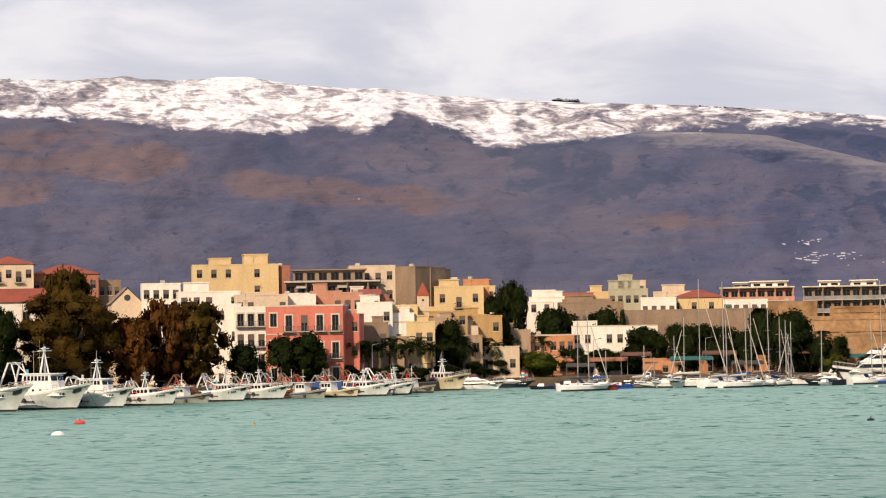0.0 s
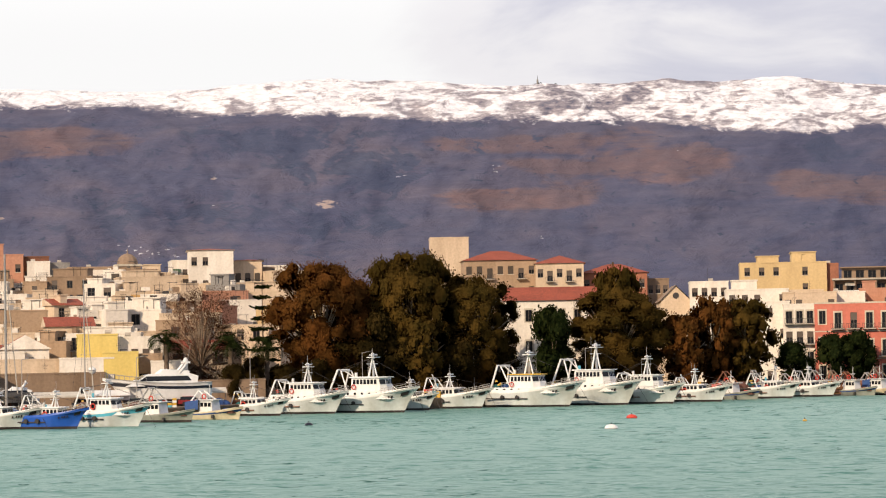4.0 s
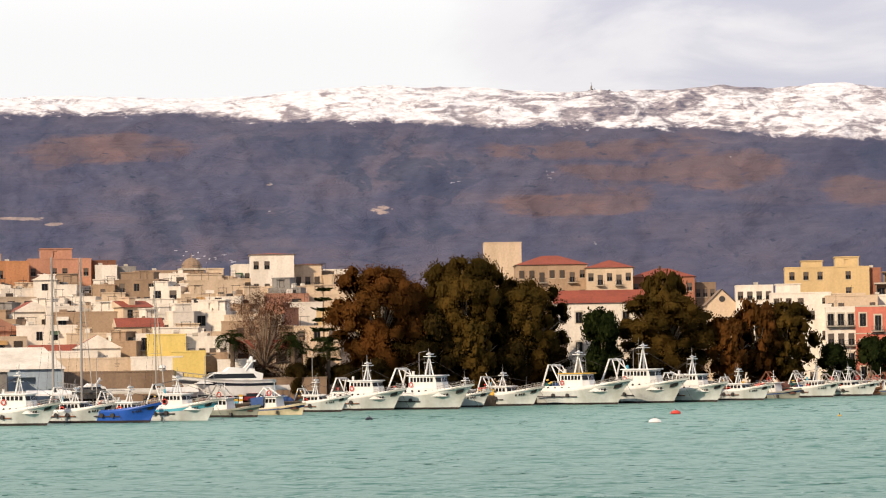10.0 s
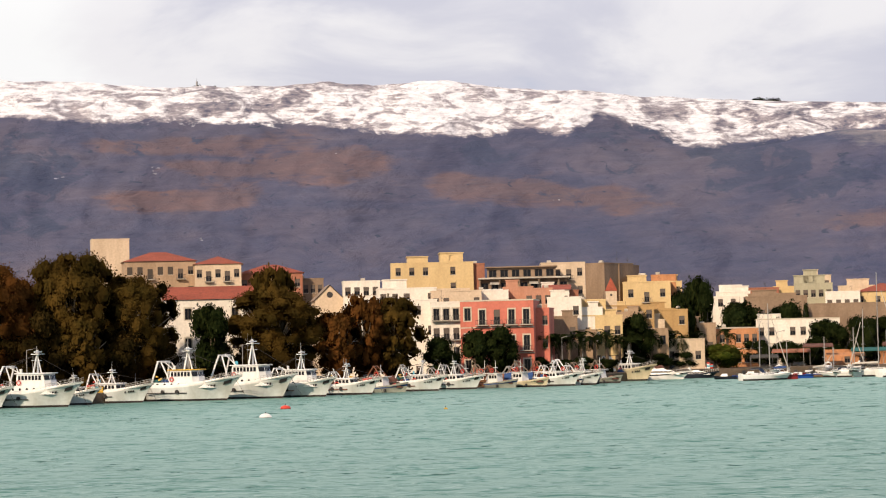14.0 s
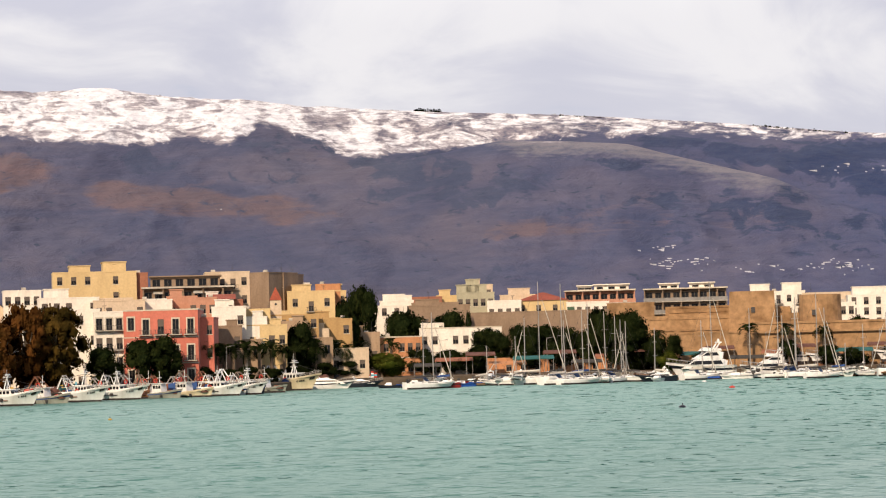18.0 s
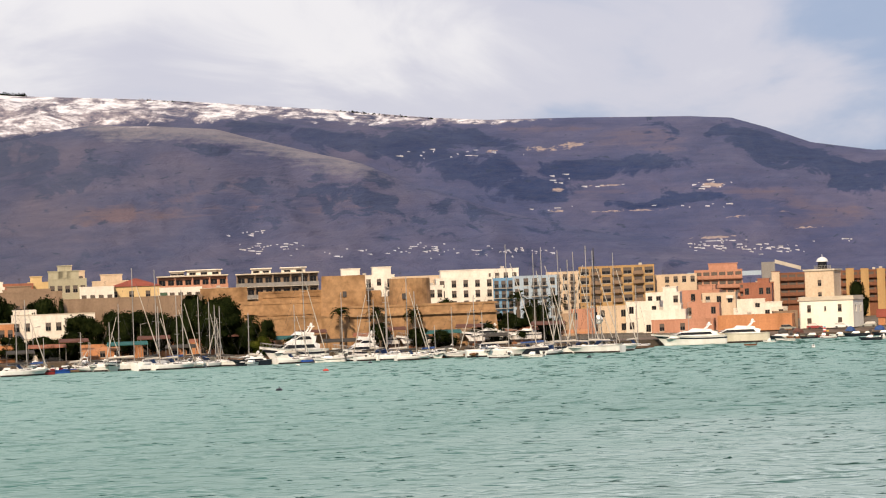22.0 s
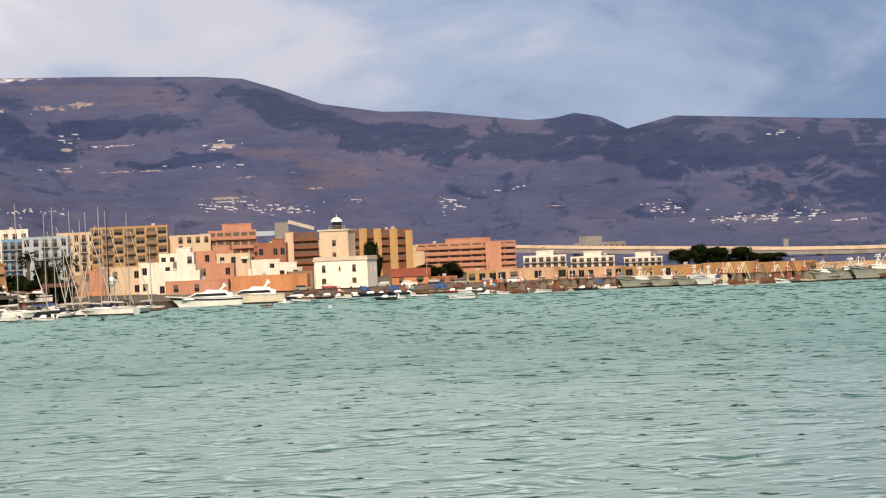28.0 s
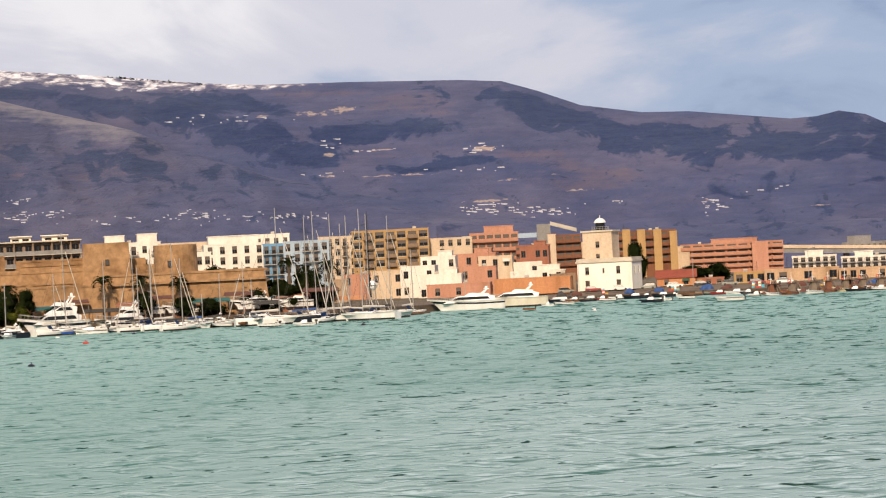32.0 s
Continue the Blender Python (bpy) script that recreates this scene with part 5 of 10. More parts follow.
# along the eastern mole
for b, d, w, z, c, n, k in ((31.39, 640, 8.1, 4.6, "ochre", 1, 3), (32.55, 634, 18.6, 4.9, "peach", 1, 6), (34.02, 630, 14.0, 4.4, "peach", 1, 6), (35.08, 628, 9.0, 4.1, "amber", 1, 3)):
    house(b, d, w, z, 10, c, n, k, 0, win="plain", odd=0.25, win_w=1.9, label="long low cream harbour warehouse with square windows", category="warehouse")
for b, d, w, z in ((32.86, 700, 12.2, 7.8), (33.97, 700, 12.5, 7.0), (35.14, 700, 10.9, 6.2)):
    house(b, d, w, z, 10, "white", 3, 6, 0, balc=range(6), loft=(0.3, 0.7, 1.4), label="white apartment house with long balconies")
house(34.15, 1150, 24.0, 11.6, 20, "grey", 2, 9, 0, loft=((0.1, 0.55, 3.0),), label="pale blue industrial building beyond the viaduct", category="factory")
for b, d, w, z in ((35.95, 612, 13.0, 4.2), (37.15, 610, 13.5, 4.4), (38.45, 608, 14.5, 4.0)):
    house(b, d, w, z, 8, "amber", 1, 5, 0, odd=0.75, win="plain", label="low sunlit tan sheds behind the fishing mole", category="shed")
house(39.95, 606, 17.8, 3.4, 8, "peach", 1, 6, 0, odd=0.75, win="plain", label="low pale sheds behind the fishing mole", category="shed")
house(41.75, 610, 24.5, 3.0, 8, "amber", 1, 6, 0, odd=0.75, win="plain", label="low pale sheds behind the fishing mole", category="shed")


def old_town():
    """Small flat-roofed houses crowded up the slope behind the fishing harbour."""
    rng = random.Random(12)
    rows = ((588, 27.6, -25.5, -9.5), (568, 25.6, -25.5, -9.5), (548, 23.4, -25.5, -9.6), (527, 21.2, -25.5, -9.8), (507, 19.0, -25.5, -10.0), (487, 16.8, -25.5, -10.2),
            (466, 14.6, -25.5, -11.0), (446, 12.2, -18.3, -11.8))
    walls = ("white",) * 8 + ("cream",) * 8 + ("beige",) * 4 + ("tan", "grey", "rose", "yellow")
    for d, top, a0, a1 in rows:
        a = a0
        while a < a1:
            w = rng.choice((rng.uniform(4.0, 8.0), rng.uniform(7.0, 13.0)))
            step = math.degrees(w / d)
            wall = rng.choice(walls)
            z = top + rng.uniform(-2.0, 1.7)
            roof = "flat" if rng.random() < 0.92 else rng.choice(("gable", "pitch"))
            kind = "with a red tiled roof" if roof != "flat" else "with a flat roof terrace"
            ob = house(a + step / 2, d + rng.uniform(-8, 8), w, z, rng.uniform(7, 11), wall, max(2, round((z - 2) / 3.2)), max(1, round(w / rng.uniform(2.6, 4.2))), rng.uniform(-24, 24), roof=roof, odd=0.35,
                       balc=(0,) if rng.random() < 0.25 else (), loft=(rng.uniform(0, 0.4), rng.uniform(0.5, 0.95), rng.uniform(0.9, 2.5)) if rng.random() < 0.5 else None,
                       label=f"small {wall} old town house {kind}", win="plain" if rng.random() < 0.7 else "shutter", win_w=rng.uniform(1.1, 1.9), win_h=rng.uniform(1.5, 2.1), show=1)
            if roof == "flat":
                q, h = Pile(), z - ground_z(d) + 0.2
                for _ in range(rng.randint(2, 5)):
                    x, y, b, e = rng.uniform(-w / 2 + 0.4, w / 2 - 1.6), rng.uniform(0.6, 3.5), rng.uniform(0.4, 1.5), rng.uniform(0.4, 1.5)
                    q.box(x, x + b, y, y + rng.uniform(0.5, 1.2), h - 0.5, h + e, rng.choice((0, 0, 1, 2)))
                x = rng.uniform(-w / 3, w / 4)
                q.bar((x, 1.0, h - 0.5), (x, 1.0, h + 2.2), 0.04, sides=4, mat=2)
                q.bar((x + 1.6, 1.0, h - 0.5), (x + 1.6, 1.0, h + 2.2), 0.04, sides=4, mat=2)
                q.box(x - 0.2, x + 1.8, 0.9, 1.6, h + 2.2, h + 2.28, 2)
                tagged(q.put("roof_clutter", [WALLS["white"], WALLS["tan"], M_IRON], ob), "small rooftop tanks, chimneys and a pergola", kind="stuff")
            a += step * rng.uniform(0.86, 1.02)


old_town()


def low_rows():
    """Second-row houses that close the gaps between the large blocks."""
    rng = random.Random(31)
    for d, a0, a1, lo, hi in ((640, -9.5, 1.0, 16, 21), (610, 1.0, 8.5, 15, 19), (690, 8.0, 14.5, 13, 17), (760, 13.0, 24.0, 14, 18.5), (800, 23.5, 29.5, 10, 14)):
        a = a0
        while a < a1:
            w = rng.uniform(9, 17)
            step = math.degrees(w / d)
            wall = rng.choice(("white", "cream", "cream", "beige", "rose", "white"))
            z = rng.uniform(lo, hi)
            house(a + step / 2, d + rng.uniform(-12, 12), w, z, 11, wall, max(2, round(z / 3.3)), max(2, round(w / 3.2)), rng.uniform(-6, 6), odd=0.2,
                  loft=(rng.uniform(0, 0.3), rng.uniform(0.5, 0.9), 2.0) if rng.random() < 0.5 else None, label=f"{wall} apartment house in the second row", show=1)
            a += step * rng.uniform(0.95, 1.25)


low_rows()


# ------------------------------------------------------------------ sheds of the fishing harbour
def hangar(brg, dist, w, top, deep, wall, panels, eave=0.0, label="", turn=0.0):
    z0 = ground_z(dist)
    h = top - z0 + 0.3
    ob = new("hangar")
    ob.matrix_world = facing(brg, dist, z0 - 0.3, turn)
    n = panels
    for i in range(n):
        p = Pile()
        a, b = -w / 2 + w * i / n + 0.06, -w / 2 + w * (i + 1) / n - 0.06
        ribs = max(2, int((b - a) / 0.9))
        for k in range(ribs):
            x0 = a + (b - a) * k / ribs
            x1 = a + (b - a) * (k + 0.78) / ribs
            x2 = a + (b - a) * (k + 1) / ribs
            p.face((x0, 0, 0), (x1, 0, 0), (x1, 0, h), (x0, 0, h))
            p.face((x1, 0, 0), (x2, 0.03, 0), (x2, 0.03, h), (x1, 0, h))
            p.face((x2, 0.03, 0), (x2, 0, 0), (x2, 0, h), (x2, 0.03, h))
        p.put("wall_panel", WALLS[wall], ob)
    p = Pile()
    p.face((w / 2, 0, 0), (w / 2, deep, 0), (w / 2, deep, h), (w / 2, 0, h))
    p.face((-w / 2, deep, 0), (-w / 2, 0, 0), (-w / 2, 0, h), (-w / 2, deep, h))
    p.face((w / 2, deep, 0), (-w / 2, deep, 0), (-w / 2, deep, h), (w / 2, deep, h))
    p.put("wall", WALLS[wall], ob)
    p = Pile()
    p.box(-w / 2 - 0.3, w / 2 + 0.3, -0.5 - eave, deep + 0.3, h + 0.003, h + 0.42)
    p.put("roof", WALLS["white"], ob)
    tagged(ob, label, "hangar")
    return ob


hangar(-23.89, 402, 17.0, 11.3, 30, "olive", 2, label="olive-brown sheet-metal hangar with white roof edge", turn=0)
hangar(-20.72, 400, 27.3, 11.1, 30, "olive", 3, eave=1.2, label="olive-brown sheet-metal hangar with white projecting eave")
hangar(-18.87, 392, 18.3, 7.6, 10, "grey", 4, label="low grey sheet-metal shed beside the hangar")
hangar(-20.76, 391, 7.9, 5.5, 6, "grey", 2, label="low grey container shed")
hangar(-24.42, 392, 5.9, 6.8, 8, "white", 2, label="white quay cabin with a flat roof")
red = hangar(-21.66, 436, 35.4, 13.9, 14, "red", 8, label="long dark red sheet-metal building with white windows")
for i in range(6):
    child("window", window_mesh(1.6, 1.5, "plain"), red, (-13 + i * 5.4, -0.16, 11.8 - 1.7))


def white_shed(brg, dist, w, top, deep):
    z0 = ground_z(dist)
    h = top - z0
    ob = new("warehouse")
    ob.matrix_world = facing(brg, dist, z0 - 0.3)
    p = Pile()
    pierced(p, -w / 2, w / 2, 0, h, [(w * 0.05, w * 0.25, 0.0, h * 0.8), (w * 0.36, w * 0.42, 0.0, h * 0.5)], lambda x, y, z: (x, y, z), 1.5)
    p.face((w / 2, 0, 0), (w / 2, deep, 0), (w / 2, deep, h), (w / 2, 0, h))
    p.face((-w / 2, deep, 0), (-w / 2, 0, 0), (-w / 2, 0, h), (-w / 2, deep, h))
    p.put("wall", WALLS["paleblue"], ob)
    p = Pile()
    r = h + 3.6
    p.face((-w / 2 - 0.4, -0.6, h), (w / 2 + 0.4, -0.6, h), (w / 2 - 3.0, deep / 2, r), (-w / 2 + 3.0, deep / 2, r))
    p.face((w / 2 + 0.4, deep + 0.5, h), (-w / 2 - 0.4, deep + 0.5, h), (-w / 2 + 3.0, deep / 2, r), (w / 2 - 3.0, deep / 2, r))
    p.face((w / 2 + 0.4, -0.6, h), (w / 2 + 0.4, deep + 0.5, h), (w / 2 - 3.0, deep / 2, r))
    p.face((-w / 2 - 0.4, deep + 0.5, h), (-w / 2 - 0.4, -0.6, h), (-w / 2 + 3.0, deep / 2, r))
    p.put("roof", WALLS["white"], ob)
    tagged(ob, "pale warehouse with a wide whitish hipped roof", "warehouse")


white_shed(-17.53, 404, 18.1, 8.2, 20)
house(-14.47, 455, 8.0, 15.1, 9, "cream", 2, 3, 6, roof="gable", label="cream house with a bright red tiled roof")
house(-15.46, 436, 8.0, 11.2, 9, "white", 1, 2, 2, roof="pitch", label="small white gabled house with red roof tiles")
house(-13.88, 432, 6.8, 13.3, 9, "lemon", 2, 1, 0, odd=1.0, label="bright yellow plain house by the fishing harbour")
house(-12.93, 434, 7.5, 12.8, 9, "white", 2, 4, 0, label="low white house beside the yellow house")
house(-13.37, 426, 5.9, 10.3, 7, "lemon", 1, 2, 0, odd=0.6, label="low bright yellow annex")
for b, d, w, z, c, k in ((-15.59, 428, 14.9, 9.3, "cream", 7), (-14.11, 426, 8.9, 9.4, "white", 4), (-13.01, 430, 8.5, 9.9, "beige", 4), (-12.29, 424, 6.1, 8.7, "white", 3), (-16.21, 434, 11.3, 10.6, "white", 5)):
    house(b, d, w, z, 12, c, 1, k, 0, odd=0.2, win="plain", win_w=1.8, win_h=2.2, label=f"long low {c} harbour building with a flat roof", category="harbour building")
house(-15.21, 424, 22.2, 7.0, 6, "tan", 1, 6, 0, odd=0.8, label="low beige harbour wall with flat canopies", category="harbour wall")
house(-11.94, 424, 26.3, 5.4, 4, "tan", 1, 6, 0, odd=0.8, label="low brown harbour wall behind the boatyard", category="harbour wall")


# ------------------------------------------------------------------ churches and towers
def bell_tower():
    ob = new("bell_tower")
    b, d, w, z = -13.23, 600, 5.5, 30.7
    z0 = ground_z(d)
    ob.matrix_world = facing(b, d, z0 - 0.3, 8)
    h = z - z0
    p = Pile()
    pierced(p, -w / 2, w / 2, 0, h, [(-w * 0.26, -w * 0.06, h - 3.6, h - 1.0), (w * 0.08, w * 0.28, h - 3.6, h - 1.0)], lambda x, y, q: (x, y, q), 0.6)
    p.face((w / 2, 0, 0), (w / 2, w, 0), (w / 2, w, h), (w / 2, 0, h)).face((-w / 2, w, 0), (-w / 2, 0, 0), (-w / 2, 0, h), (-w / 2, w, h))
    p.put("shaft", WALLS["beige"], ob)
    p = Pile()
    p.box(-w / 2 - 0.3, w / 2 + 0.3, -0.3, w + 0.3, h, h + 0.5)
    p.put("cornice", M_TRIM, ob)
    p = Pile()
    p.dome(0, w / 2, h + 0.5, w * 0.46, 2.6, 5, 12)
    p.bar((0, w / 2, h + 3.0), (0, w / 2, h + 4.2), 0.2, 0.05)
    p.put("cupola", WALLS["tan"], ob)
    tagged(ob, "beige stone bell tower with arched openings and cupola", "bell tower")


bell_tower()


def domed_church(b, d, w, z, drum=True, label=""):
    ob = new("church")
    z0 = ground_z(d)
    ob.matrix_world = facing(b, d, z0 - 0.3, 6)
    h = z - z0 - 2.6
    p = Pile()
    p.box(-w / 2, w / 2, 0, w, 0, h)
    p.put("nave", WALLS["cream"], ob)
    p = Pile()
    p.box(-w / 2 - 0.3, w / 2 + 0.3, -0.3, w + 0.3, h, h + 0.4)
    p.put("cornice", M_TRIM, ob)
    p = Pile()
    p.dome(0, w / 2, h + 0.4, w * 0.5, 3.0, 5, 18)
    p.put("dome", WALLS["tan"], ob, smooth=False)
    if drum:
        q = Pile()
        x = w / 2 + 2.4
        pierced(q, x - 2.4, x + 2.4, 0, h + 3.2, [(x - 1.6, x - 0.6, h - 1.8, h + 1.2), (x + 0.6, x + 1.6, h - 1.8, h + 1.2)], lambda a, c, e: (a, c, e), 0.5)
        q.face((x + 2.4, 0, 0), (x + 2.4, 5, 0), (x + 2.4, 5, h + 3.2), (x + 2.4, 0, h + 3.2)).face((x - 2.4, 5, 0), (x - 2.4, 0, 0), (x - 2.4, 0, h + 3.2), (x - 2.4, 5, h + 3.2))
        q.put("belfry", WALLS["beige"], ob)
        q = Pile()
        q.dome(x, 2.5, h + 3.2, 2.4, 2.6, 4, 12)
        q.put("belfry_dome", WALLS["tan"], ob)
        q = Pile()
        q.bar((x, -0.05, h + 2.2), (x, 0.1, h + 2.2), 0.8, sides=14)
        q.put("clock", M_IRON, ob)
    tagged(ob, label, "church")


domed_church(-23.75, 540, 8.4, 28.6, True, "old church with a flat brown dome and clock belfry")
domed_church(-20.09, 530, 10.2, 25.6, False, "old church with a low brown dome")


def pediment_church(b, d, w, z, label):
    ob = new("church")
    z0 = ground_z(d)
    ob.matrix_world = facing(b, d, z0 - 0.3, 4)
    h = z - z0 - 3.0
    p = Pile()
    p.box(-w / 2, w / 2, 0, 14, 0, h)
    p.face((-w / 2, 0, h), (w / 2, 0, h), (0, 0, h + 3.3)).face((w / 2, 14, h), (-w / 2, 14, h), (0, 14, h + 3.3))
    p.put("facade", WALLS["cream"], ob)
    p = Pile()
    p.face((-w / 2 - 0.4, -0.4, h - 0.15), (0, -0.4, h + 3.5), (0, 14.4, h + 3.5), (-w / 2 - 0.4, 14.4, h - 0.15))
    p.face((0, -0.4, h + 3.5), (w / 2 + 0.4, -0.4, h - 0.15), (w / 2 + 0.4, 14.4, h - 0.15), (0, 14.4, h + 3.5))
    p.put("roof", WALLS["tan"], ob)
    q = Pile()
    q.bar((0, -0.06, h + 1.2), (0, 0.1, h + 1.2), 0.7, sides=14)
    q.put("round_window", M_IRON, ob)
    tagged(ob, label, "church")


pediment_church(-18.16, 590, 6.2, 30.4, "church gable with a triangular pediment and round window")
pediment_church(-0.92, 555, 6.7, 22.6, "white church gable rising between trees")


def red_spire():
    ob = new("chapel_turret")
    b, d, w, z = 5.68, 545, 2.5, 19.7
    z0 = ground_z(d)
    ob.matrix_world = facing(b, d, z0 - 0.3)
    h = z - z0 + 0.3
    p = Pile()
    p.box(-w / 2, w / 2, 0, w, 0, h)
    p.put("shaft", WALLS["cream"], ob)
    p = Pile()
    a = [(-w / 2 - 0.15, -0.15, h), (w / 2 + 0.15, -0.15, h), (w / 2 + 0.15, w + 0.15, h), (-w / 2 - 0.15, w + 0.15, h)]
    for i in range(4):
        p.face(a[i], a[(i + 1) % 4], (0, w / 2, h + 3.0))
    p.put("spire", M_TILE, ob)
    p = Pile()
    p.bar((0, -0.05, h - 0.9), (0, 0.1, h - 0.9), 0.28, sides=10)
    p.put("round_window", M_IRON, ob)
    tagged(ob, "cream turret with a pointed red tiled spire", "turret")


red_spire()


# ------------------------------------------------------------------ the castle
def battered(p, x0, x1, y0, y1, z0, z1, k=0.06):
    e = (z1 - z0) * k
    a = [(x0 - e, y0 - e, z0), (x1 + e, y0 - e, z0), (x1 + e, y1 + e, z0), (x0 - e, y1 + e, z0)]
    b = [(x0, y0, z1), (x1, y0, z1), (x1, y1, z1), (x0, y1, z1)]
    p.face(*b)
    for i in range(4):
        j = (i + 1) % 4
        p.face(a[i], a[j], b[j], b[i])


def castle():
    ob = new("castle")
    ob.matrix_world = facing(17.33, 560, 1.2)

    def block(name, b, d, w, z, deep, k=0.05, slots=(), round_=False):
        at = ob.matrix_world.inverted() @ spot(b, d, 0)
        p = Pile()
        if round_:
            n, r = 20, w / 2
            for i in range(n):
                g, f = 6.2832 * i / n, 6.2832 * (i + 1) / n
                lo, hi = r * 1.08, r
                c = (at.x, at.y + r)
                p.face((c[0] + math.cos(g) * lo, c[1] + math.sin(g) * lo, 0), (c[0] + math.cos(f) * lo, c[1] + math.sin(f) * lo, 0),
                       (c[0] + math.cos(f) * hi, c[1] + math.sin(f) * hi, z), (c[0] + math.cos(g) * hi, c[1] + math.sin(g) * hi, z))
            p.face(*[(at.x + math.cos(6.2832 * i / n) * r, at.y + r + math.sin(6.2832 * i / n) * r, z) for i in range(n)])
        else:
            battered(p, at.x - w / 2, at.x + w / 2, at.y, at.y + deep, 0, z, k)
        part = p.put(name, WALLS["stone"], ob)
        for sx, sz in slots:
            q = Pile()
            q.box(at.x + sx - 0.45, at.x + sx + 0.45, at.y - 0.55, at.y + 0.2, sz, sz + 1.3)
            q.put("embrasure", M_IRON, part)
        return at

    block("curtain_wall", 15.33, 572, 20.7, 12.8, 8)
    block("brick_parapet", 15.56, 578, 15.6, 15.0, 5, 0.02)
    block("square_tower", 16.80, 568, 10.2, 18.0, 10, 0.04, ((0.2, 13.0),))
    block("inner_wall", 17.61, 574, 7.9, 12.8, 6)
    block("inner_wall", 17.45, 580, 4.6, 14.4, 6)
    block("round_tower", 18.37, 564, 9.5, 16.8, 10, 0.04, ((-1.5, 12.0),), True)
    at = block("bastion", 18.59, 556, 34.4, 10.2, 14, 0.10)
    block("scarp", 15.58, 556, 25.2, 8.8, 12, 0.10)
    # worn courses on the old walls
    rng = random.Random(8)
    for wb, wd, ww, wz, zs in ((15.33, 572, 20.7, 12.8, (0.93, 0.72)), (15.58, 556, 25.2, 8.8, (0.95,)), (15.56, 578, 15.6, 15.0, (0.97, 0.90))):
        c = ob.matrix_world.inverted() @ spot(wb, wd, 0)
        for f in zs:
            x = c.x - ww / 2 + 1
            while x < c.x + ww / 2 - 3:
                run = rng.uniform(3, 9)
                out = wz * (1 - f) * 0.10
                p = Pile()
                p.box(x, min(x + run, c.x + ww / 2), c.y - out - 0.14, c.y + 0.2, wz * f, wz * f + rng.uniform(0.25, 0.5))
                p.put("stone_course", WALLS["stone"], ob)
                x += run + rng.uniform(0.1, 3.0)
    p = Pile()
    z = 8.2
    w = 35.23
    p.box(at.x - w / 2, at.x + w / 2, at.y - 1.25, at.y - 0.4, z, z + 0.45)
    p.put("string_course", WALLS["stone"], ob)
    p = Pile()
    p.box(at.x - w / 2 - 0.2, at.x + w / 2 + 0.2, at.y - 0.25, at.y + 0.6, 10.2 + 0.003, 10.2 + 0.5)
    p.put("coping", WALLS["stone"], ob)
    tagged(ob, "sandstone castle with towers and bastion behind the marina", "castle")


castle()


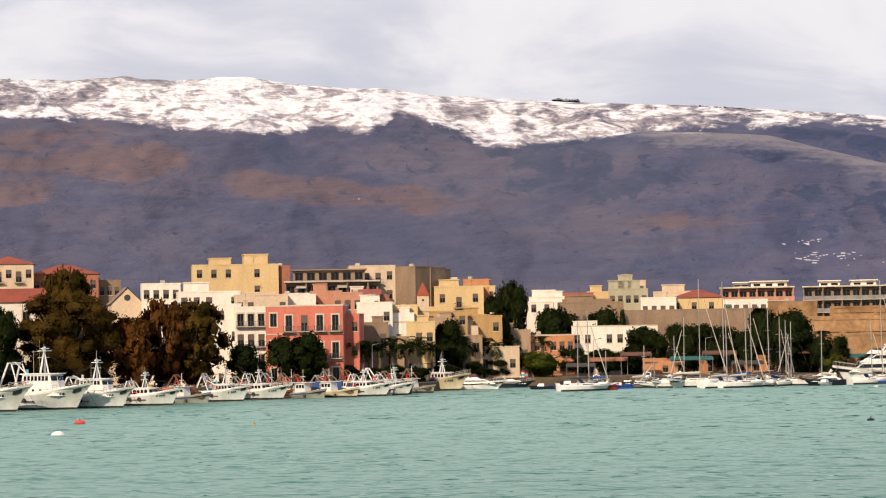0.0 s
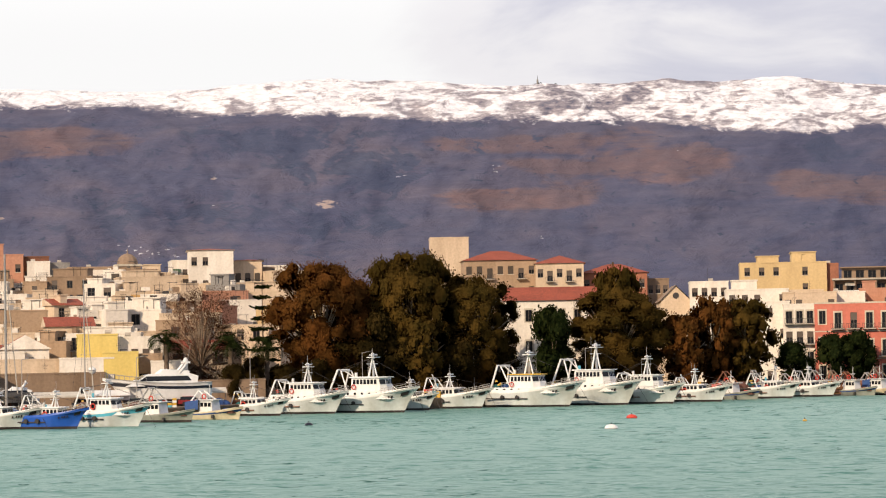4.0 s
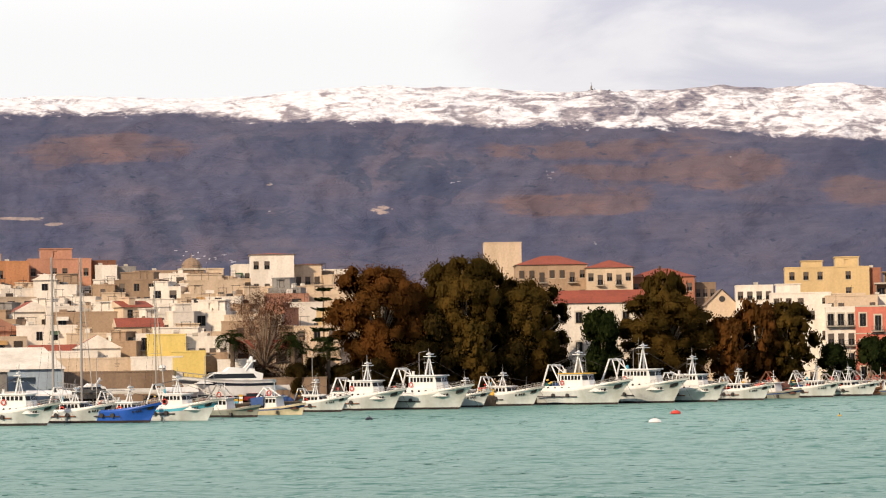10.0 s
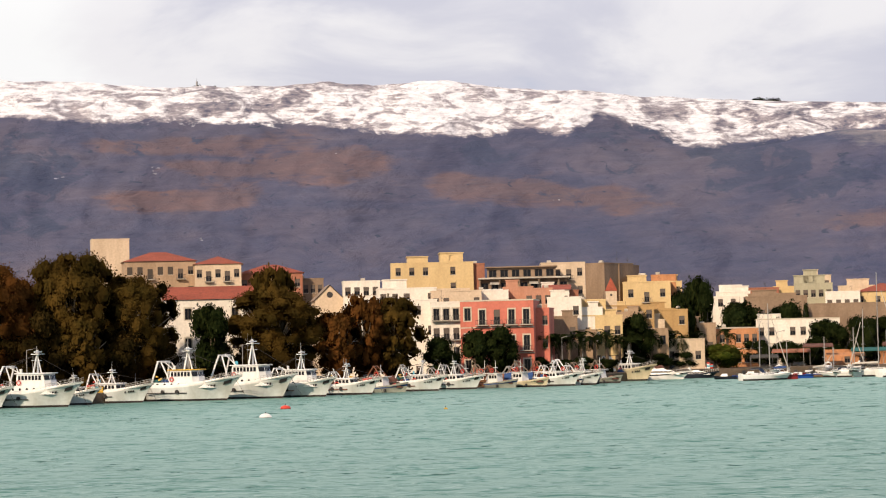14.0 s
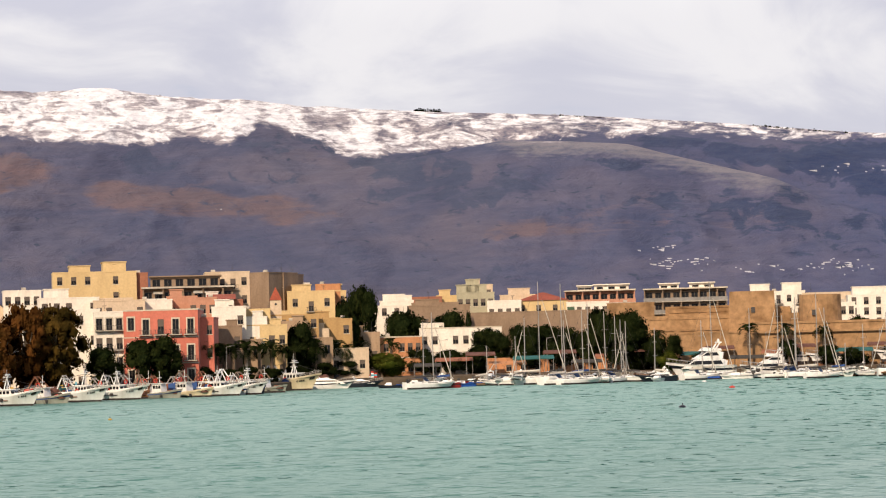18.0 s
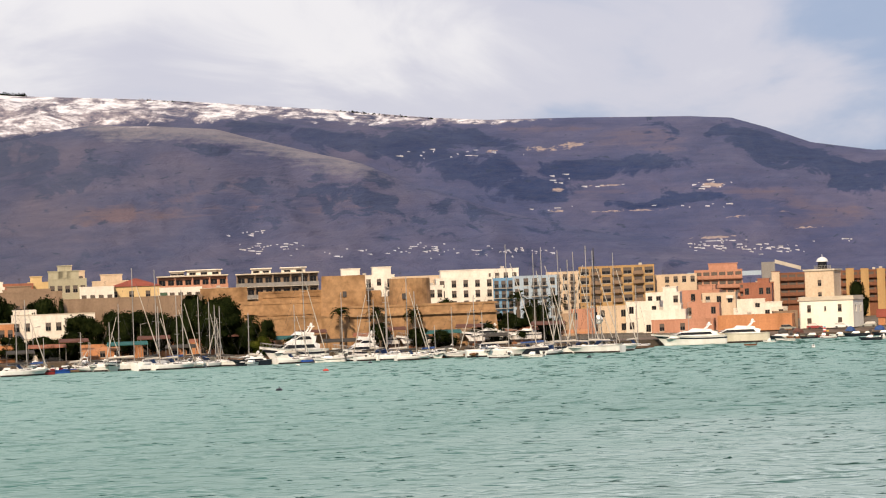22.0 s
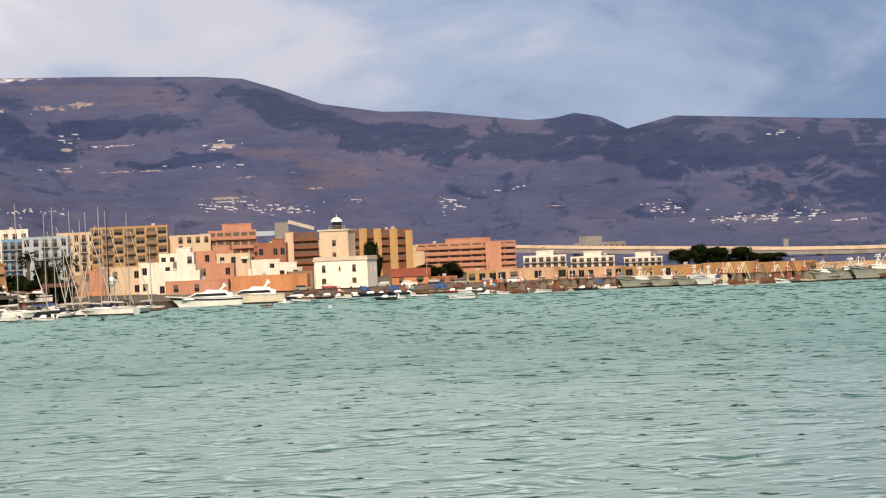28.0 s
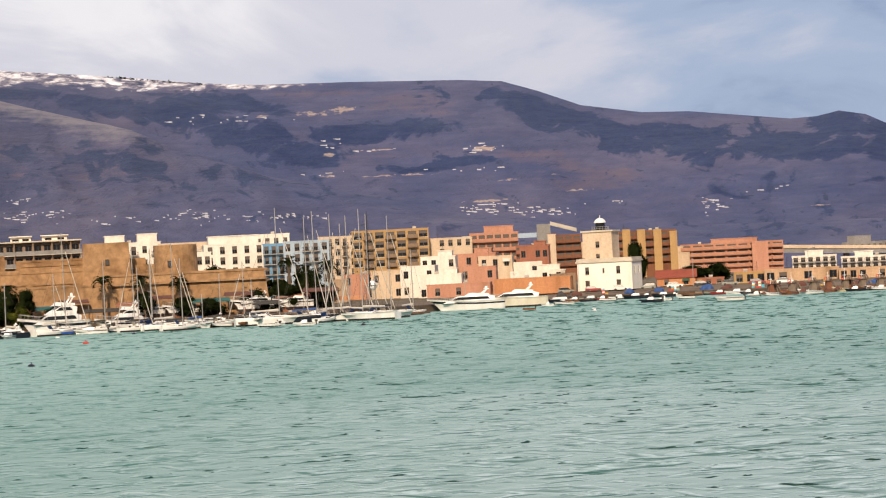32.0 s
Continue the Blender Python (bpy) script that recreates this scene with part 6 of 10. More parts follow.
# ------------------------------------------------------------------ the lighthouse
def lighthouse():
    b, d, w, z = 28.10, 640, 14.3, 9.1
    z0 = ground_z(d)
    ob = new("lighthouse")
    ob.matrix_world = facing(b, d, z0 - 0.3, -14)
    h = z - z0 + 0.3
    deep = 11.0
    p = Pile()
    front = [(-w * 0.32, h * 0.58, 1.9, 1.0), (w * 0.25, h * 0.58, 1.9, 1.0), (-w * 0.32, 0.1, 2.5, 1.1), (w * 0.25, 0.1, 2.5, 1.1), (-w * 0.02, h * 0.62, 1.2, 0.5)]
    pierced(p, -w / 2, w / 2, 0, h, [(x - k / 2, x + k / 2, zz, zz + hh) for x, zz, hh, k in front], lambda x, y, q: (x, y, q))
    sidew = [(deep * 0.28, h * 0.55, 1.9, 1.0), (deep * 0.72, h * 0.55, 1.9, 1.0)]
    pierced(p, 0, deep, 0, h, [(x - k / 2, x + k / 2, zz, zz + hh) for x, zz, hh, k in sidew], lambda x, y, q: (w / 2 - y, x, q))
    p.face((-w / 2, deep, 0), (-w / 2, 0, 0), (-w / 2, 0, h), (-w / 2, deep, h)).face((w / 2, deep, 0), (-w / 2, deep, 0), (-w / 2, deep, h), (w / 2, deep, h))
    p.put("wall", M_LIME, ob)
    for x, zz, hh, k in front:
        child("window" if zz > 1 else "door", window_mesh(k, hh, "shutter" if zz < 1 else "half"), ob, (x, 0, zz))
    for x, zz, hh, k in sidew:
        child("window", window_mesh(k, hh, "half"), ob, (w / 2, x, zz), 90)
    p = Pile()
    p.box(-w / 2 - 0.35, w / 2 + 0.35, -0.35, deep + 0.35, h, h + 0.4)
    p.box(-w / 2 - 0.1, w / 2 + 0.1, -0.1, deep + 0.1, h + 0.403, h + 1.1)
    p.put("cornice", M_TRIM, ob)
    # tower
    tw = 7.71
    tx = -2.08
    tz = 16.9 - z0 + 0.3
    p = Pile()
    pierced(p, tx - tw / 2, tx + tw / 2, h, tz, [(tx - 0.5, tx + 0.5, h + 3.8, h + 5.4), (tx - 0.5, tx + 0.5, h + 0.9, h + 2.2)], lambda x, y, q: (x, y + 2.2, q))
    p.face((tx + tw / 2, 2.2, h), (tx + tw / 2, 2.2 + tw, h), (tx + tw / 2, 2.2 + tw, tz), (tx + tw / 2, 2.2, tz))
    p.face((tx - tw / 2, 2.2 + tw, h), (tx - tw / 2, 2.2, h), (tx - tw / 2, 2.2, tz), (tx - tw / 2, 2.2 + tw, tz))
    tower = p.put("tower", WALLS["cream"], ob)
    for zz, hh in ((h + 3.8, 1.6), (h + 0.9, 1.3)):
        child("window", window_mesh(1.0, hh, "half"), tower, (tx, 2.2, zz))
    p = Pile()
    p.box(tx - tw / 2 - 0.4, tx + tw / 2 + 0.4, 1.8, 2.6 + tw, tz, tz + 0.45)
    p.put("gallery", M_TRIM, ob)
    cy = 2.2 + tw / 2
    p = Pile()
    for i in range(18):
        g, f = 6.2832 * i / 18, 6.2832 * (i + 1) / 18
        for zz in (0.9, 1.4):
            p.bar((tx + math.cos(g) * 2.2, cy + math.sin(g) * 2.2, tz + zz), (tx + math.cos(f) * 2.2, cy + math.sin(f) * 2.2, tz + zz), 0.04, sides=4)
        p.bar((tx + math.cos(g) * 2.2, cy + math.sin(g) * 2.2, tz + 0.45), (tx + math.cos(g) * 2.2, cy + math.sin(g) * 2.2, tz + 1.4), 0.04, sides=4)
    p.put("gallery_rail", M_ALU, ob)
    p = Pile()
    p.bar((tx, cy, tz + 0.45), (tx, cy, tz + 2.4), 1.25, 1.2, 14)
    p.put("lantern_room", M_DARKWIN, ob)
    p = Pile()
    p.dome(tx, cy, tz + 2.4, 1.55, 1.25, 5, 14)
    p.bar((tx, cy, tz + 3.6), (tx, cy, tz + 4.4), 0.12, 0.06)
    p.put("lantern_dome", M_WHITE, ob, smooth=False)
    tagged(ob, "cream lighthouse with a white lantern dome on a keepers' house", "lighthouse")


lighthouse()


# ------------------------------------------------------------------ viaduct beyond the mole
def viaduct():
    ob = new("viaduct")
    ob.matrix_world = Matrix.Identity(4)
    stops = ((31.2, 12.3), (32.16, 11.6), (34.13, 10.1), (35.95, 8.9), (37.11, 8.1), (38.42, 7.2), (39.89, 6.6), (43.0, 6.0), (46.0, 6.0))
    a = stops[0][0]
    while a < stops[-1][0]:
        z = float(np.interp(a, [s[0] for s in stops], [s[1] for s in stops]))
        p0, p1 = spot(a, 820), spot(a + 0.8, 820)
        dirn = (p1 - p0).normalized()
        away = Vector((math.sin(radians(a)), math.cos(radians(a)), 0)) * 8
        z1 = float(np.interp(a + 0.8, [s[0] for s in stops], [s[1] for s in stops]))
        p = Pile()
        q = [p0, p1, p1 + away, p0 + away]
        for lo, hi, k in ((-1.1, 0.0, 0), (-2.6, -1.1, 1)):
            zz = [z, z1, z1, z]
            bot = [(v.x, v.y, s + lo) for v, s in zip(q, zz)]
            top = [(v.x, v.y, s + hi) for v, s in zip(q, zz)]
            if k:
                bot, top = [Vector(v) + away * 0.05 for v in bot], [Vector(v) + away * 0.05 for v in top]
            p.face(*top, mat=k).face(*bot[::-1], mat=k)
            for m in range(4):
                n = (m + 1) % 4
                p.face(bot[m], bot[n], top[n], top[m], mat=k)
        p.put("deck_span", [WALLS["cream"], WALLS["grey"]], ob)
        c = p0 + away * 0.5
        p = Pile()
        p.box(c.x - 0.8, c.x + 0.8, c.y - 0.8, c.y + 0.8, 0.5, z - 2.6)
        p.put("pier", M_SLAB, ob)
        a += 0.8
    tagged(ob, "long pale concrete viaduct on piers beyond the mole", "viaduct")


viaduct()


def silo(b, d, w, z, beam=True):
    ob = new("conveyor_tower")
    z0 = ground_z(d)
    ob.matrix_world = facing(b, d, z0 - 0.3)
    h = z - z0
    p = Pile()
    p.box(-w / 2, w / 2, 0, w, 0, h)
    p.put("tower", WALLS["grey"], ob)
    if beam:
        p = Pile()
        p.face((w / 2, 0, h - 0.5), (w / 2 + 9, 0, h - 3.2), (w / 2 + 9, 0, h - 1.9), (w / 2, 0, h + 0.8))
        p.face((w / 2, 0, h + 0.8), (w / 2 + 9, 0, h - 1.9), (w / 2 + 9, 3, h - 1.9), (w / 2, 3, h + 0.8))
        p.face((w / 2, 0, h - 0.5), (w / 2, 3, h - 0.5), (w / 2 + 9, 3, h - 3.2), (w / 2 + 9, 0, h - 3.2))
        p.put("sloping_gallery", M_SLAB, ob)
        p = Pile()
        p.box(-w / 2 - 26, -w / 2 - 0.1, 0.5, 3, h - 4.4, h - 2.8)
        p.put("level_gallery", WALLS["paleblue"], ob)
    tagged(ob, "grey conveyor tower with galleries above the roofs", "industrial tower")


silo(26.77, 860, 4.7, 23.3)
silo(38.44, 1005, 2.0, 10.1, False)


# ------------------------------------------------------------------ trees
def leaf_material(name, a, b, c):
    m = bpy.data.materials.new(name)
    m.use_nodes = True
    t = m.node_tree
    s = t.nodes["Principled BSDF"]
    s.inputs["Roughness"].default_value = 1.0
    s.inputs["Specular IOR Level"].default_value = 0.0
    geo = t.nodes.new("ShaderNodeNewGeometry")
    co = t.nodes.new("ShaderNodeTexCoord").outputs["Object"]
    col = ramp(t, geo.outputs["Random Per Island"], [(0.0, a), (0.5, b), (1.0, c)])
    patch = ramp(t, noise_tex(t, co, 3.2, 3.0), [(0.35, (0.62, 0.66, 0.62)), (0.65, (1.2, 1.08, 0.95))])
    link(t, mix(t, 1.0, col, patch, "MULTIPLY"), s.inputs["Base Color"])
    # leaves take the light like the clump that they hang in
    off = t.nodes.new("ShaderNodeVectorMath")
    off.operation = "SUBTRACT"
    off.inputs[1].default_value = (0, 0, 0.42)
    link(t, co, off.inputs[0])
    lump = t.nodes.new("ShaderNodeTexNoise")
    lump.inputs["Scale"].default_value, lump.inputs["Detail"].default_value = 5.0, 1.0
    link(t, co, lump.inputs["Vector"])
    jit = t.nodes.new("ShaderNodeVectorMath")
    jit.operation = "MULTIPLY_ADD"
    jit.inputs[1].default_value, jit.inputs[2].default_value = (1.0, 1.0, 1.0), (-0.5, -0.5, -0.5)
    link(t, lump.outputs["Color"], jit.inputs[0])
    both = t.nodes.new("ShaderNodeVectorMath")
    link(t, off.outputs[0], both.inputs[0])
    link(t, jit.outputs[0], both.inputs[1])
    turn = t.nodes.new("ShaderNodeVectorTransform")
    turn.vector_type, turn.convert_from, turn.convert_to = "NORMAL", "OBJECT", "WORLD"
    link(t, both.outputs[0], turn.inputs[0])
    link(t, turn.outputs[0], s.inputs["Normal"])
    through_light = t.nodes.new("ShaderNodeBsdfTranslucent")
    link(t, s.inputs["Base Color"].links[0].from_socket, through_light.inputs["Color"])
    both_ways = t.nodes.new("ShaderNodeMixShader")
    both_ways.inputs[0].default_value = 0.25
    link(t, s.outputs[0], both_ways.inputs[1])
    link(t, through_light.outputs[0], both_ways.inputs[2])
    link(t, both_ways.outputs[0], t.nodes["Material Output"].inputs["Surface"])
    return m


L_GUM = leaf_material("gum_leaves", (0.066, 0.044, 0.012), (0.080, 0.052, 0.014), (0.094, 0.060, 0.016))
L_RUST = leaf_material("rusty_gum_leaves", (0.098, 0.044, 0.013), (0.115, 0.050, 0.015), (0.132, 0.058, 0.017))
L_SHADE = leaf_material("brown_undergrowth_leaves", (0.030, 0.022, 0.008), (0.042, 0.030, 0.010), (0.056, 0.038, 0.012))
L_DARK = leaf_material("dark_evergreen_leaves", (0.012, 0.020, 0.008), (0.020, 0.030, 0.010), (0.035, 0.045, 0.014))
L_BUSH = leaf_material("bright_shrub_leaves", (0.055, 0.075, 0.012), (0.085, 0.105, 0.018), (0.13, 0.14, 0.03))
L_BARE = leaf_material("winter_twigs", (0.085, 0.038, 0.022), (0.105, 0.046, 0.026), (0.125, 0.056, 0.032))
M_BARK = stuff("pale_bark", (0.22, 0.16, 0.11), 0.9, grain=0.15, stain=0.2, bump=0.05)
M_PALMBARK = stuff("palm_bark", (0.13, 0.09, 0.06), 0.95, grain=0.2, scale=4, stain=0.2, bump=0.08)


def leaf_cloud(p, rng, lumps, count, size, heart=False):
    """Leaf blades strewn over the shells of lumps (centre, radii)."""
    total = sum(l[1] * l[2] for l in lumps)
    if heart:
        for c, rx, rz in lumps:
            p.dome(c[0], c[1], c[2], rx * 0.70, rz * 0.70, 2, 7)
            p.dome(c[0], c[1], c[2], rx * 0.70, -rz * 0.70, 2, 7)
    for (c, rx, rz) in lumps:
        for _ in range(max(4, int(count * rx * rz / total))):
            u = Vector((rng.gauss(0, 1), rng.gauss(0, 1), rng.gauss(0, 1))).normalized()
            k = rng.uniform(0.62, 1.10 if heart else 1.25)
            o = Vector(c) + Vector((u.x * rx * k, u.y * rx * k, u.z * rz * k))
            d = Vector((rng.gauss(0, 1), rng.gauss(0, 1), rng.gauss(0, 0.8) - 0.3)).normalized()
            s = d.cross(u).normalized() if d.cross(u).length > 0.05 else Vector((1, 0, 0))
            L, W = size * rng.uniform(0.6, 1.3), size * rng.uniform(0.35, 0.6)
            mid = o + d * L * 0.5 + u * L * 0.12
            p.face(o, mid - s * W, o + d * L, mid + s * W)


def broad_tree_mesh(seed, shape, leaves, size):
    """Crown and trunk of a tree 1 high and 1 wide; shape picks the envelope."""
    def make():
        rng = random.Random(seed)
        crown, wood = Pile(), Pile()
        lumps = []
        n = {"gum": 150, "ball": 26, "wide": 22, "bush": 20}[shape]
        for i in range(n):
            g = rng.uniform(0, 6.28)
            if shape == "gum":
                h = rng.uniform(0.10, 0.90)
                r = (0.46 * math.sin(math.pi * min(1, (h - 0.06) / 0.98)) ** 0.6) * rng.uniform(0.3, 0.95)
                lumps.append(((math.cos(g) * r, math.sin(g) * r, h), rng.uniform(0.055, 0.135), rng.uniform(0.045, 0.10)))
            elif shape == "ball":
                h = rng.uniform(0.25, 0.85)
                r = 0.34 * math.sin(math.pi * h) ** 0.5 * rng.uniform(0.2, 1)
                lumps.append(((math.cos(g) * r, math.sin(g) * r, h), rng.uniform(0.13, 0.2), rng.uniform(0.11, 0.17)))
            elif shape == "wide":
                h = rng.uniform(0.45, 0.88)
                r = 0.40 * rng.uniform(0.1, 1)
                lumps.append(((math.cos(g) * r, math.sin(g) * r, h), rng.uniform(0.1, 0.17), rng.uniform(0.08, 0.13)))
            else:
                h = rng.uniform(0.15, 0.75)
                r = 0.36 * rng.uniform(0.1, 1) * (1.1 - h * 0.6)
                lumps.append(((math.cos(g) * r, math.sin(g) * r, h), rng.uniform(0.12, 0.2), rng.uniform(0.14, 0.24)))
        leaf_cloud(crown, rng, lumps, leaves, size, leaves > 5000 and size > 0.012)
        fork = 0.30 if shape != "bush" else 0.08
        wood.bar((0, 0, -0.03), (0.01, 0, fork), 0.026, 0.018, 7)
        for c, rx, rz in lumps[::2]:
            k = (c[0] * 0.4, c[1] * 0.4, fork + (c[2] - fork) * 0.5)
            wood.bar((0.01, 0, fork * 0.9), k, 0.013, 0.009, 5)
            wood.bar(k, c, 0.009, 0.004, 4)
        return crown.mesh("crown", [L_GUM]), wood.mesh("trunk", [M_BARK])
    return shared(("tree", seed, shape, leaves, size), make)


def with_material(me, m):
    key = ("mat", me.name, m.name)
    if key not in MESHES:
        c = me.copy()
        c.materials.clear()
        c.materials.append(m)
        MESHES[key] = c
    return MESHES[key]


def tree(brg, dist, wide, top, shape="gum", leaf=None, seed=1, base=None, leaves=6000, size=0.042, label="", category="tree"):
    z0 = ground_z(dist) if base is None else base
    h = top - z0
    ob = new("tree" if category == "tree" else category)
    ob.matrix_world = facing(brg, dist, z0, seed * 67) @ Matrix.Diagonal((wide * 1.2, wide * 1.2, h * 1.02, 1))
    crown, wood = broad_tree_mesh(seed % 4, shape, leaves, size)
    child("crown", with_material(crown, leaf or L_GUM), ob)
    child("trunk", wood, ob)
    tagged(ob, label or "tall dark gum tree with ragged crown behind the quay", category)
    return ob


def frond_mesh():
    def make():
        p = Pile()
        n = 9
        pts = [Vector((t * 2.9 * math.cos(0.2 + t * 0.5), 0, 1.15 * math.sin(t * 2.2) - 1.1 * t * t)) for t in np.linspace(0, 1, n)]
        for i in range(n - 1):
            a, b = pts[i], pts[i + 1]
            p.bar(a, b, 0.035 * (1 - i / n), 0.03 * (1 - (i + 1) / n), 4)
            L = 0.75 * math.sin(math.pi * (0.12 + 0.85 * i / n)) + 0.1
            for s in (-1, 1):
                for k in (0.0, 0.5):
                    o = a.lerp(b, k)
                    tip = o + (b - a).normalized() * L * 0.6 + Vector((0, s * L, -0.28 * L))
                    q = a.lerp(b, min(1.0, k + 0.42))
                    p.face(o, tip, q)
        return p.mesh("frond", [L_DARK])
    return shared("frond", make)


def palm(brg, dist, top, size=1.0, seed=0, label="date palm with drooping fronds on the quay"):
    z0 = ground_z(dist)
    h = max(1.5, top - z0 - 1.0 * size)
    ob = new("palm")
    ob.matrix_world = facing(brg, dist, z0, seed * 40)
    p = Pile()
    for i in range(7):
        r = 0.30 * size
        p.bar((0, 0, h * i / 7), (0, 0, h * (i + 1) / 7), r * 1.1, r * 0.86, 8)
    p.put("trunk", M_PALMBARK, ob)
    rng = random.Random(seed)
    for i in range(18):
        f = child("frond", frond_mesh(), ob)
        f.matrix_basis = pose(0, 0, h + 0.1, 0, rng.uniform(-50, 40), i * 47 + rng.uniform(-12, 12)) @ Matrix.Diagonal((size, size, size, 1))
    tagged(ob, label, "palm tree", "palms along the quay")
    return ob


def tiered_pine(brg, dist, top, wide):
    z0 = ground_z(dist)
    h = top - z0
    ob = new("norfolk_pine")
    ob.matrix_world = facing(brg, dist, z0)
    Pile().bar((0, 0, 0), (0, 0, h), 0.28, 0.05, 8).put("trunk", M_BARK, ob)
    rng = random.Random(9)
    for k in range(9):
        z = h * (0.22 + 0.085 * k)
        r = wide / 2 * (1.05 - k * 0.095)
        p = Pile()
        for i in range(7):
            g = i * 0.9 + k
            tip = Vector((math.cos(g) * r, math.sin(g) * r, z + 0.12 * r))
            p.bar((0, 0, z), tip, 0.06, 0.02, 4)
            for j in range(16):
                o = Vector((0, 0, z)).lerp(tip, rng.uniform(0.2, 1.0))
                q = Vector((rng.gauss(0, 0.5), rng.gauss(0, 0.5), rng.uniform(-0.2, 0.35)))
                p.face(o, o + q + Vector((0, 0, 0.16)), o + q * 1.4, o + q - Vector((0, 0, 0.16)))
        p.put("branch_tier", L_DARK, ob)
    tagged(ob, "dark norfolk pine with flat tiers of branches", "tree")


tree(-8.92, 442, 16.4, 26.6, "gum", L_RUST, 1, leaves=34000, size=0.017, label="large rust-brown gum tree with rounded crown behind the boats")
tree(-6.93, 449, 15.2, 28.2, "gum", L_GUM, 2, leaves=34000, size=0.017, label="tall olive-brown gum tree behind the boats")
tree(-5.48, 454, 15.2, 24.2, "gum", L_GUM, 3, leaves=34000, size=0.017)
tree(-7.94, 456, 13.6, 23.6, "gum", L_RUST, 0, leaves=34000, size=0.017)
tree(-7.73, 440, 8.5, 17.5, "ball", L_SHADE, 1, label="low black-green evergreen tree with a dense round crown")
tree(-6.71, 443, 10.1, 16.9, "gum", L_GUM, 3)
tree(-3.70, 458, 8.5, 17.7, "ball", L_DARK, 2, label="dense dark green round tree beside the quay")
tree(-2.20, 467, 17.3, 20.9, "gum", L_GUM, 1, leaves=34000, size=0.017, label="broad olive-brown gum tree")
tree(-2.26, 471, 8.8, 25.6, "gum", L_GUM, 2, label="slim tall gum tree with an open top")
tree(-0.77, 470, 8.8, 16.3, "gum", L_RUST, 3)
tree(-0.13, 477, 9.4, 19.2, "gum", L_RUST, 0, label="brown gum tree with thin foliage")
tree(0.54, 481, 10.3, 19.2, "gum", L_GUM, 2, label="dark brown gum tree with thin foliage")
tree(1.69, 487, 8.2, 10.4, "ball", L_DARK, 3, label="low dark green holm oak behind the boats")
tree(2.44, 493, 6.9, 12.1, "ball", L_DARK, 0, label="dense dark green holm oak in front of the coral palazzo")
tree(3.02, 495, 7.8, 12.7, "ball", L_DARK, 1, label="dense dark green holm oak in front of the coral palazzo")
# dark undergrowth behind the boats
for i, (b, d, w, z) in enumerate((
        (-9.84, 434, 6.8, 8.1),
        (-9.04, 436, 6.4, 9.2),
        (-8.07, 439, 9.3, 12.7),
        (-7.01, 443, 9.0, 13.0),
        (-5.92, 449, 10.1, 13.4),
        (-4.93, 457, 7.6, 11.2),
        (-10.86, 425, 4.7, 8.4),
        (-10.41, 431, 3.8, 9.7),
        (-3.52, 462, 6.7, 10.8),
        (-2.66, 464, 9.3, 10.7),
        (-1.71, 468, 8.3, 9.3),
        (-0.83, 473, 6.3, 6.2),
        (3.96, 504, 4.8, 5.9), (4.49, 507, 5.4, 5.2), (4.99, 512, 5.2, 5.6), (5.50, 518, 5.6, 5.0), (6.07, 531, 6.7, 5.4), (6.73, 541, 6.8, 5.8), (7.34, 548, 6.6, 6.1),
        (9.30, 560, 6.0, 6.6),
        (9.83, 558, 7.1, 6.1),
        (11.45, 562, 7.0, 13.4),
        (11.57, 560, 7.1, 11.8),
        (12.27, 561, 9.1, 12.3),
        (13.02, 561, 7.2, 11.7),
        (13.81, 550, 10.4, 15.3),
        (14.51, 547, 6.3, 9.4),
        (14.94, 547, 4.4, 9.9),
        (17.63, 547, 4.4, 8.2),
        (18.51, 548, 5.0, 6.7),
        (20.85, 551, 7.5, 8.2),
        (21.63, 552, 7.4, 7.4))):
    tree(b, d, w, z, "ball", L_SHADE if b < 0 else L_DARK, i, leaves=9000, size=0.034, label="dense dark evergreen with a rounded crown behind the boats")
for b, d, w, z, i in ((6.23, 539, 7.0, 15.3, 1), (7.41, 558, 5.9, 16.8, 2), (8.70, 580, 12.0, 17.0, 3), (9.73, 578, 10.0, 17.4, 1), (19.25, 562, 5.2, 13.1, 2)):
    tree(b, d, w, z, "ball", L_DARK, i, label="dark round evergreen above the garden walls")
tree(-11.60, 434, 12.8, 22.1, "gum", L_BARE, 2, leaves=30000, size=0.0085, label="bare winter tree with reddish twigs")
tiered_pine(-10.22, 453, 23.6, 5.4)
tree(7.76, 581, 8.5, 23.6, "ball", L_DARK, 2, label="big round dark stone pine above the houses")
tree(7.26, 582, 8.0, 20.9, "ball", L_DARK, 0, label="round dark stone pine above the houses")
tree(6.24, 551, 6.1, 15.7, "ball", L_DARK, 3, label="round dark evergreen among low walls")
tree(7.38, 562, 5.4, 16.8, "gum", L_GUM, 1)
tree(8.81, 585, 12.8, 17.8, "bush", L_DARK, 2, label="dark evergreen hedge on the rampart", category="hedge")
tree(9.70, 584, 8.1, 17.4, "bush", L_DARK, 1, label="dark evergreen hedge on the rampart", category="hedge")
tree(8.12, 551, 12.3, 7.9, "bush", L_BUSH, 0, label="bright green rounded shrub by the quay", category="shrub")
tree(10.20, 590, 2.4, 17.6, "bush", L_DARK, 3, label="slim dark cypress beside the rampart", category="tree")
tree(11.62, 568, 7.0, 12.9, "ball", L_DARK, 1, label="dark evergreen tree behind the marina")
tree(12.03, 565, 8.5, 12.9, "ball", L_DARK, 2, label="dark evergreen tree behind the marina")
tree(13.29, 563, 6.1, 16.8, "gum", L_DARK, 3, label="dark ragged pine behind the masts")
tree(13.91, 552, 8.5, 15.9, "ball", L_DARK, 0, label="dark round pine behind the masts")
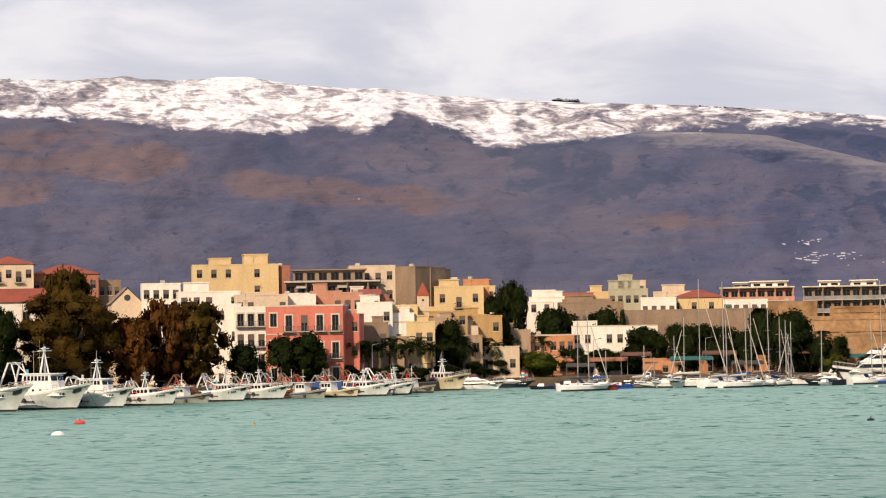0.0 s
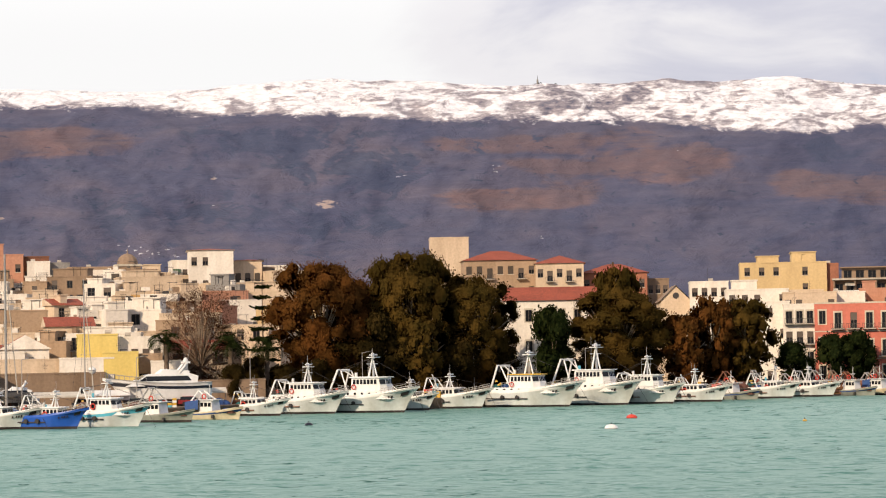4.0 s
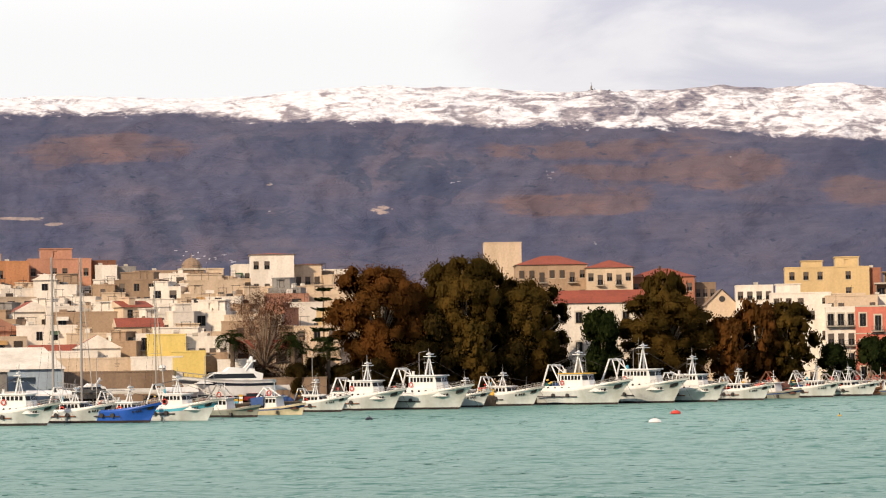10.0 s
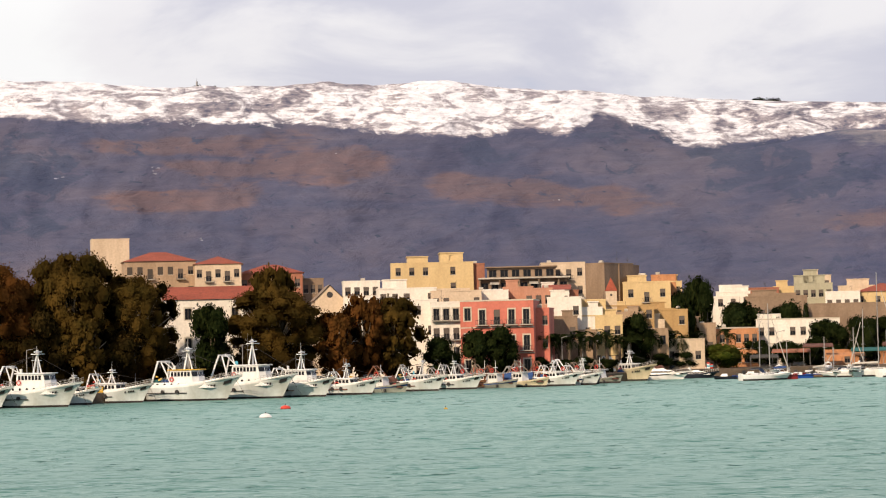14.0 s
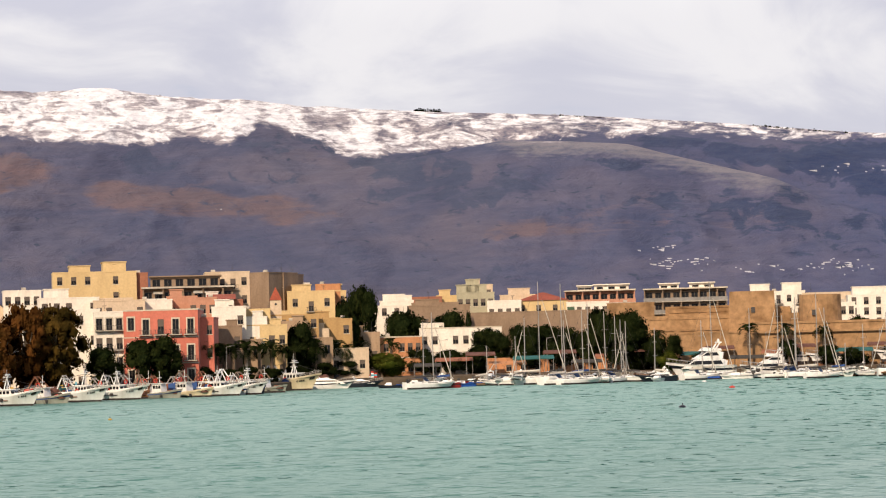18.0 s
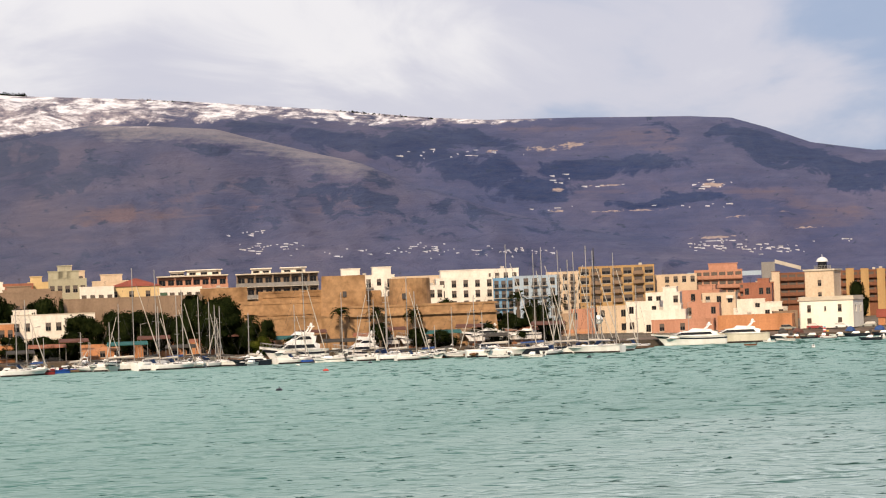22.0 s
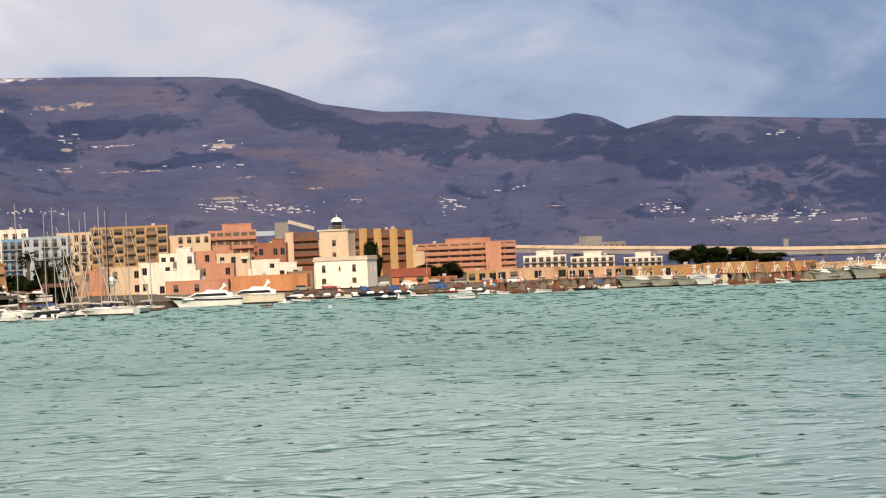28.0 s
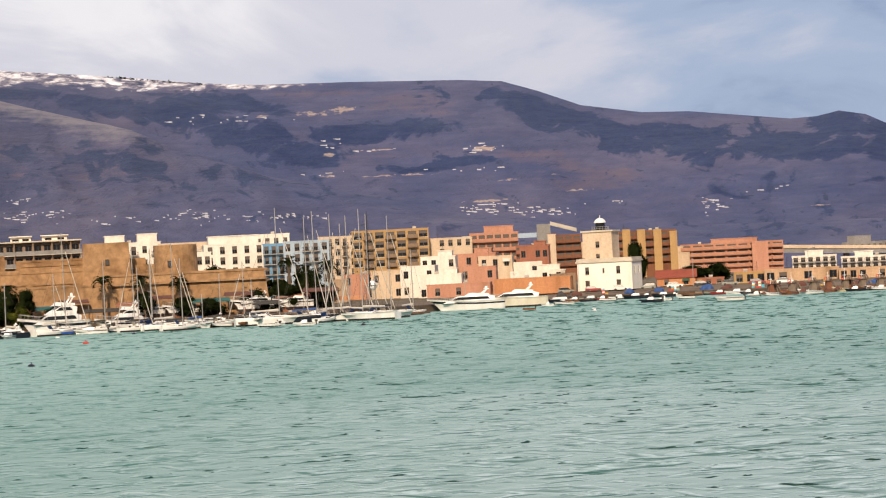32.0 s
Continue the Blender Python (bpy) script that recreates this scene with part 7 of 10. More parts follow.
tree(14.79, 545, 5.6, 6.5, "bush", L_BUSH, 1, label="green shrub in front of the castle", category="shrub")
tree(19.22, 600, 5.0, 13.1, "bush", L_DARK, 2, label="dark evergreen on the bastion", category="shrub")
tree(20.66, 560, 6.3, 9.5, "gum", L_DARK, 1, label="dark green trees at the end of the castle")
tree(21.32, 565, 6.4, 11.2, "gum", L_DARK, 2, label="dark green trees at the end of the castle")
tree(28.86, 662, 6.1, 14.2, "ball", L_DARK, 3, label="dark evergreen beside the lighthouse")
tree(30.05, 665, 8.8, 7.5, "bush", L_DARK, 0, label="low dark shrubs beside the lighthouse", category="shrub")
tree(30.61, 668, 8.6, 7.9, "bush", L_DARK, 1, label="low dark shrubs beside the lighthouse", category="shrub")
for b, d, w, z, k in ((5.14, 534, 6.1, 12.1, 0), (5.70, 542, 6.8, 13.0, 1), (6.42, 551, 7.0, 12.3, 2), (7.01, 556, 5.8, 13.4, 3), (4.60, 524, 6.8, 12.7, 1), (9.04, 568, 7.2, 8.3, 2), (9.67, 566, 7.8, 7.8, 0),
                      (10.34, 565, 7.8, 9.3, 1), (10.94, 566, 6.5, 11.0, 2), (12.69, 565, 8.5, 11.8, 3), (12.95, 562, 5.8, 9.8, 0), (14.11, 552, 7.6, 10.1, 1), (10.68, 572, 9.3, 12.5, 2), (12.19, 562, 10.4, 10.0, 0),
                      (14.50, 550, 6.3, 8.7, 2), (15.69, 548, 6.3, 7.1, 1), (19.16, 548, 7.5, 6.2, 3), (20.08, 552, 7.5, 7.8, 1)):
    tree(b, d, w, z, "bush" if k % 2 else "ball", L_DARK, k, label="dark evergreen shrub in the waterfront gardens", category="shrub")
for i, (b, d, w, z) in enumerate(((35.97, 700, 8.0, 8.4), (36.44, 705, 6.4, 9.7), (36.89, 700, 8.0, 8.5), (37.48, 704, 9.6, 8.2), (38.04, 700, 9.1, 6.3))):
    tree(b, d, w, z, "ball", L_DARK, i, label="dark pines behind the fishing mole")
for i, (b, d, z) in enumerate(((4.22, 507, 10.0), (4.67, 510, 9.4), (5.26, 518, 9.7), (5.85, 529, 9.0),
                              (6.31, 538, 8.9), (6.84, 544, 9.3), (7.30, 548, 8.6), (8.35, 552, 9.8),
                              (16.70, 550,10.9), (17.55, 550, 10.7), (18.42, 550, 10.3),
                              (20.91, 555,13.2), (21.30, 552,11.2), (21.81, 556,12.1), (14.57, 548,10.0))):
    palm(b, d, z, 1.15, i)
for i, (b, d, z) in enumerate(((4.01, 508, 10.0), (4.44, 511, 9.4), (4.95, 513, 9.9), (5.55, 520, 10.2), (6.08, 532, 9.6), (6.58, 539, 9.9), (7.05, 548, 9.7), (7.62, 552, 9.2))):
    palm(b, d, z, 1.35, i + 30)
palm(-12.35, 420, 12.9, 1.4, 3)
palm(-10.93, 429, 12.4, 1.5, 5)
palm(-10.12, 433, 11.8, 1.35, 6)


# ------------------------------------------------------------------ boats
def hull_mesh(L, B, free, bow, rake, mats, stern=0.8, strake=None):
    """A lofted hull, bow at x = L/2; slots: topsides, bottom paint, deck, strake."""
    p = Pile()
    n = 15
    rings = []
    for i in range(n):
        s = i / (n - 1)
        full = 1 - max(0.0, (s - 0.5) / 0.5) ** 2.3
        aft = stern + (1 - stern) * min(1.0, s / 0.3)
        zd = free + (bow - free) * max(0.0, (s - 0.15) / 0.85) ** 2.1 + 0.12 * (1 - s) ** 2 * free
        levels = ((-0.5, 0.62, 0.0), (0.0, 0.86, 0.12), (0.34, 0.885, 0.18), (zd * 0.62, 0.95, 0.55), (zd * 0.80, 0.985, 0.78), (zd, 1.0, 1.0))
        ring = []
        for z, k, up in levels:
            y = B / 2 * aft * (full ** (2.7 - 2.1 * up)) * k
            x = -L / 2 + (L - rake) * s + rake * up * s ** 3
            ring.append((x, max(y, 0.02), z))
        rings.append(ring)
    m = len(rings[0])
    for side in (-1, 1):
        o = len(p.v)
        p.v += [(x, y * side, z) for ring in rings for x, y, z in ring]
        for i in range(n - 1):
            for j in range(m - 1):
                q = (o + i * m + j, o + (i + 1) * m + j, o + (i + 1) * m + j + 1, o + i * m + j + 1)
                p.f.append(q if side < 0 else q[::-1])
                p.m.append(1 if j < 1 or (j < 2 and not strake) else (3 if strake and j == 3 else (4 if len(mats) > 4 and j == 4 else 0)))
    top = m - 1
    drop = 0.35
    for i in range(n - 1):
        a, b = rings[i][top], rings[i + 1][top]
        p.face((a[0], -a[1] * 0.96, a[2] - drop), (b[0], -b[1] * 0.96, b[2] - drop), (b[0], b[1] * 0.96, b[2] - drop), (a[0], a[1] * 0.96, a[2] - drop), mat=2)
        for s in (-1, 1):
            p.face((a[0], s * a[1], a[2]), (b[0], s * b[1], b[2]), (b[0], s * b[1] * 0.93, b[2]), (a[0], s * a[1] * 0.93, a[2]), mat=0)
            p.face((a[0], s * a[1] * 0.93, a[2]), (b[0], s * b[1] * 0.93, b[2]), (b[0], s * b[1] * 0.93, b[2] - drop), (a[0], s * a[1] * 0.93, a[2] - drop), mat=0)
    st = rings[0]
    p.face(*[(x, -y, z) for x, y, z in st], *[(x, y, z) for x, y, z in reversed(st)], mat=0)
    me = p.mesh("hull", mats)
    me.polygons.foreach_set("use_smooth", [len(f.vertices) == 4 for f in me.polygons])
    return me


def deck_at(free, bow, L, x):
    s = x / L + 0.5
    return free + (bow - free) * max(0.0, (s - 0.15) / 0.85) ** 2.1 - 0.35


def house_block(p, x0, x1, y, z0, z1, slope=0.25, taper=0.1, mat=0):
    """A deckhouse with a raked front and leaning sides."""
    k = (z1 - z0) * taper
    a = [(x0, -y, z0), (x1, -y, z0), (x1, y, z0), (x0, y, z0)]
    b = [(x0 + k * 0.4, -y + k, z1), (x1 - slope * (z1 - z0), -y + k, z1), (x1 - slope * (z1 - z0), y - k, z1), (x0 + k * 0.4, y - k, z1)]
    p.face(*b, mat=mat)
    for i in range(4):
        j = (i + 1) % 4
        p.face(a[i], a[j], b[j], b[i], mat=mat)


def moored(brg, dist, L, turn):
    """The pose of a boat whose stem meets the water there; its bow points right at turn 0 and swings away for positive turn."""
    m = facing(brg, dist, 0, turn)
    return m @ pose(-L / 2 + 0.06 * L, 0, 0)


def ring_mesh(r, k):
    def make():
        p = Pile()
        n = 10
        for i in range(n):
            a, b = 6.2832 * i / n, 6.2832 * (i + 1) / n
            p.bar((math.cos(a) * r, 0, math.sin(a) * r), (math.cos(b) * r, 0, math.sin(b) * r), k, sides=5)
        return p.mesh("lifebuoy", [M_ORANGE])
    return shared(("ring", r, k), make)


def wheel_cabin(p, x0, x1, y, z0, z1, lean=0.25, cut=0.35, mat=0):
    """A deckhouse whose front corners are cut off and whose front leans back."""
    h = z1 - z0
    foot = [(x0, -y), (x1 - cut * y, -y), (x1, -y * 0.45), (x1, y * 0.45), (x1 - cut * y, y), (x0, y)]
    lo = [(x, v, z0) for x, v in foot]
    hi = [(x - (lean * h if x > x0 else -0.04 * h), v * 0.94, z1) for x, v in foot]
    p.face(*hi, mat=mat)
    for i in range(6):
        j = (i + 1) % 6
        p.face(lo[i], lo[j], hi[j], hi[i], mat=mat)


def trawler(brg, dist, L, colour="white", turn=-33, style=0, seed=0, label="", group="moored fishing boats"):
    """A steel or wooden trawler; style 0 long shelter deck, 1 wheelhouse aft, 2 open working deck, 3 with a turquoise strake, 4 low with a yellow roof."""
    rng = random.Random(seed)
    B = L * rng.uniform(0.30, 0.33)
    free, bow = 0.125 * L + 0.30, 0.215 * L + 0.45
    rake = 0.20 * L
    ob = new("fishing_boat")
    ob.matrix_world = facing(brg, dist, 0, turn) @ pose(-L / 2 + 0.88 * rake, 0, 0)
    strake = style == 3
    side = M_HULLSHADE if colour == "white" else HULLS[colour]
    hull = child("hull", hull_mesh(L, B, free, bow, rake, [side, M_BOOT, M_DECK, M_TURQ if strake else HULLS[colour], M_WHITE if colour == "white" else HULLS[colour]], strake=strake), ob)
    d = lambda x: deck_at(free, bow, L, x)
    k = L / 16.0
    # rubbing bars along the after half
    p = Pile()
    for s in (-1, 1):
        p.box(-0.47 * L, -0.02 * L, s * B * 0.485 - 0.09, s * B * 0.485 + 0.09, free * 0.50, free * 0.50 + 0.16)
    p.put("rubbing_bar", M_BOOT if rng.random() < 0.6 else M_RUSTY, hull)
    x0, x1 = {0: (-0.18, 0.18), 1: (-0.28, 0.06), 2: (-0.10, 0.18), 3: (-0.22, 0.10), 4: (-0.24, 0.06)}[style]
    x0, x1 = x0 * L, x1 * L
    zc = d(x0) - 0.05
    if style in (0, 3, 4):
        h1 = (1.15 if style == 0 else 0.7) * k + 0.15
        p = Pile()
        wheel_cabin(p, -0.42 * L, 0.26 * L, B * 0.41, zc, zc + h1, 0.9, 0.5)
        shelter = p.put("shelter_deck", M_WHITE, ob)
        n = 7
        for i in range(n):
            q = Pile()
            x = -0.36 * L + i * 0.078 * L
            q.bar((x, -B * 0.41 - 0.015, zc + h1 * 0.62), (x, -B * 0.41 + 0.3, zc + h1 * 0.62), 0.19 * k, sides=9)
            q.put("porthole", M_DARKWIN, shelter)
        p = Pile()
        for s in (-1, 1):
            p.railing([(-0.42 * L + (0.12 + 0.04 * i) * L * 0.9, s * B * 0.39, zc + h1) for i in range(4)], 0.85)
        p.put("deck_rail", M_ALU, ob)
        zc += h1
    z1 = zc + 1.55 * k + 0.30
    p = Pile()
    wheel_cabin(p, x0, x1, B * 0.35, zc, z1, 0.20)
    wheel = p.put("wheelhouse", M_WHITE, ob)
    p = Pile()
    wheel_cabin(p, x0 - 0.3, x1 + 0.10, B * 0.385, z1, z1 + 0.16, 0.0)
    p.put("wheelhouse_roof", M_YELLOW if style == 4 else M_WHITE, ob)
    zl, zh = zc + (z1 - zc) * 0.50, zc + (z1 - zc) * 0.86
    n = max(4, int((x1 - x0) / 0.85))
    for i in range(n):
        q = Pile()
        xa = x0 + (x1 - x0) * (0.06 + 0.74 * i / n)
        xb = xa + (x1 - x0) * 0.54 / n
        q.face((xa + 0.05, -B * 0.35 - 0.015, zl), (xb + 0.05, -B * 0.35 - 0.015, zl), (xb, -B * 0.336 - 0.015, zh), (xa, -B * 0.336 - 0.015, zh))
        q.put("window", M_DARKWIN, wheel)
    for i in range(4):
        q = Pile()
        ya = -B * 0.155 + i * B * 0.08
        lz, hz = 0.20 * (zl - zc), 0.20 * (zh - zc)
        q.face((x1 - lz + 0.02, ya, zl), (x1 - lz + 0.02, ya + B * 0.062, zl), (x1 - hz + 0.02, ya + B * 0.062, zh), (x1 - hz + 0.02, ya, zh))
        q.put("front_window", M_DARKWIN, wheel)
    q = Pile()
    cx = x1 - 0.35 * B * 0.35
    q.face((cx - 0.10 * (zl - zc) + 0.03, -B * 0.345, zl), (x1 - 0.2 * (zl - zc) - 0.02, -B * 0.19, zl), (x1 - 0.2 * (zh - zc) - 0.02, -B * 0.185, zh), (cx - 0.2 * (zh - zc) + 0.05, -B * 0.335, zh))
    q.put("corner_window", M_DARKWIN, wheel)
    if style in (1, 3):
        q = Pile()
        q.box(x0 + 0.25, x0 + 0.95, -B * 0.35 - 0.02, -B * 0.30, zc + 0.1, zc + (z1 - zc) * 0.8)
        q.put("wheelhouse_door", M_DARKWIN, wheel)
    # mast: two legs, crosstrees, radar, lamps and whips
    xm = (x0 + x1) / 2 - 0.2
    zt = z1 + rng.uniform(2.0, 3.4) * k
    p = Pile()
    p.bar((xm - 0.3, -0.6 * k, z1 + 0.14), (xm + 0.1, -0.14, zt), 0.15 * k, 0.11 * k)
    p.bar((xm - 0.3, 0.6 * k, z1 + 0.14), (xm + 0.1, 0.14, zt), 0.15 * k, 0.11 * k)
    p.bar((xm + 0.75 * k, 0, z1 + 0.14), (xm + 0.15, 0, zt - 0.3), 0.11 * k, 0.08 * k)
    p.box(xm - 0.55 * k, xm + 0.85 * k, -0.8 * k, 0.8 * k, zt, zt + 0.12)
    p.bar((xm - 0.2, -1.2 * k, zt - 0.9 * k), (xm + 0.1, 1.2 * k, zt - 0.9 * k), 0.05, sides=5)
    mast = p.put("mast", M_WHITE, ob)
    p = Pile()
    p.box(xm + 0.1, xm + 0.32, -0.95 * k, 0.95 * k, zt + 0.34, zt + 0.54)
    p.bar((xm + 0.2, 0, zt + 0.12), (xm + 0.2, 0, zt + 0.34), 0.12)
    p.put("radar", M_WHITE, mast)
    p = Pile()
    p.dome(xm - 0.25 * k, 0.45 * k, zt + 0.42, 0.3 * k, 0.34 * k, 4, 9)
    p.dome(xm - 0.25 * k, 0.45 * k, zt + 0.42, 0.3 * k, -0.30 * k, 3, 9)
    p.put("radome", M_WHITE, mast)
    p = Pile()
    for i in range(3):
        x, y = xm + rng.uniform(-0.9, 0.9) * k, rng.uniform(-0.8, 0.8) * k
        p.bar((x, y, z1 + 0.1), (x + rng.uniform(-0.1, 0.1), y, zt + rng.uniform(-0.6, 2.6) * k), 0.035, 0.02, 4)
    p.bar((xm, 0, zt), (xm, 0, zt + rng.uniform(1.0, 2.4) * k), 0.06, 0.035, 5)
    p.put("antenna", M_ALU, mast)
    # stern gantry with braces, blocks and a boom
    xs = -0.44 * L
    zs = d(xs) + 0.2
    zg = zs + rng.uniform(3.3, 4.6) * k
    xt = xs + rng.uniform(0.05, 0.11) * L
    arm = M_CREAMHULL if brg > 25 else (M_WHITE if rng.random() < 0.85 else M_ALU)
    p = Pile()
    p.pipe([(xs, -B * 0.42, zs - 0.3), (xt, -B * 0.30, zg), (xt, B * 0.30, zg), (xs, B * 0.42, zs - 0.3)], 0.15 * k)
    gantry = p.put("gantry", arm, ob)
    p = Pile()
    p.pipe([(xs + 0.24 * L, -B * 0.34, zs - 0.2), (xt + 0.03 * L, -B * 0.27, zg - 0.2), (xt + 0.03 * L, B * 0.27, zg - 0.2), (xs + 0.24 * L, B * 0.34, zs - 0.2)], 0.11 * k)
    p.put("gantry_brace", arm, ob)
    p = Pile()
    p.box(xt - 0.2 * k, xt + 0.2 * k, -B * 0.2 - 0.12, -B * 0.2 + 0.12, zg - 0.95 * k, zg - 0.1 * k)
    p.put("gallows_block", M_IRON, gantry)
    p = Pile()
    p.bar((x0 - 0.3, 0.3 * k, z1 - 0.2), (xt + 0.03 * L, -0.5 * k, zg + rng.uniform(-0.8, 0.8)), 0.11 * k, 0.08 * k, 6)
    p.put("derrick", M_WHITE, ob)
    p = Pile()
    for a, b in (((xm, 0, zt), (xt, -B * 0.2, zg)), ((xm, 0, zt), (xt, B * 0.2, zg)), ((xm, 0, zt - 0.2), (0.46 * L, 0, bow + 0.3))):
        p.bar(a, b, 0.028, sides=3)
    p.put("rigging", M_IRON, ob)
    p = Pile()
    p.bar((xs + 0.04 * L, -B * 0.3, zs + 0.6), (xs + 0.04 * L, B * 0.3, zs + 0.6), 0.62 * k, sides=11)
    p.put("net_drum", rng.choice((M_NET, M_RUSTY, M_TEAL)), ob)
    for i in range(2):
        q = Pile()
        q.dome(-0.33 * L + i * 0.09 * L, rng.uniform(-0.2, 0.05) * B, zs + 0.1, rng.uniform(0.8, 1.2) * k, rng.uniform(0.8, 1.3) * k, 3, 9)
        q.put("net", rng.choice((M_NET, M_TARP, M_RUSTY, M_HATCH, M_TEAL)), ob)
    q = Pile()
    for i in range(3):
        q.dome(xs + rng.uniform(0.03, 0.14) * L, -B * rng.uniform(0.30, 0.36), zs + rng.uniform(0.9, 1.8), 0.24 * k, 0.26 * k, 3, 7)
    q.put("float", rng.choice((M_ORANGE, M_ORANGE, M_YELLOW)), ob)
    q = Pile()
    q.bar((x0 - 0.7, B * 0.12, zc), (x0 - 0.7, B * 0.12, z1 + 0.8), 0.26 * k, 0.22 * k, 8)
    q.put("funnel", M_WHITE if rng.random() < 0.6 else M_TURQ, ob)
    # bow: rail, windlass, anchor pocket and the marks as plain bars
    p = Pile()
    for g in (-1, 1):
        line = []
        for i in range(9):
            x = L * (0.17 + 0.038 * i)
            y = B / 2 * (1 - max(0.0, x / L / 0.5) ** 2.3) ** 0.6 * 0.95
            line.append((x, g * max(y, 0.0), d(x) + 0.35))
        p.railing(line, 0.75)
        p.railing(line, 0.42)
    p.put("bow_rail", M_ALU, ob)
    p = Pile()
    p.bar((0.30 * L, -0.7 * k, d(0.30 * L) + 0.45), (0.30 * L, 0.7 * k, d(0.30 * L) + 0.45), 0.32 * k, sides=9)
    p.box(0.28 * L, 0.32 * L, -0.4 * k, 0.4 * k, d(0.30 * L), d(0.30 * L) + 0.4)
    p.put("windlass", M_IRON, ob)

    def skin(f, share):
        """A point on the near topside at length share f and height share."""
        full = 1 - max(0.0, (f - 0.5) / 0.5) ** 2.3
        zd = free + (bow - free) * max(0.0, (f - 0.15) / 0.85) ** 2.1
        up = share if share > 0.5 else 0.5
        return Vector((-L / 2 + (L - rake) * f + rake * up * f ** 3, -B / 2 * full ** (2.7 - 2.1 * up) * 0.975 - 0.05, zd * share))
    p = Pile()
    a, b, c, e = skin(0.90, 0.66), skin(0.955, 0.70), skin(0.955, 0.86), skin(0.90, 0.82)
    p.face(a, b, c, e)
    p.put("anchor_pocket", M_BOOT, hull)
    p = Pile()
    for f in (0.735, 0.775, 0.80, 0.825):
        p.face(skin(f, 0.62), skin(f + 0.016, 0.62), skin(f + 0.016, 0.74), skin(f, 0.74))
    p.put("name_bar", M_BOOT, hull)
    child("lifebuoy", ring_mesh(0.38, 0.09), ob, (x0 + 0.7, -B * 0.385 - 0.06, zc + 0.55))
    for f in (0.22, 0.38):
        q, x = Pile(), (f - 0.5) * L
        q.bar((x, -B * 0.50 - 0.05, free * 0.62), (x, -B * 0.50 - 0.28, free * 0.62), 0.34, sides=9)
        q.put("tyre_fender", M_IRON, hull)
    q = Pile()
    q.bar((0.42 * L, -0.3, bow * 0.9), (0.62 * L, -1.6, -0.1), 0.03, sides=3)
    q.put("mooring_line", M_IRON, ob)
    tagged(ob, label or f"{colour} trawler with wheelhouse, mast and stern gantry", "fishing boat", group)
    return ob


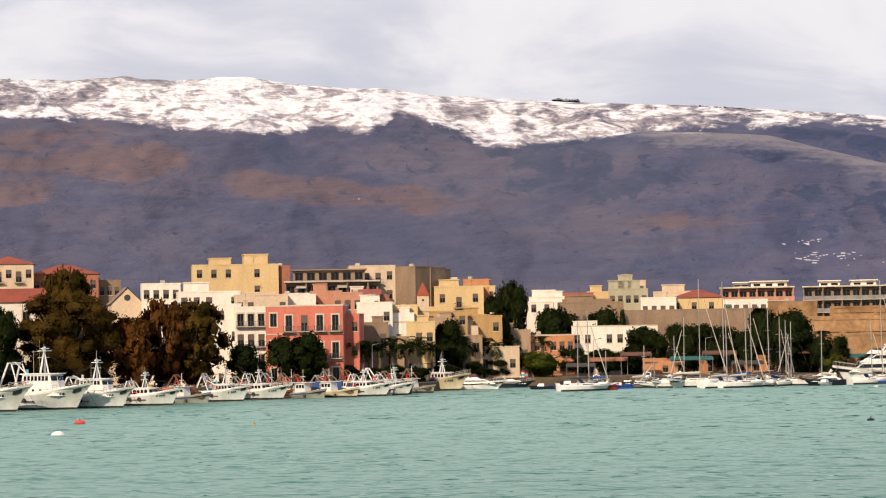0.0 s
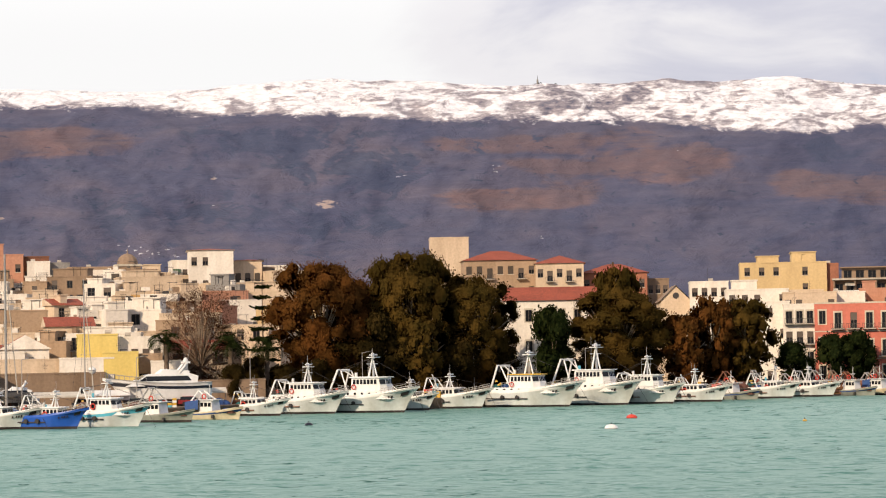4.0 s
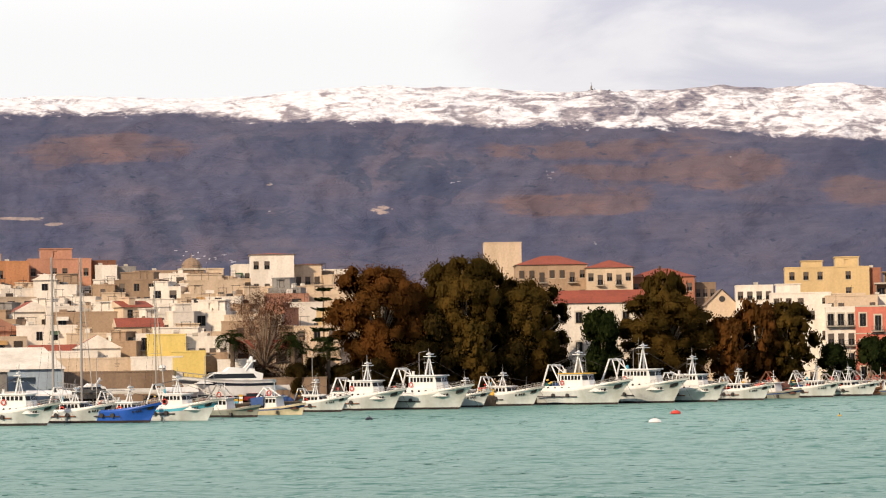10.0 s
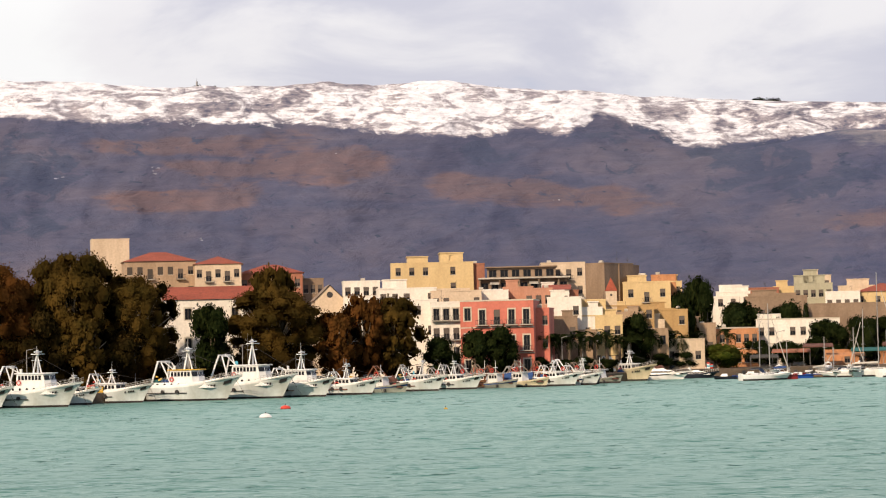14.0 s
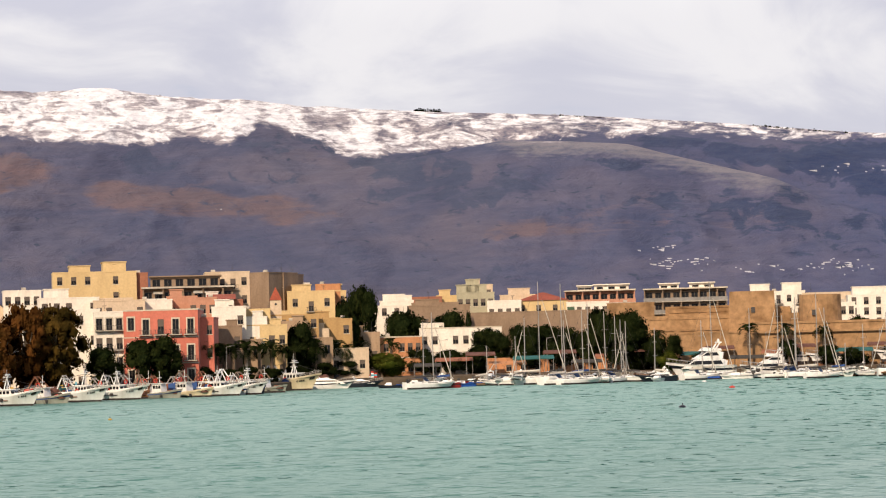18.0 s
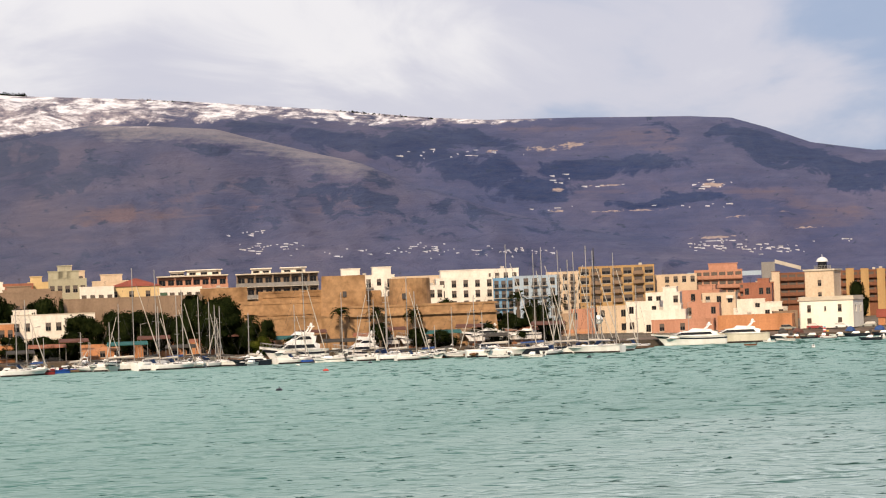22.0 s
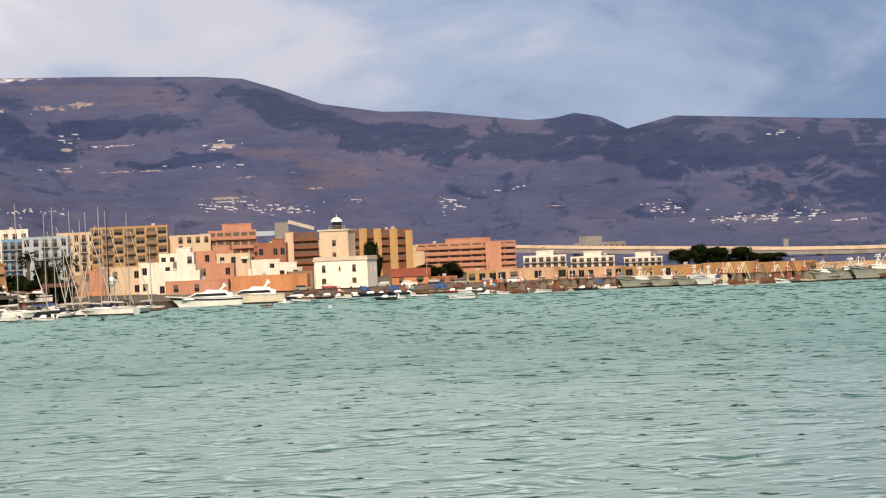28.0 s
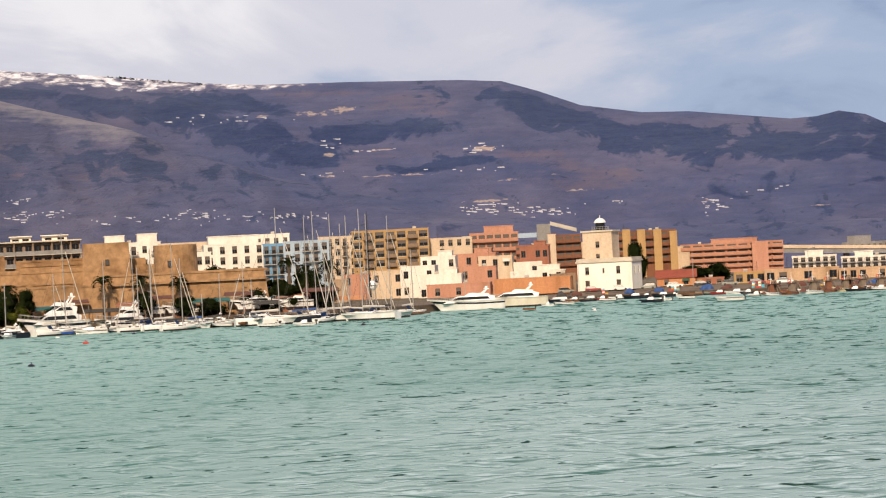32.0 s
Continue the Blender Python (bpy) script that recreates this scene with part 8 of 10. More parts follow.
def gillnetter(brg, dist, L, colour="cream", turn=-38, seed=0, tarp=None, label=""):
    """A small open fishing boat with gallows, nets and a shelter."""
    rng = random.Random(seed)
    B = L * 0.32
    free, bow = 0.09 * L, 0.16 * L + 0.2
    ob = new("small_fishing_boat")
    ob.matrix_world = moored(brg, dist, L, turn)
    child("hull", hull_mesh(L, B, free, bow, L * 0.07, [HULLS[colour], M_BOOT, M_DECK, M_TARP], strake=rng.random() < 0.5), ob)
    z = free
    p = Pile()
    xh = -0.05 * L + rng.uniform(-0.1, 0.1) * L
    house_block(p, xh - 0.12 * L, xh + 0.12 * L, B * 0.3, z - 0.3, z + 1.9, 0.15, 0.06)
    wheel = p.put("cabin", M_WHITE if brg < 25 else rng.choice((M_WOODHULL, M_RUSTY, M_DECK, M_CREAMHULL)), ob)
    for i in range(3):
        q = Pile()
        xa = xh - 0.09 * L + i * 0.065 * L
        q.box(xa, xa + 0.045 * L, -B * 0.3 - 0.01, -B * 0.2, z + 0.95, z + 1.55)
        q.put("window", M_DARKWIN, wheel)
    p = Pile()
    p.box(xh - 0.17 * L, xh + 0.15 * L, -B * 0.36, B * 0.36, z + 1.9, z + 2.02)
    p.put("cabin_roof", M_WHITE if brg < 25 else M_NET, ob)
    g = rng.uniform(3.2, 4.4) if brg < 25 else (rng.uniform(2.4, 3.0) if brg < 34.5 else rng.uniform(3.2, 4.4))
    p = Pile()
    for s in (-1, 1):
        p.bar((-0.46 * L, s * B * 0.36, z), (-0.22 * L, s * B * 0.16, z + g), 0.16, 0.12)
        p.bar((-0.02 * L, s * B * 0.28, z + 1.9), (-0.21 * L, s * B * 0.16, z + g), 0.11)
    p.bar((-0.22 * L, -B * 0.2, z + g), (-0.22 * L, B * 0.2, z + g), 0.15)
    p.bar((-0.34 * L, -B * 0.26, z + g * 0.5), (-0.34 * L, B * 0.26, z + g * 0.5), 0.06)
    p.put("gallows", rng.choice((M_WHITE, M_RUSTY, M_ALU, M_DECK)) if brg < 25 else (rng.choice((M_CREAMHULL, M_DECK, M_RUSTY)) if brg > 34.5 else M_DECK), ob)
    p = Pile()
    p.bar((xh, 0, z + 2), (xh, 0, z + 3.6 + rng.random()), 0.06, 0.04)
    p.box(xh - 0.1, xh + 0.1, -0.6, 0.6, z + 3.0, z + 3.12)
    p.put("mast", M_WHITE, ob)
    for i in range(2):
        p = Pile()
        p.dome(0.2 * L + i * 0.12 * L, rng.uniform(-0.3, 0.3), z - 0.1, 0.9, 0.8, 3, 8)
        p.put("net", M_NET if i else (M_RUSTY if tarp is None else tarp), ob)
    if tarp is not None:
        p = Pile()
        p.face((-0.4 * L, -B * 0.42, z + 1.7), (xh - 0.1 * L, -B * 0.42, z + 2.0), (xh - 0.1 * L, B * 0.42, z + 2.0), (-0.4 * L, B * 0.42, z + 1.7))
        p.face((-0.4 * L, -B * 0.44, z + 0.5), (xh - 0.1 * L, -B * 0.44, z + 0.5), (xh - 0.1 * L, -B * 0.42, z + 2.0), (-0.4 * L, -B * 0.42, z + 1.7))
        p.put("tarpaulin", tarp, ob)
    child("lifebuoy", ring_mesh(0.38, 0.09), ob, (xh, -B * 0.36 - 0.1, z + 2.5))
    q = Pile()
    q.bar((0.1 * L, -B * 0.47, free * 0.7), (0.1 * L, -B * 0.5, 0.2), 0.22, sides=8)
    q.put("fender", M_IRON, ob)
    tagged(ob, label or f"small {colour} fishing boat with gallows and heaped nets", "fishing boat", "moored fishing boats")
    return ob


def sailboat(brg, dist, L, mast, colour="white", turn=20, seed=0, cover=None, label="", mast_r=0.12, dark=False):
    """A sailing yacht; mast is the height of its truck above the water."""
    rng = random.Random(seed)
    B = L * 0.29
    ob = new("sailing_boat")
    ob.matrix_world = moored(brg, dist, L, turn)
    child("hull", hull_mesh(L, B, 0.085 * L + 0.15, 0.105 * L + 0.2, L * 0.10, [HULLS[colour], M_BOOT, M_SAILCOVER, HULLS[colour]], 0.7), ob)
    z = 0.085 * L - 0.1
    p = Pile()
    house_block(p, -0.12 * L, 0.22 * L, B * 0.27, z, z + 0.62, 1.4, 0.3)
    cab = p.put("cabin", M_WHITE, ob)
    p = Pile()
    p.box(-0.08 * L, 0.12 * L, -B * 0.27 + 0.02, -B * 0.2, z + 0.25, z + 0.45)
    p.put("cabin_window", M_DARKWIN, cab)
    xm = 0.08 * L
    p = Pile()
    lean = rng.uniform(-0.012, 0.004) * mast
    p.bar((xm, 0, z), (xm + lean, 0, mast), mast_r, mast_r * 0.7, 7)
    for f in (0.45, 0.72):
        zz = z + (mast - z) * f
        p.bar((xm + lean * f, -0.9, zz), (xm + lean * f, 0.9, zz), 0.035, sides=4)
    p.put("mast", M_IRON if dark else M_ALU, ob)
    p = Pile()
    p.bar((xm, 0, z + 1.5), (xm - 0.38 * L, 0, z + 1.35), 0.09, sides=6)
    p.put("boom", M_ALU, ob)
    p = Pile()
    p.bar((xm - 0.2, 0, z + 1.72), (xm - 0.37 * L, 0, z + 1.55), 0.26, 0.18, 7)
    p.put("sail_cover", cover or (M_TARP if rng.random() < 0.15 else (M_SAILCOVER if rng.random() < 0.5 else M_HATCH)), ob)
    p = Pile()
    p.bar((xm + lean, 0, mast - 0.3), (L * 0.46, 0, z + 0.4), 0.02, sides=3)
    p.bar((xm + lean, 0, mast - 0.1), (-L * 0.49, 0, z + 0.3), 0.02, sides=3)
    for s in (-1, 1):
        p.bar((xm + lean * 0.7, 0, z + (mast - z) * 0.75), (xm - 0.3, s * B * 0.46, z + 0.2), 0.018, sides=3)
    p.put("rigging", M_IRON, ob)
    if rng.random() < 0.75:
        p = Pile()
        a, b = Vector((xm + lean, 0, mast - 1.0)), Vector((L * 0.46, 0, z + 0.8))
        p.bar(a.lerp(b, 0.15), b, 0.06, 0.11, 6)
        p.put("furled_jib", M_SAILCOVER, ob)
    p = Pile()
    p.face((-0.32 * L, -B * 0.33, z + 1.4), (-0.12 * L, -B * 0.3, z + 1.5), (-0.12 * L, B * 0.3, z + 1.5), (-0.32 * L, B * 0.33, z + 1.4))
    p.face((-0.12 * L, -B * 0.3, z + 1.5), (-0.04 * L, -B * 0.26, z + 0.62), (-0.04 * L, B * 0.26, z + 0.62), (-0.12 * L, B * 0.3, z + 1.5))
    p.put("sprayhood", M_TARP if rng.random() < 0.5 else M_SAILCOVER, ob)
    tagged(ob, label or f"{colour} sailing yacht with furled sail moored in the marina", "sailing boat", "moored sailing boats")
    return ob


def swept(p, outline, y0, y1, z0, z1, mat=0):
    """A cabin from its side outline (x, z), its half width going from y0 at height z0 to y1 at z1."""
    def half(z):
        return y0 + (y1 - y0) * (z - z0) / max(0.01, z1 - z0)
    near = [(x, -half(z), z) for x, z in outline]
    far_side = [(x, half(z), z) for x, z in outline]
    p.face(*near, mat=mat).face(*far_side[::-1], mat=mat)
    for i in range(len(outline)):
        j = (i + 1) % len(outline)
        p.face(near[j], near[i], far_side[i], far_side[j], mat=mat)


def motor_yacht(brg, dist, L, colour="white", turn=15, seed=0, decks=1, stripe=True, label="", z=0.0, tall=1.0):
    """A motor yacht with a long foredeck, a swept saloon with dark glass and a radar arch; decks 2 adds a bridge deck."""
    rng = random.Random(seed)
    B = L * 0.28
    free, bow = 0.100 * L + 0.1, 0.145 * L + 0.25
    ob = new("motor_yacht")
    ob.matrix_world = Matrix.Translation((0, 0, z)) @ moored(brg, dist, L, turn) @ Matrix.Diagonal((1, 1, tall, 1))
    hull = child("hull", hull_mesh(L, B, free, bow, L * 0.20, [HULLS[colour], M_BOOT, M_SAILCOVER, M_NAVY], 0.9, strake=stripe), ob)
    zc = free - 0.2
    tops = [(-0.36, 0.0, 0.30, 0.085, B * 0.40, B * 0.31)]
    if decks > 1:
        tops.append((-0.31, 0.085, 0.10, 0.160, B * 0.33, B * 0.26))
    for n, (xa, za, xb, zb, y0, y1) in enumerate(tops):
        h = zb - za
        out = [(xa, za), (xb, za), (xb - 0.10, za + h * 0.48), (xb - 0.19, za + h * 0.92), (xb - 0.27, zb), (xa + 0.05, zb), (xa - 0.02, za + h * 0.8)]
        p = Pile()
        swept(p, [(x * L, zc + q * L) for x, q in out], y0, y1, zc + za * L, zc + zb * L)
        cab = p.put("saloon" if n == 0 else "bridge_deck", M_WHITE, ob)

        def wide(q):
            return y0 + (y1 - y0) * (q - za) / h
        for s in (-1, 1):
            q = Pile()
            lo, hi = za + h * 0.42, za + h * 0.82
            pts = [(xa + 0.05, lo), (xb - 0.115, lo), (xb - 0.19, hi), (xa + 0.08, hi)]
            face = [(x * L, s * (wide(v) + 0.03), zc + v * L) for x, v in pts]
            q.face(*(face if s < 0 else face[::-1]))
            q.put("side_window", M_DARKWIN, cab)
        q = Pile()
        lo, hi = za + h * 0.52, za + h * 0.90
        q.face(((xb - 0.108) * L + 0.05, -wide(lo) * 0.9, zc + lo * L + 0.03), ((xb - 0.108) * L + 0.05, wide(lo) * 0.9, zc + lo * L + 0.03),
               ((xb - 0.186) * L + 0.05, wide(hi) * 0.9, zc + hi * L + 0.03), ((xb - 0.186) * L + 0.05, -wide(hi) * 0.9, zc + hi * L + 0.03))
        q.put("windscreen", M_DARKWIN, cab)
    zt = zc + tops[-1][3] * L
    p = Pile()
    swept(p, [(-0.30 * L, zt), (0.0, zt), (-0.06 * L, zt + 0.035 * L), (-0.30 * L, zt + 0.02 * L)], B * 0.27, B * 0.24, zt, zt + 0.035 * L)
    p.put("flybridge", M_WHITE, ob)
    p = Pile()
    for s in (-1, 1):
        p.bar((-0.20 * L, s * B * 0.26, zt), (-0.28 * L, s * B * 0.22, zt + 0.075 * L), 0.045 * B, 0.03 * B, 6)
    p.box(-0.31 * L, -0.25 * L, -B * 0.23, B * 0.23, zt + 0.072 * L, zt + 0.085 * L)
    arch = p.put("radar_arch", M_WHITE, ob)
    p = Pile()
    p.dome(-0.28 * L, 0, zt + 0.085 * L, 0.022 * L, 0.03 * L, 4, 8)
    p.put("radome", M_WHITE, arch)
    p = Pile()
    p.bar((-0.29 * L, B * 0.1, zt + 0.085 * L), (-0.32 * L, B * 0.1, zt + 0.20 * L), 0.03, 0.02, 4)
    p.put("antenna", M_ALU, arch)
    p = Pile()
    for g in (-1, 1):
        line = []
        for i in range(8):
            f = 0.62 + 0.05 * i
            x = L * (f - 0.5)
            line.append((x, g * B / 2 * (1 - min(1.0, (f - 0.5) / 0.5) ** 2.3) ** 0.6 * 0.93, deck_at(free, bow, L, x) + 0.35))
        p.railing(line, 0.6)
    p.put("bow_rail", M_ALU, ob)
    p = Pile()
    for i in range(3):
        x = (0.16 + 0.07 * i) * L
        p.face((x, -B * 0.40 * (1 - (x / L / 0.5) ** 2.3) - 0.16, free * 0.82), (x + 0.04 * L, -B * 0.40 * (1 - ((x / L + 0.04) / 0.5) ** 2.3) - 0.16, free * 0.84),
               (x + 0.04 * L, -B * 0.41 * (1 - ((x / L + 0.04) / 0.5) ** 2.3) - 0.18, free * 0.98), (x, -B * 0.41 * (1 - (x / L / 0.5) ** 2.3) - 0.18, free * 0.96))
    p.put("hull_window", M_DARKWIN, hull)
    tagged(ob, label or "white motor yacht with dark windows and radar arch", "motor yacht", "moored motor yachts")
    return ob


def dinghy(brg, dist, L, colour="white", turn=0, seed=0, label=""):
    rng = random.Random(seed)
    B = L * 0.36
    ob = new("small_boat")
    ob.matrix_world = moored(brg, dist, L, turn)
    child("hull", hull_mesh(L, B, 0.11 * L, 0.15 * L, L * 0.08, [HULLS[colour], M_BOOT, M_DECK, M_NAVY], 0.85, strake=rng.random() < 0.4), ob)
    p = Pile()
    kind = rng.random()
    if kind < 0.55:
        house_block(p, -0.12 * L, 0.22 * L, B * 0.32, 0.08 * L, 0.08 * L + 0.75, 0.9, 0.2)
        c = p.put("cuddy", M_WHITE, ob)
        q = Pile()
        q.face((-0.08 * L, -B * 0.31, 0.08 * L + 0.35), (0.08 * L, -B * 0.31, 0.08 * L + 0.35), (0.04 * L, -B * 0.29, 0.08 * L + 0.65), (-0.08 * L, -B * 0.29, 0.08 * L + 0.65))
        q.put("cuddy_window", M_DARKWIN, c)
    else:
        for i in range(3):
            x = -0.3 * L + 0.25 * L * i
            p.box(x, x + 0.25, -B * 0.4, B * 0.4, 0.08 * L, 0.08 * L + 0.06)
        p.put("thwart", M_WOODHULL, ob)
    p = Pile()
    p.box(-0.53 * L, -0.47 * L, -0.18, 0.18, 0.02 * L, 0.16 * L)
    p.box(-0.56 * L, -0.45 * L, -0.22, 0.22, 0.16 * L, 0.24 * L)
    p.put("outboard_motor", M_IRON, ob)
    tagged(ob, label or f"small {colour} boat with an outboard motor", "boat", "small moored boats")
    return ob


# fishing fleet on the western quay
for b, d, L, c, style, seed in ((-16.65, 358, 13.9, "white", 0, 1), (-15.26, 366, 12.6, "white", 1, 2), (-14.29, 363, 11.8, "blue", 2, 3), (-12.95, 368, 13.4, "white", 3, 4),
                                (-9.84, 407, 11.2, "white", 1, 5), (-8.62, 413, 15.4, "white", 0, 6), (-7.08, 413, 17.8, "white", 0, 7), (-6.53, 424, 12.0, "white", 2, 8),
                                (-5.35, 430, 14.2, "white", 1, 9), (-3.39, 431, 19.0, "white", 4, 10), (-2.09, 437, 18.8, "white", 0, 11), (-1.08, 440, 15.2, "white", 0, 12),
                                (0.01, 449, 12.3, "white", 1, 13), (1.58, 466, 12.3, "white", 2, 14), (2.47, 474, 11.6, "white", 1, 15), (4.78, 484, 11.2, "white", 1, 16),
                                (5.28, 489, 10.4, "white", 2, 17), (6.47, 520, 14.7, "cream", 2, 18), (-21.23, 347, 7.6, "white", 2, 19)):
    trawler(b, d, L, c, style=style, seed=seed)
for b, d, L, c, seed, tarp in ((-24.55, 347, 8.0, "white", 39, None), (-23.90, 348, 8.2, "white", 40, None), (-23.08, 347, 9.0, "white", 41, M_ORANGE), (-22.44, 348, 6.8, "grey", 42, None), (-21.71, 347, 8.6, "yellow", 43, M_TARP),
                               (-20.11, 356, 8.4, "white", 44, None), (-19.43, 358, 8.0, "grey", 45, None), (-18.85, 359, 8.6, "cream", 46, None), (-17.95, 361, 9.6, "grey", 47, None),
                               (-11.79, 382, 11.5, "grey", 48, None), (-10.74, 392, 11.2, "cream", 49, M_TARP), (0.81, 460, 11.0, "grey", 50, M_ORANGE), (3.40, 478, 10.2, "grey", 51, None),
                               (4.12, 479, 11.2, "cream", 52, M_TARP), (3.02, 484, 9.0, "white", 53, None), (5.85, 502, 9.5, "grey", 54, None), (1.98, 478, 9.0, "grey", 55, None), (2.66, 481, 9.5, "wood", 56, M_NET), (3.78, 484, 9.0, "navy", 57, M_RUSTY), (4.50, 488, 10.0, "wood", 58, M_TARP), (4.92, 489, 9.0, "white", 59, M_NET),
                               (5.35, 495, 10.0, "navy", 60, M_RUSTY), (1.30, 470, 9.0, "wood", 61, M_HATCH)):
    gillnetter(b, d, L, c, seed=seed, tarp=tarp)


# the eastern mole
for b, d, L, c, style, seed in ((34.66, 570, 10.5, "grey", 1, 70), (35.37, 568, 9.6, "grey", 2, 71), (35.97, 566, 9.0, "grey", 1, 72), (36.40, 562, 9.2, "white", 2, 73), (39.00, 558, 10.2, "grey", 2, 74),
                                (39.43, 560, 12.0, "grey", 1, 75), (40.03, 560, 13.0, "grey", 1, 76), (41.00, 556, 10.0, "grey", 2, 77), (41.60, 560, 11.5, "grey", 1, 78), (42.34, 562, 11.0, "grey", 0, 79)):
    trawler(b, d, L, c, turn=-146, style=style, seed=seed, group="fishing boats on the eastern mole")
for b, d, L, c, seed, tarp in ((32.05, 560, 6.0, "wood", 89, None), (32.45, 561, 6.4, "white", 90, M_NET), (32.82, 565, 6.2, "wood", 91, None), (33.22, 567, 6.6, "cream", 92, M_RUSTY), (33.61, 567, 6.2, "wood", 93, None),
                               (33.96, 567, 6.4, "white", 94, M_NET), (34.32, 570, 6.0, "cream", 95, None), (36.75, 562, 6.6, "white", 96, M_HATCH), (37.10, 558, 6.2, "wood", 97, M_NET), (37.50, 556, 6.8, "cream", 98, None),
                               (37.86, 555, 6.4, "wood", 99, M_RUSTY), (38.18, 555, 6.6, "white", 100, M_NET), (38.55, 555, 6.4, "cream", 101, None), (31.60, 562, 5.6, "white", 102, M_HATCH), (40.62, 560, 7.0, "wood", 103, M_NET)):
    gillnetter(b, d, L, c, turn=-146, seed=seed, tarp=tarp)

# ------------------------------------------------------------------ the marina
sailboat(11.16, 520, 9, 14.1, "white", 150, seed=200)
sailboat(11.53, 522, 8, 10.3, "white", 35, seed=201)
sailboat(12.41, 517, 15, 21.6, "white", 12, seed=202)
sailboat(12.66, 524, 15, 21.1, "white", 60, seed=203)
sailboat(13.36, 526, 11, 16.8, "white", 28, seed=204)
sailboat(13.53, 520, 9, 12.8, "white", 150, seed=205)
sailboat(13.72, 528, 11, 15.1, "white", 35, seed=206)
sailboat(13.82, 524, 11, 13.9, "white", 60, seed=207)
sailboat(14.07, 522, 8, 8.6, "white", 28, seed=208)
sailboat(10.09, 512, 9, 7.5, "red", 4, seed=209)
sailboat(10.52, 516, 8, 6.2, "white", 150, seed=210)
sailboat(10.85, 522, 8, 8.4, "white", 35, seed=211)
sailboat(13.91, 520, 9, 13.1, "white", 60, seed=212)
sailboat(16.30, 525, 13, 20.9, "white", 28, seed=213)
sailboat(17.00, 528, 11, 17.6, "white", 150, seed=214)
sailboat(15.91, 522, 9, 12.6, "white", 35, seed=215)
sailboat(17.98, 526, 10, 16.9, "white", 60, seed=216)
sailboat(18.70, 518, 11, 17.7, "white", 10, seed=217)
sailboat(19.23, 518, 8, 7.0, "white", 10, seed=218)
sailboat(21.29, 514, 16, 23.7, "white", 10, seed=219)
sailboat(21.72, 522, 12, 21.8, "white", 28, seed=220)
sailboat(22.06, 516, 14, 22.8, "navy", 10, seed=221)
sailboat(22.06, 516, 14, 22.7, "white", 150, seed=222)
sailboat(22.28, 524, 12, 22.2, "white", 35, seed=223)
sailboat(22.78, 518, 13, 21.6, "white", 10, seed=224)
sailboat(23.01, 526, 14, 22.4, "white", 60, seed=225, dark=True)
sailboat(23.25, 520, 14, 21.8, "white", 15, seed=226)
sailboat(23.65, 524, 13, 21.2, "white", 28, seed=227)
sailboat(21.70, 520, 12, 20.0, "white", 150, seed=228)
sailboat(19.62, 522, 9, 10.9, "white", 35, seed=229)
sailboat(20.22, 524, 9, 9.5, "white", 60, seed=230)
sailboat(17.07, 528, 10, 14.9, "white", 28, seed=231)
motor_yacht(7.46, 528, 11.5, "white", -12, seed=300, decks=1)
motor_yacht(8.10, 536, 8.6, "navy", -12, seed=301, decks=1)
motor_yacht(24.12, 568, 17.5, "white", 186, seed=302, decks=1, tall=1.02, label="long white motor yacht with a dark hull stripe")
motor_yacht(25.22, 574, 16.5, "ivory", 186, seed=303, decks=1, tall=1.15, stripe=False, label="ivory motor yacht with a tall flybridge")
motor_yacht(14.86, 533, 15.5, "white", 198, seed=310, decks=2, tall=1.5, label="large white motor yacht with two decks and flybridge")
motor_yacht(16.55, 533, 12.0, "white", 200, seed=311, decks=2, tall=1.45, label="white motor yacht with a tall bridge deck")
motor_yacht(14.11, 512, 9, "navy", 200, seed=312, decks=1, label="white-topped motor boat with a dark hull")
dinghy(8.03, 517, 5.1, "navy", 174, seed=400)
dinghy(8.48, 517, 5.2, "blue", 177, seed=401)
dinghy(8.93, 517, 5.6, "wood", 188, seed=402)
dinghy(10.57, 519, 6.3, "wood", 189, seed=403)
dinghy(11.03, 519, 5.5, "blue", 182, seed=404)
dinghy(13.09, 522, 6.1, "white", 192, seed=405)
dinghy(13.68, 526, 4.9, "white", 190, seed=406)
dinghy(8.62, 537, 5.6, "white", 186, seed=407)
dinghy(8.95, 538, 5.0, "white", 194, seed=408)
dinghy(9.32, 534, 6.0, "white", 169, seed=409)
dinghy(14.12, 533, 7.2, "white", 184, seed=413)
dinghy(14.94, 528, 5.2, "white", 166, seed=414)
dinghy(15.47, 521, 5.4, "blue", 172, seed=415)
dinghy(16.05, 520, 7.1, "white", 174, seed=416)
dinghy(16.78, 522, 4.9, "white", 193, seed=417)
dinghy(17.24, 523, 4.9, "wood", 178, seed=418)
dinghy(17.75, 522, 6.9, "white", 190, seed=419)
dinghy(18.49, 519, 6.3, "wood", 168, seed=420)
dinghy(19.17, 517, 5.2, "white", 185, seed=421)
dinghy(19.66, 516, 6.0, "navy", 180, seed=422)
dinghy(20.98, 492, 4.6, "white", 170, seed=423)
dinghy(20.17, 495, 4.6, "white", 193, seed=424)
dinghy(26.64, 568, 2.9, "white", 172, seed=425)
dinghy(26.20, 534, 2.8, "wood", 172, seed=426)
dinghy(26.93, 577, 4.7, "white", 193, seed=427)
dinghy(25.80, 597, 5.6, "white", 175, seed=428)
dinghy(26.32, 599, 4.2, "white", 172, seed=429)
dinghy(26.72, 605, 6.4, "navy", 194, seed=430)
dinghy(27.50, 599, 4.2, "navy", 186, seed=431)
dinghy(27.96, 595, 4.2, "white", 171, seed=432)
dinghy(28.88, 550, 5.1, "navy", 172, seed=433)
dinghy(29.21, 563, 4.0, "white", 175, seed=434)
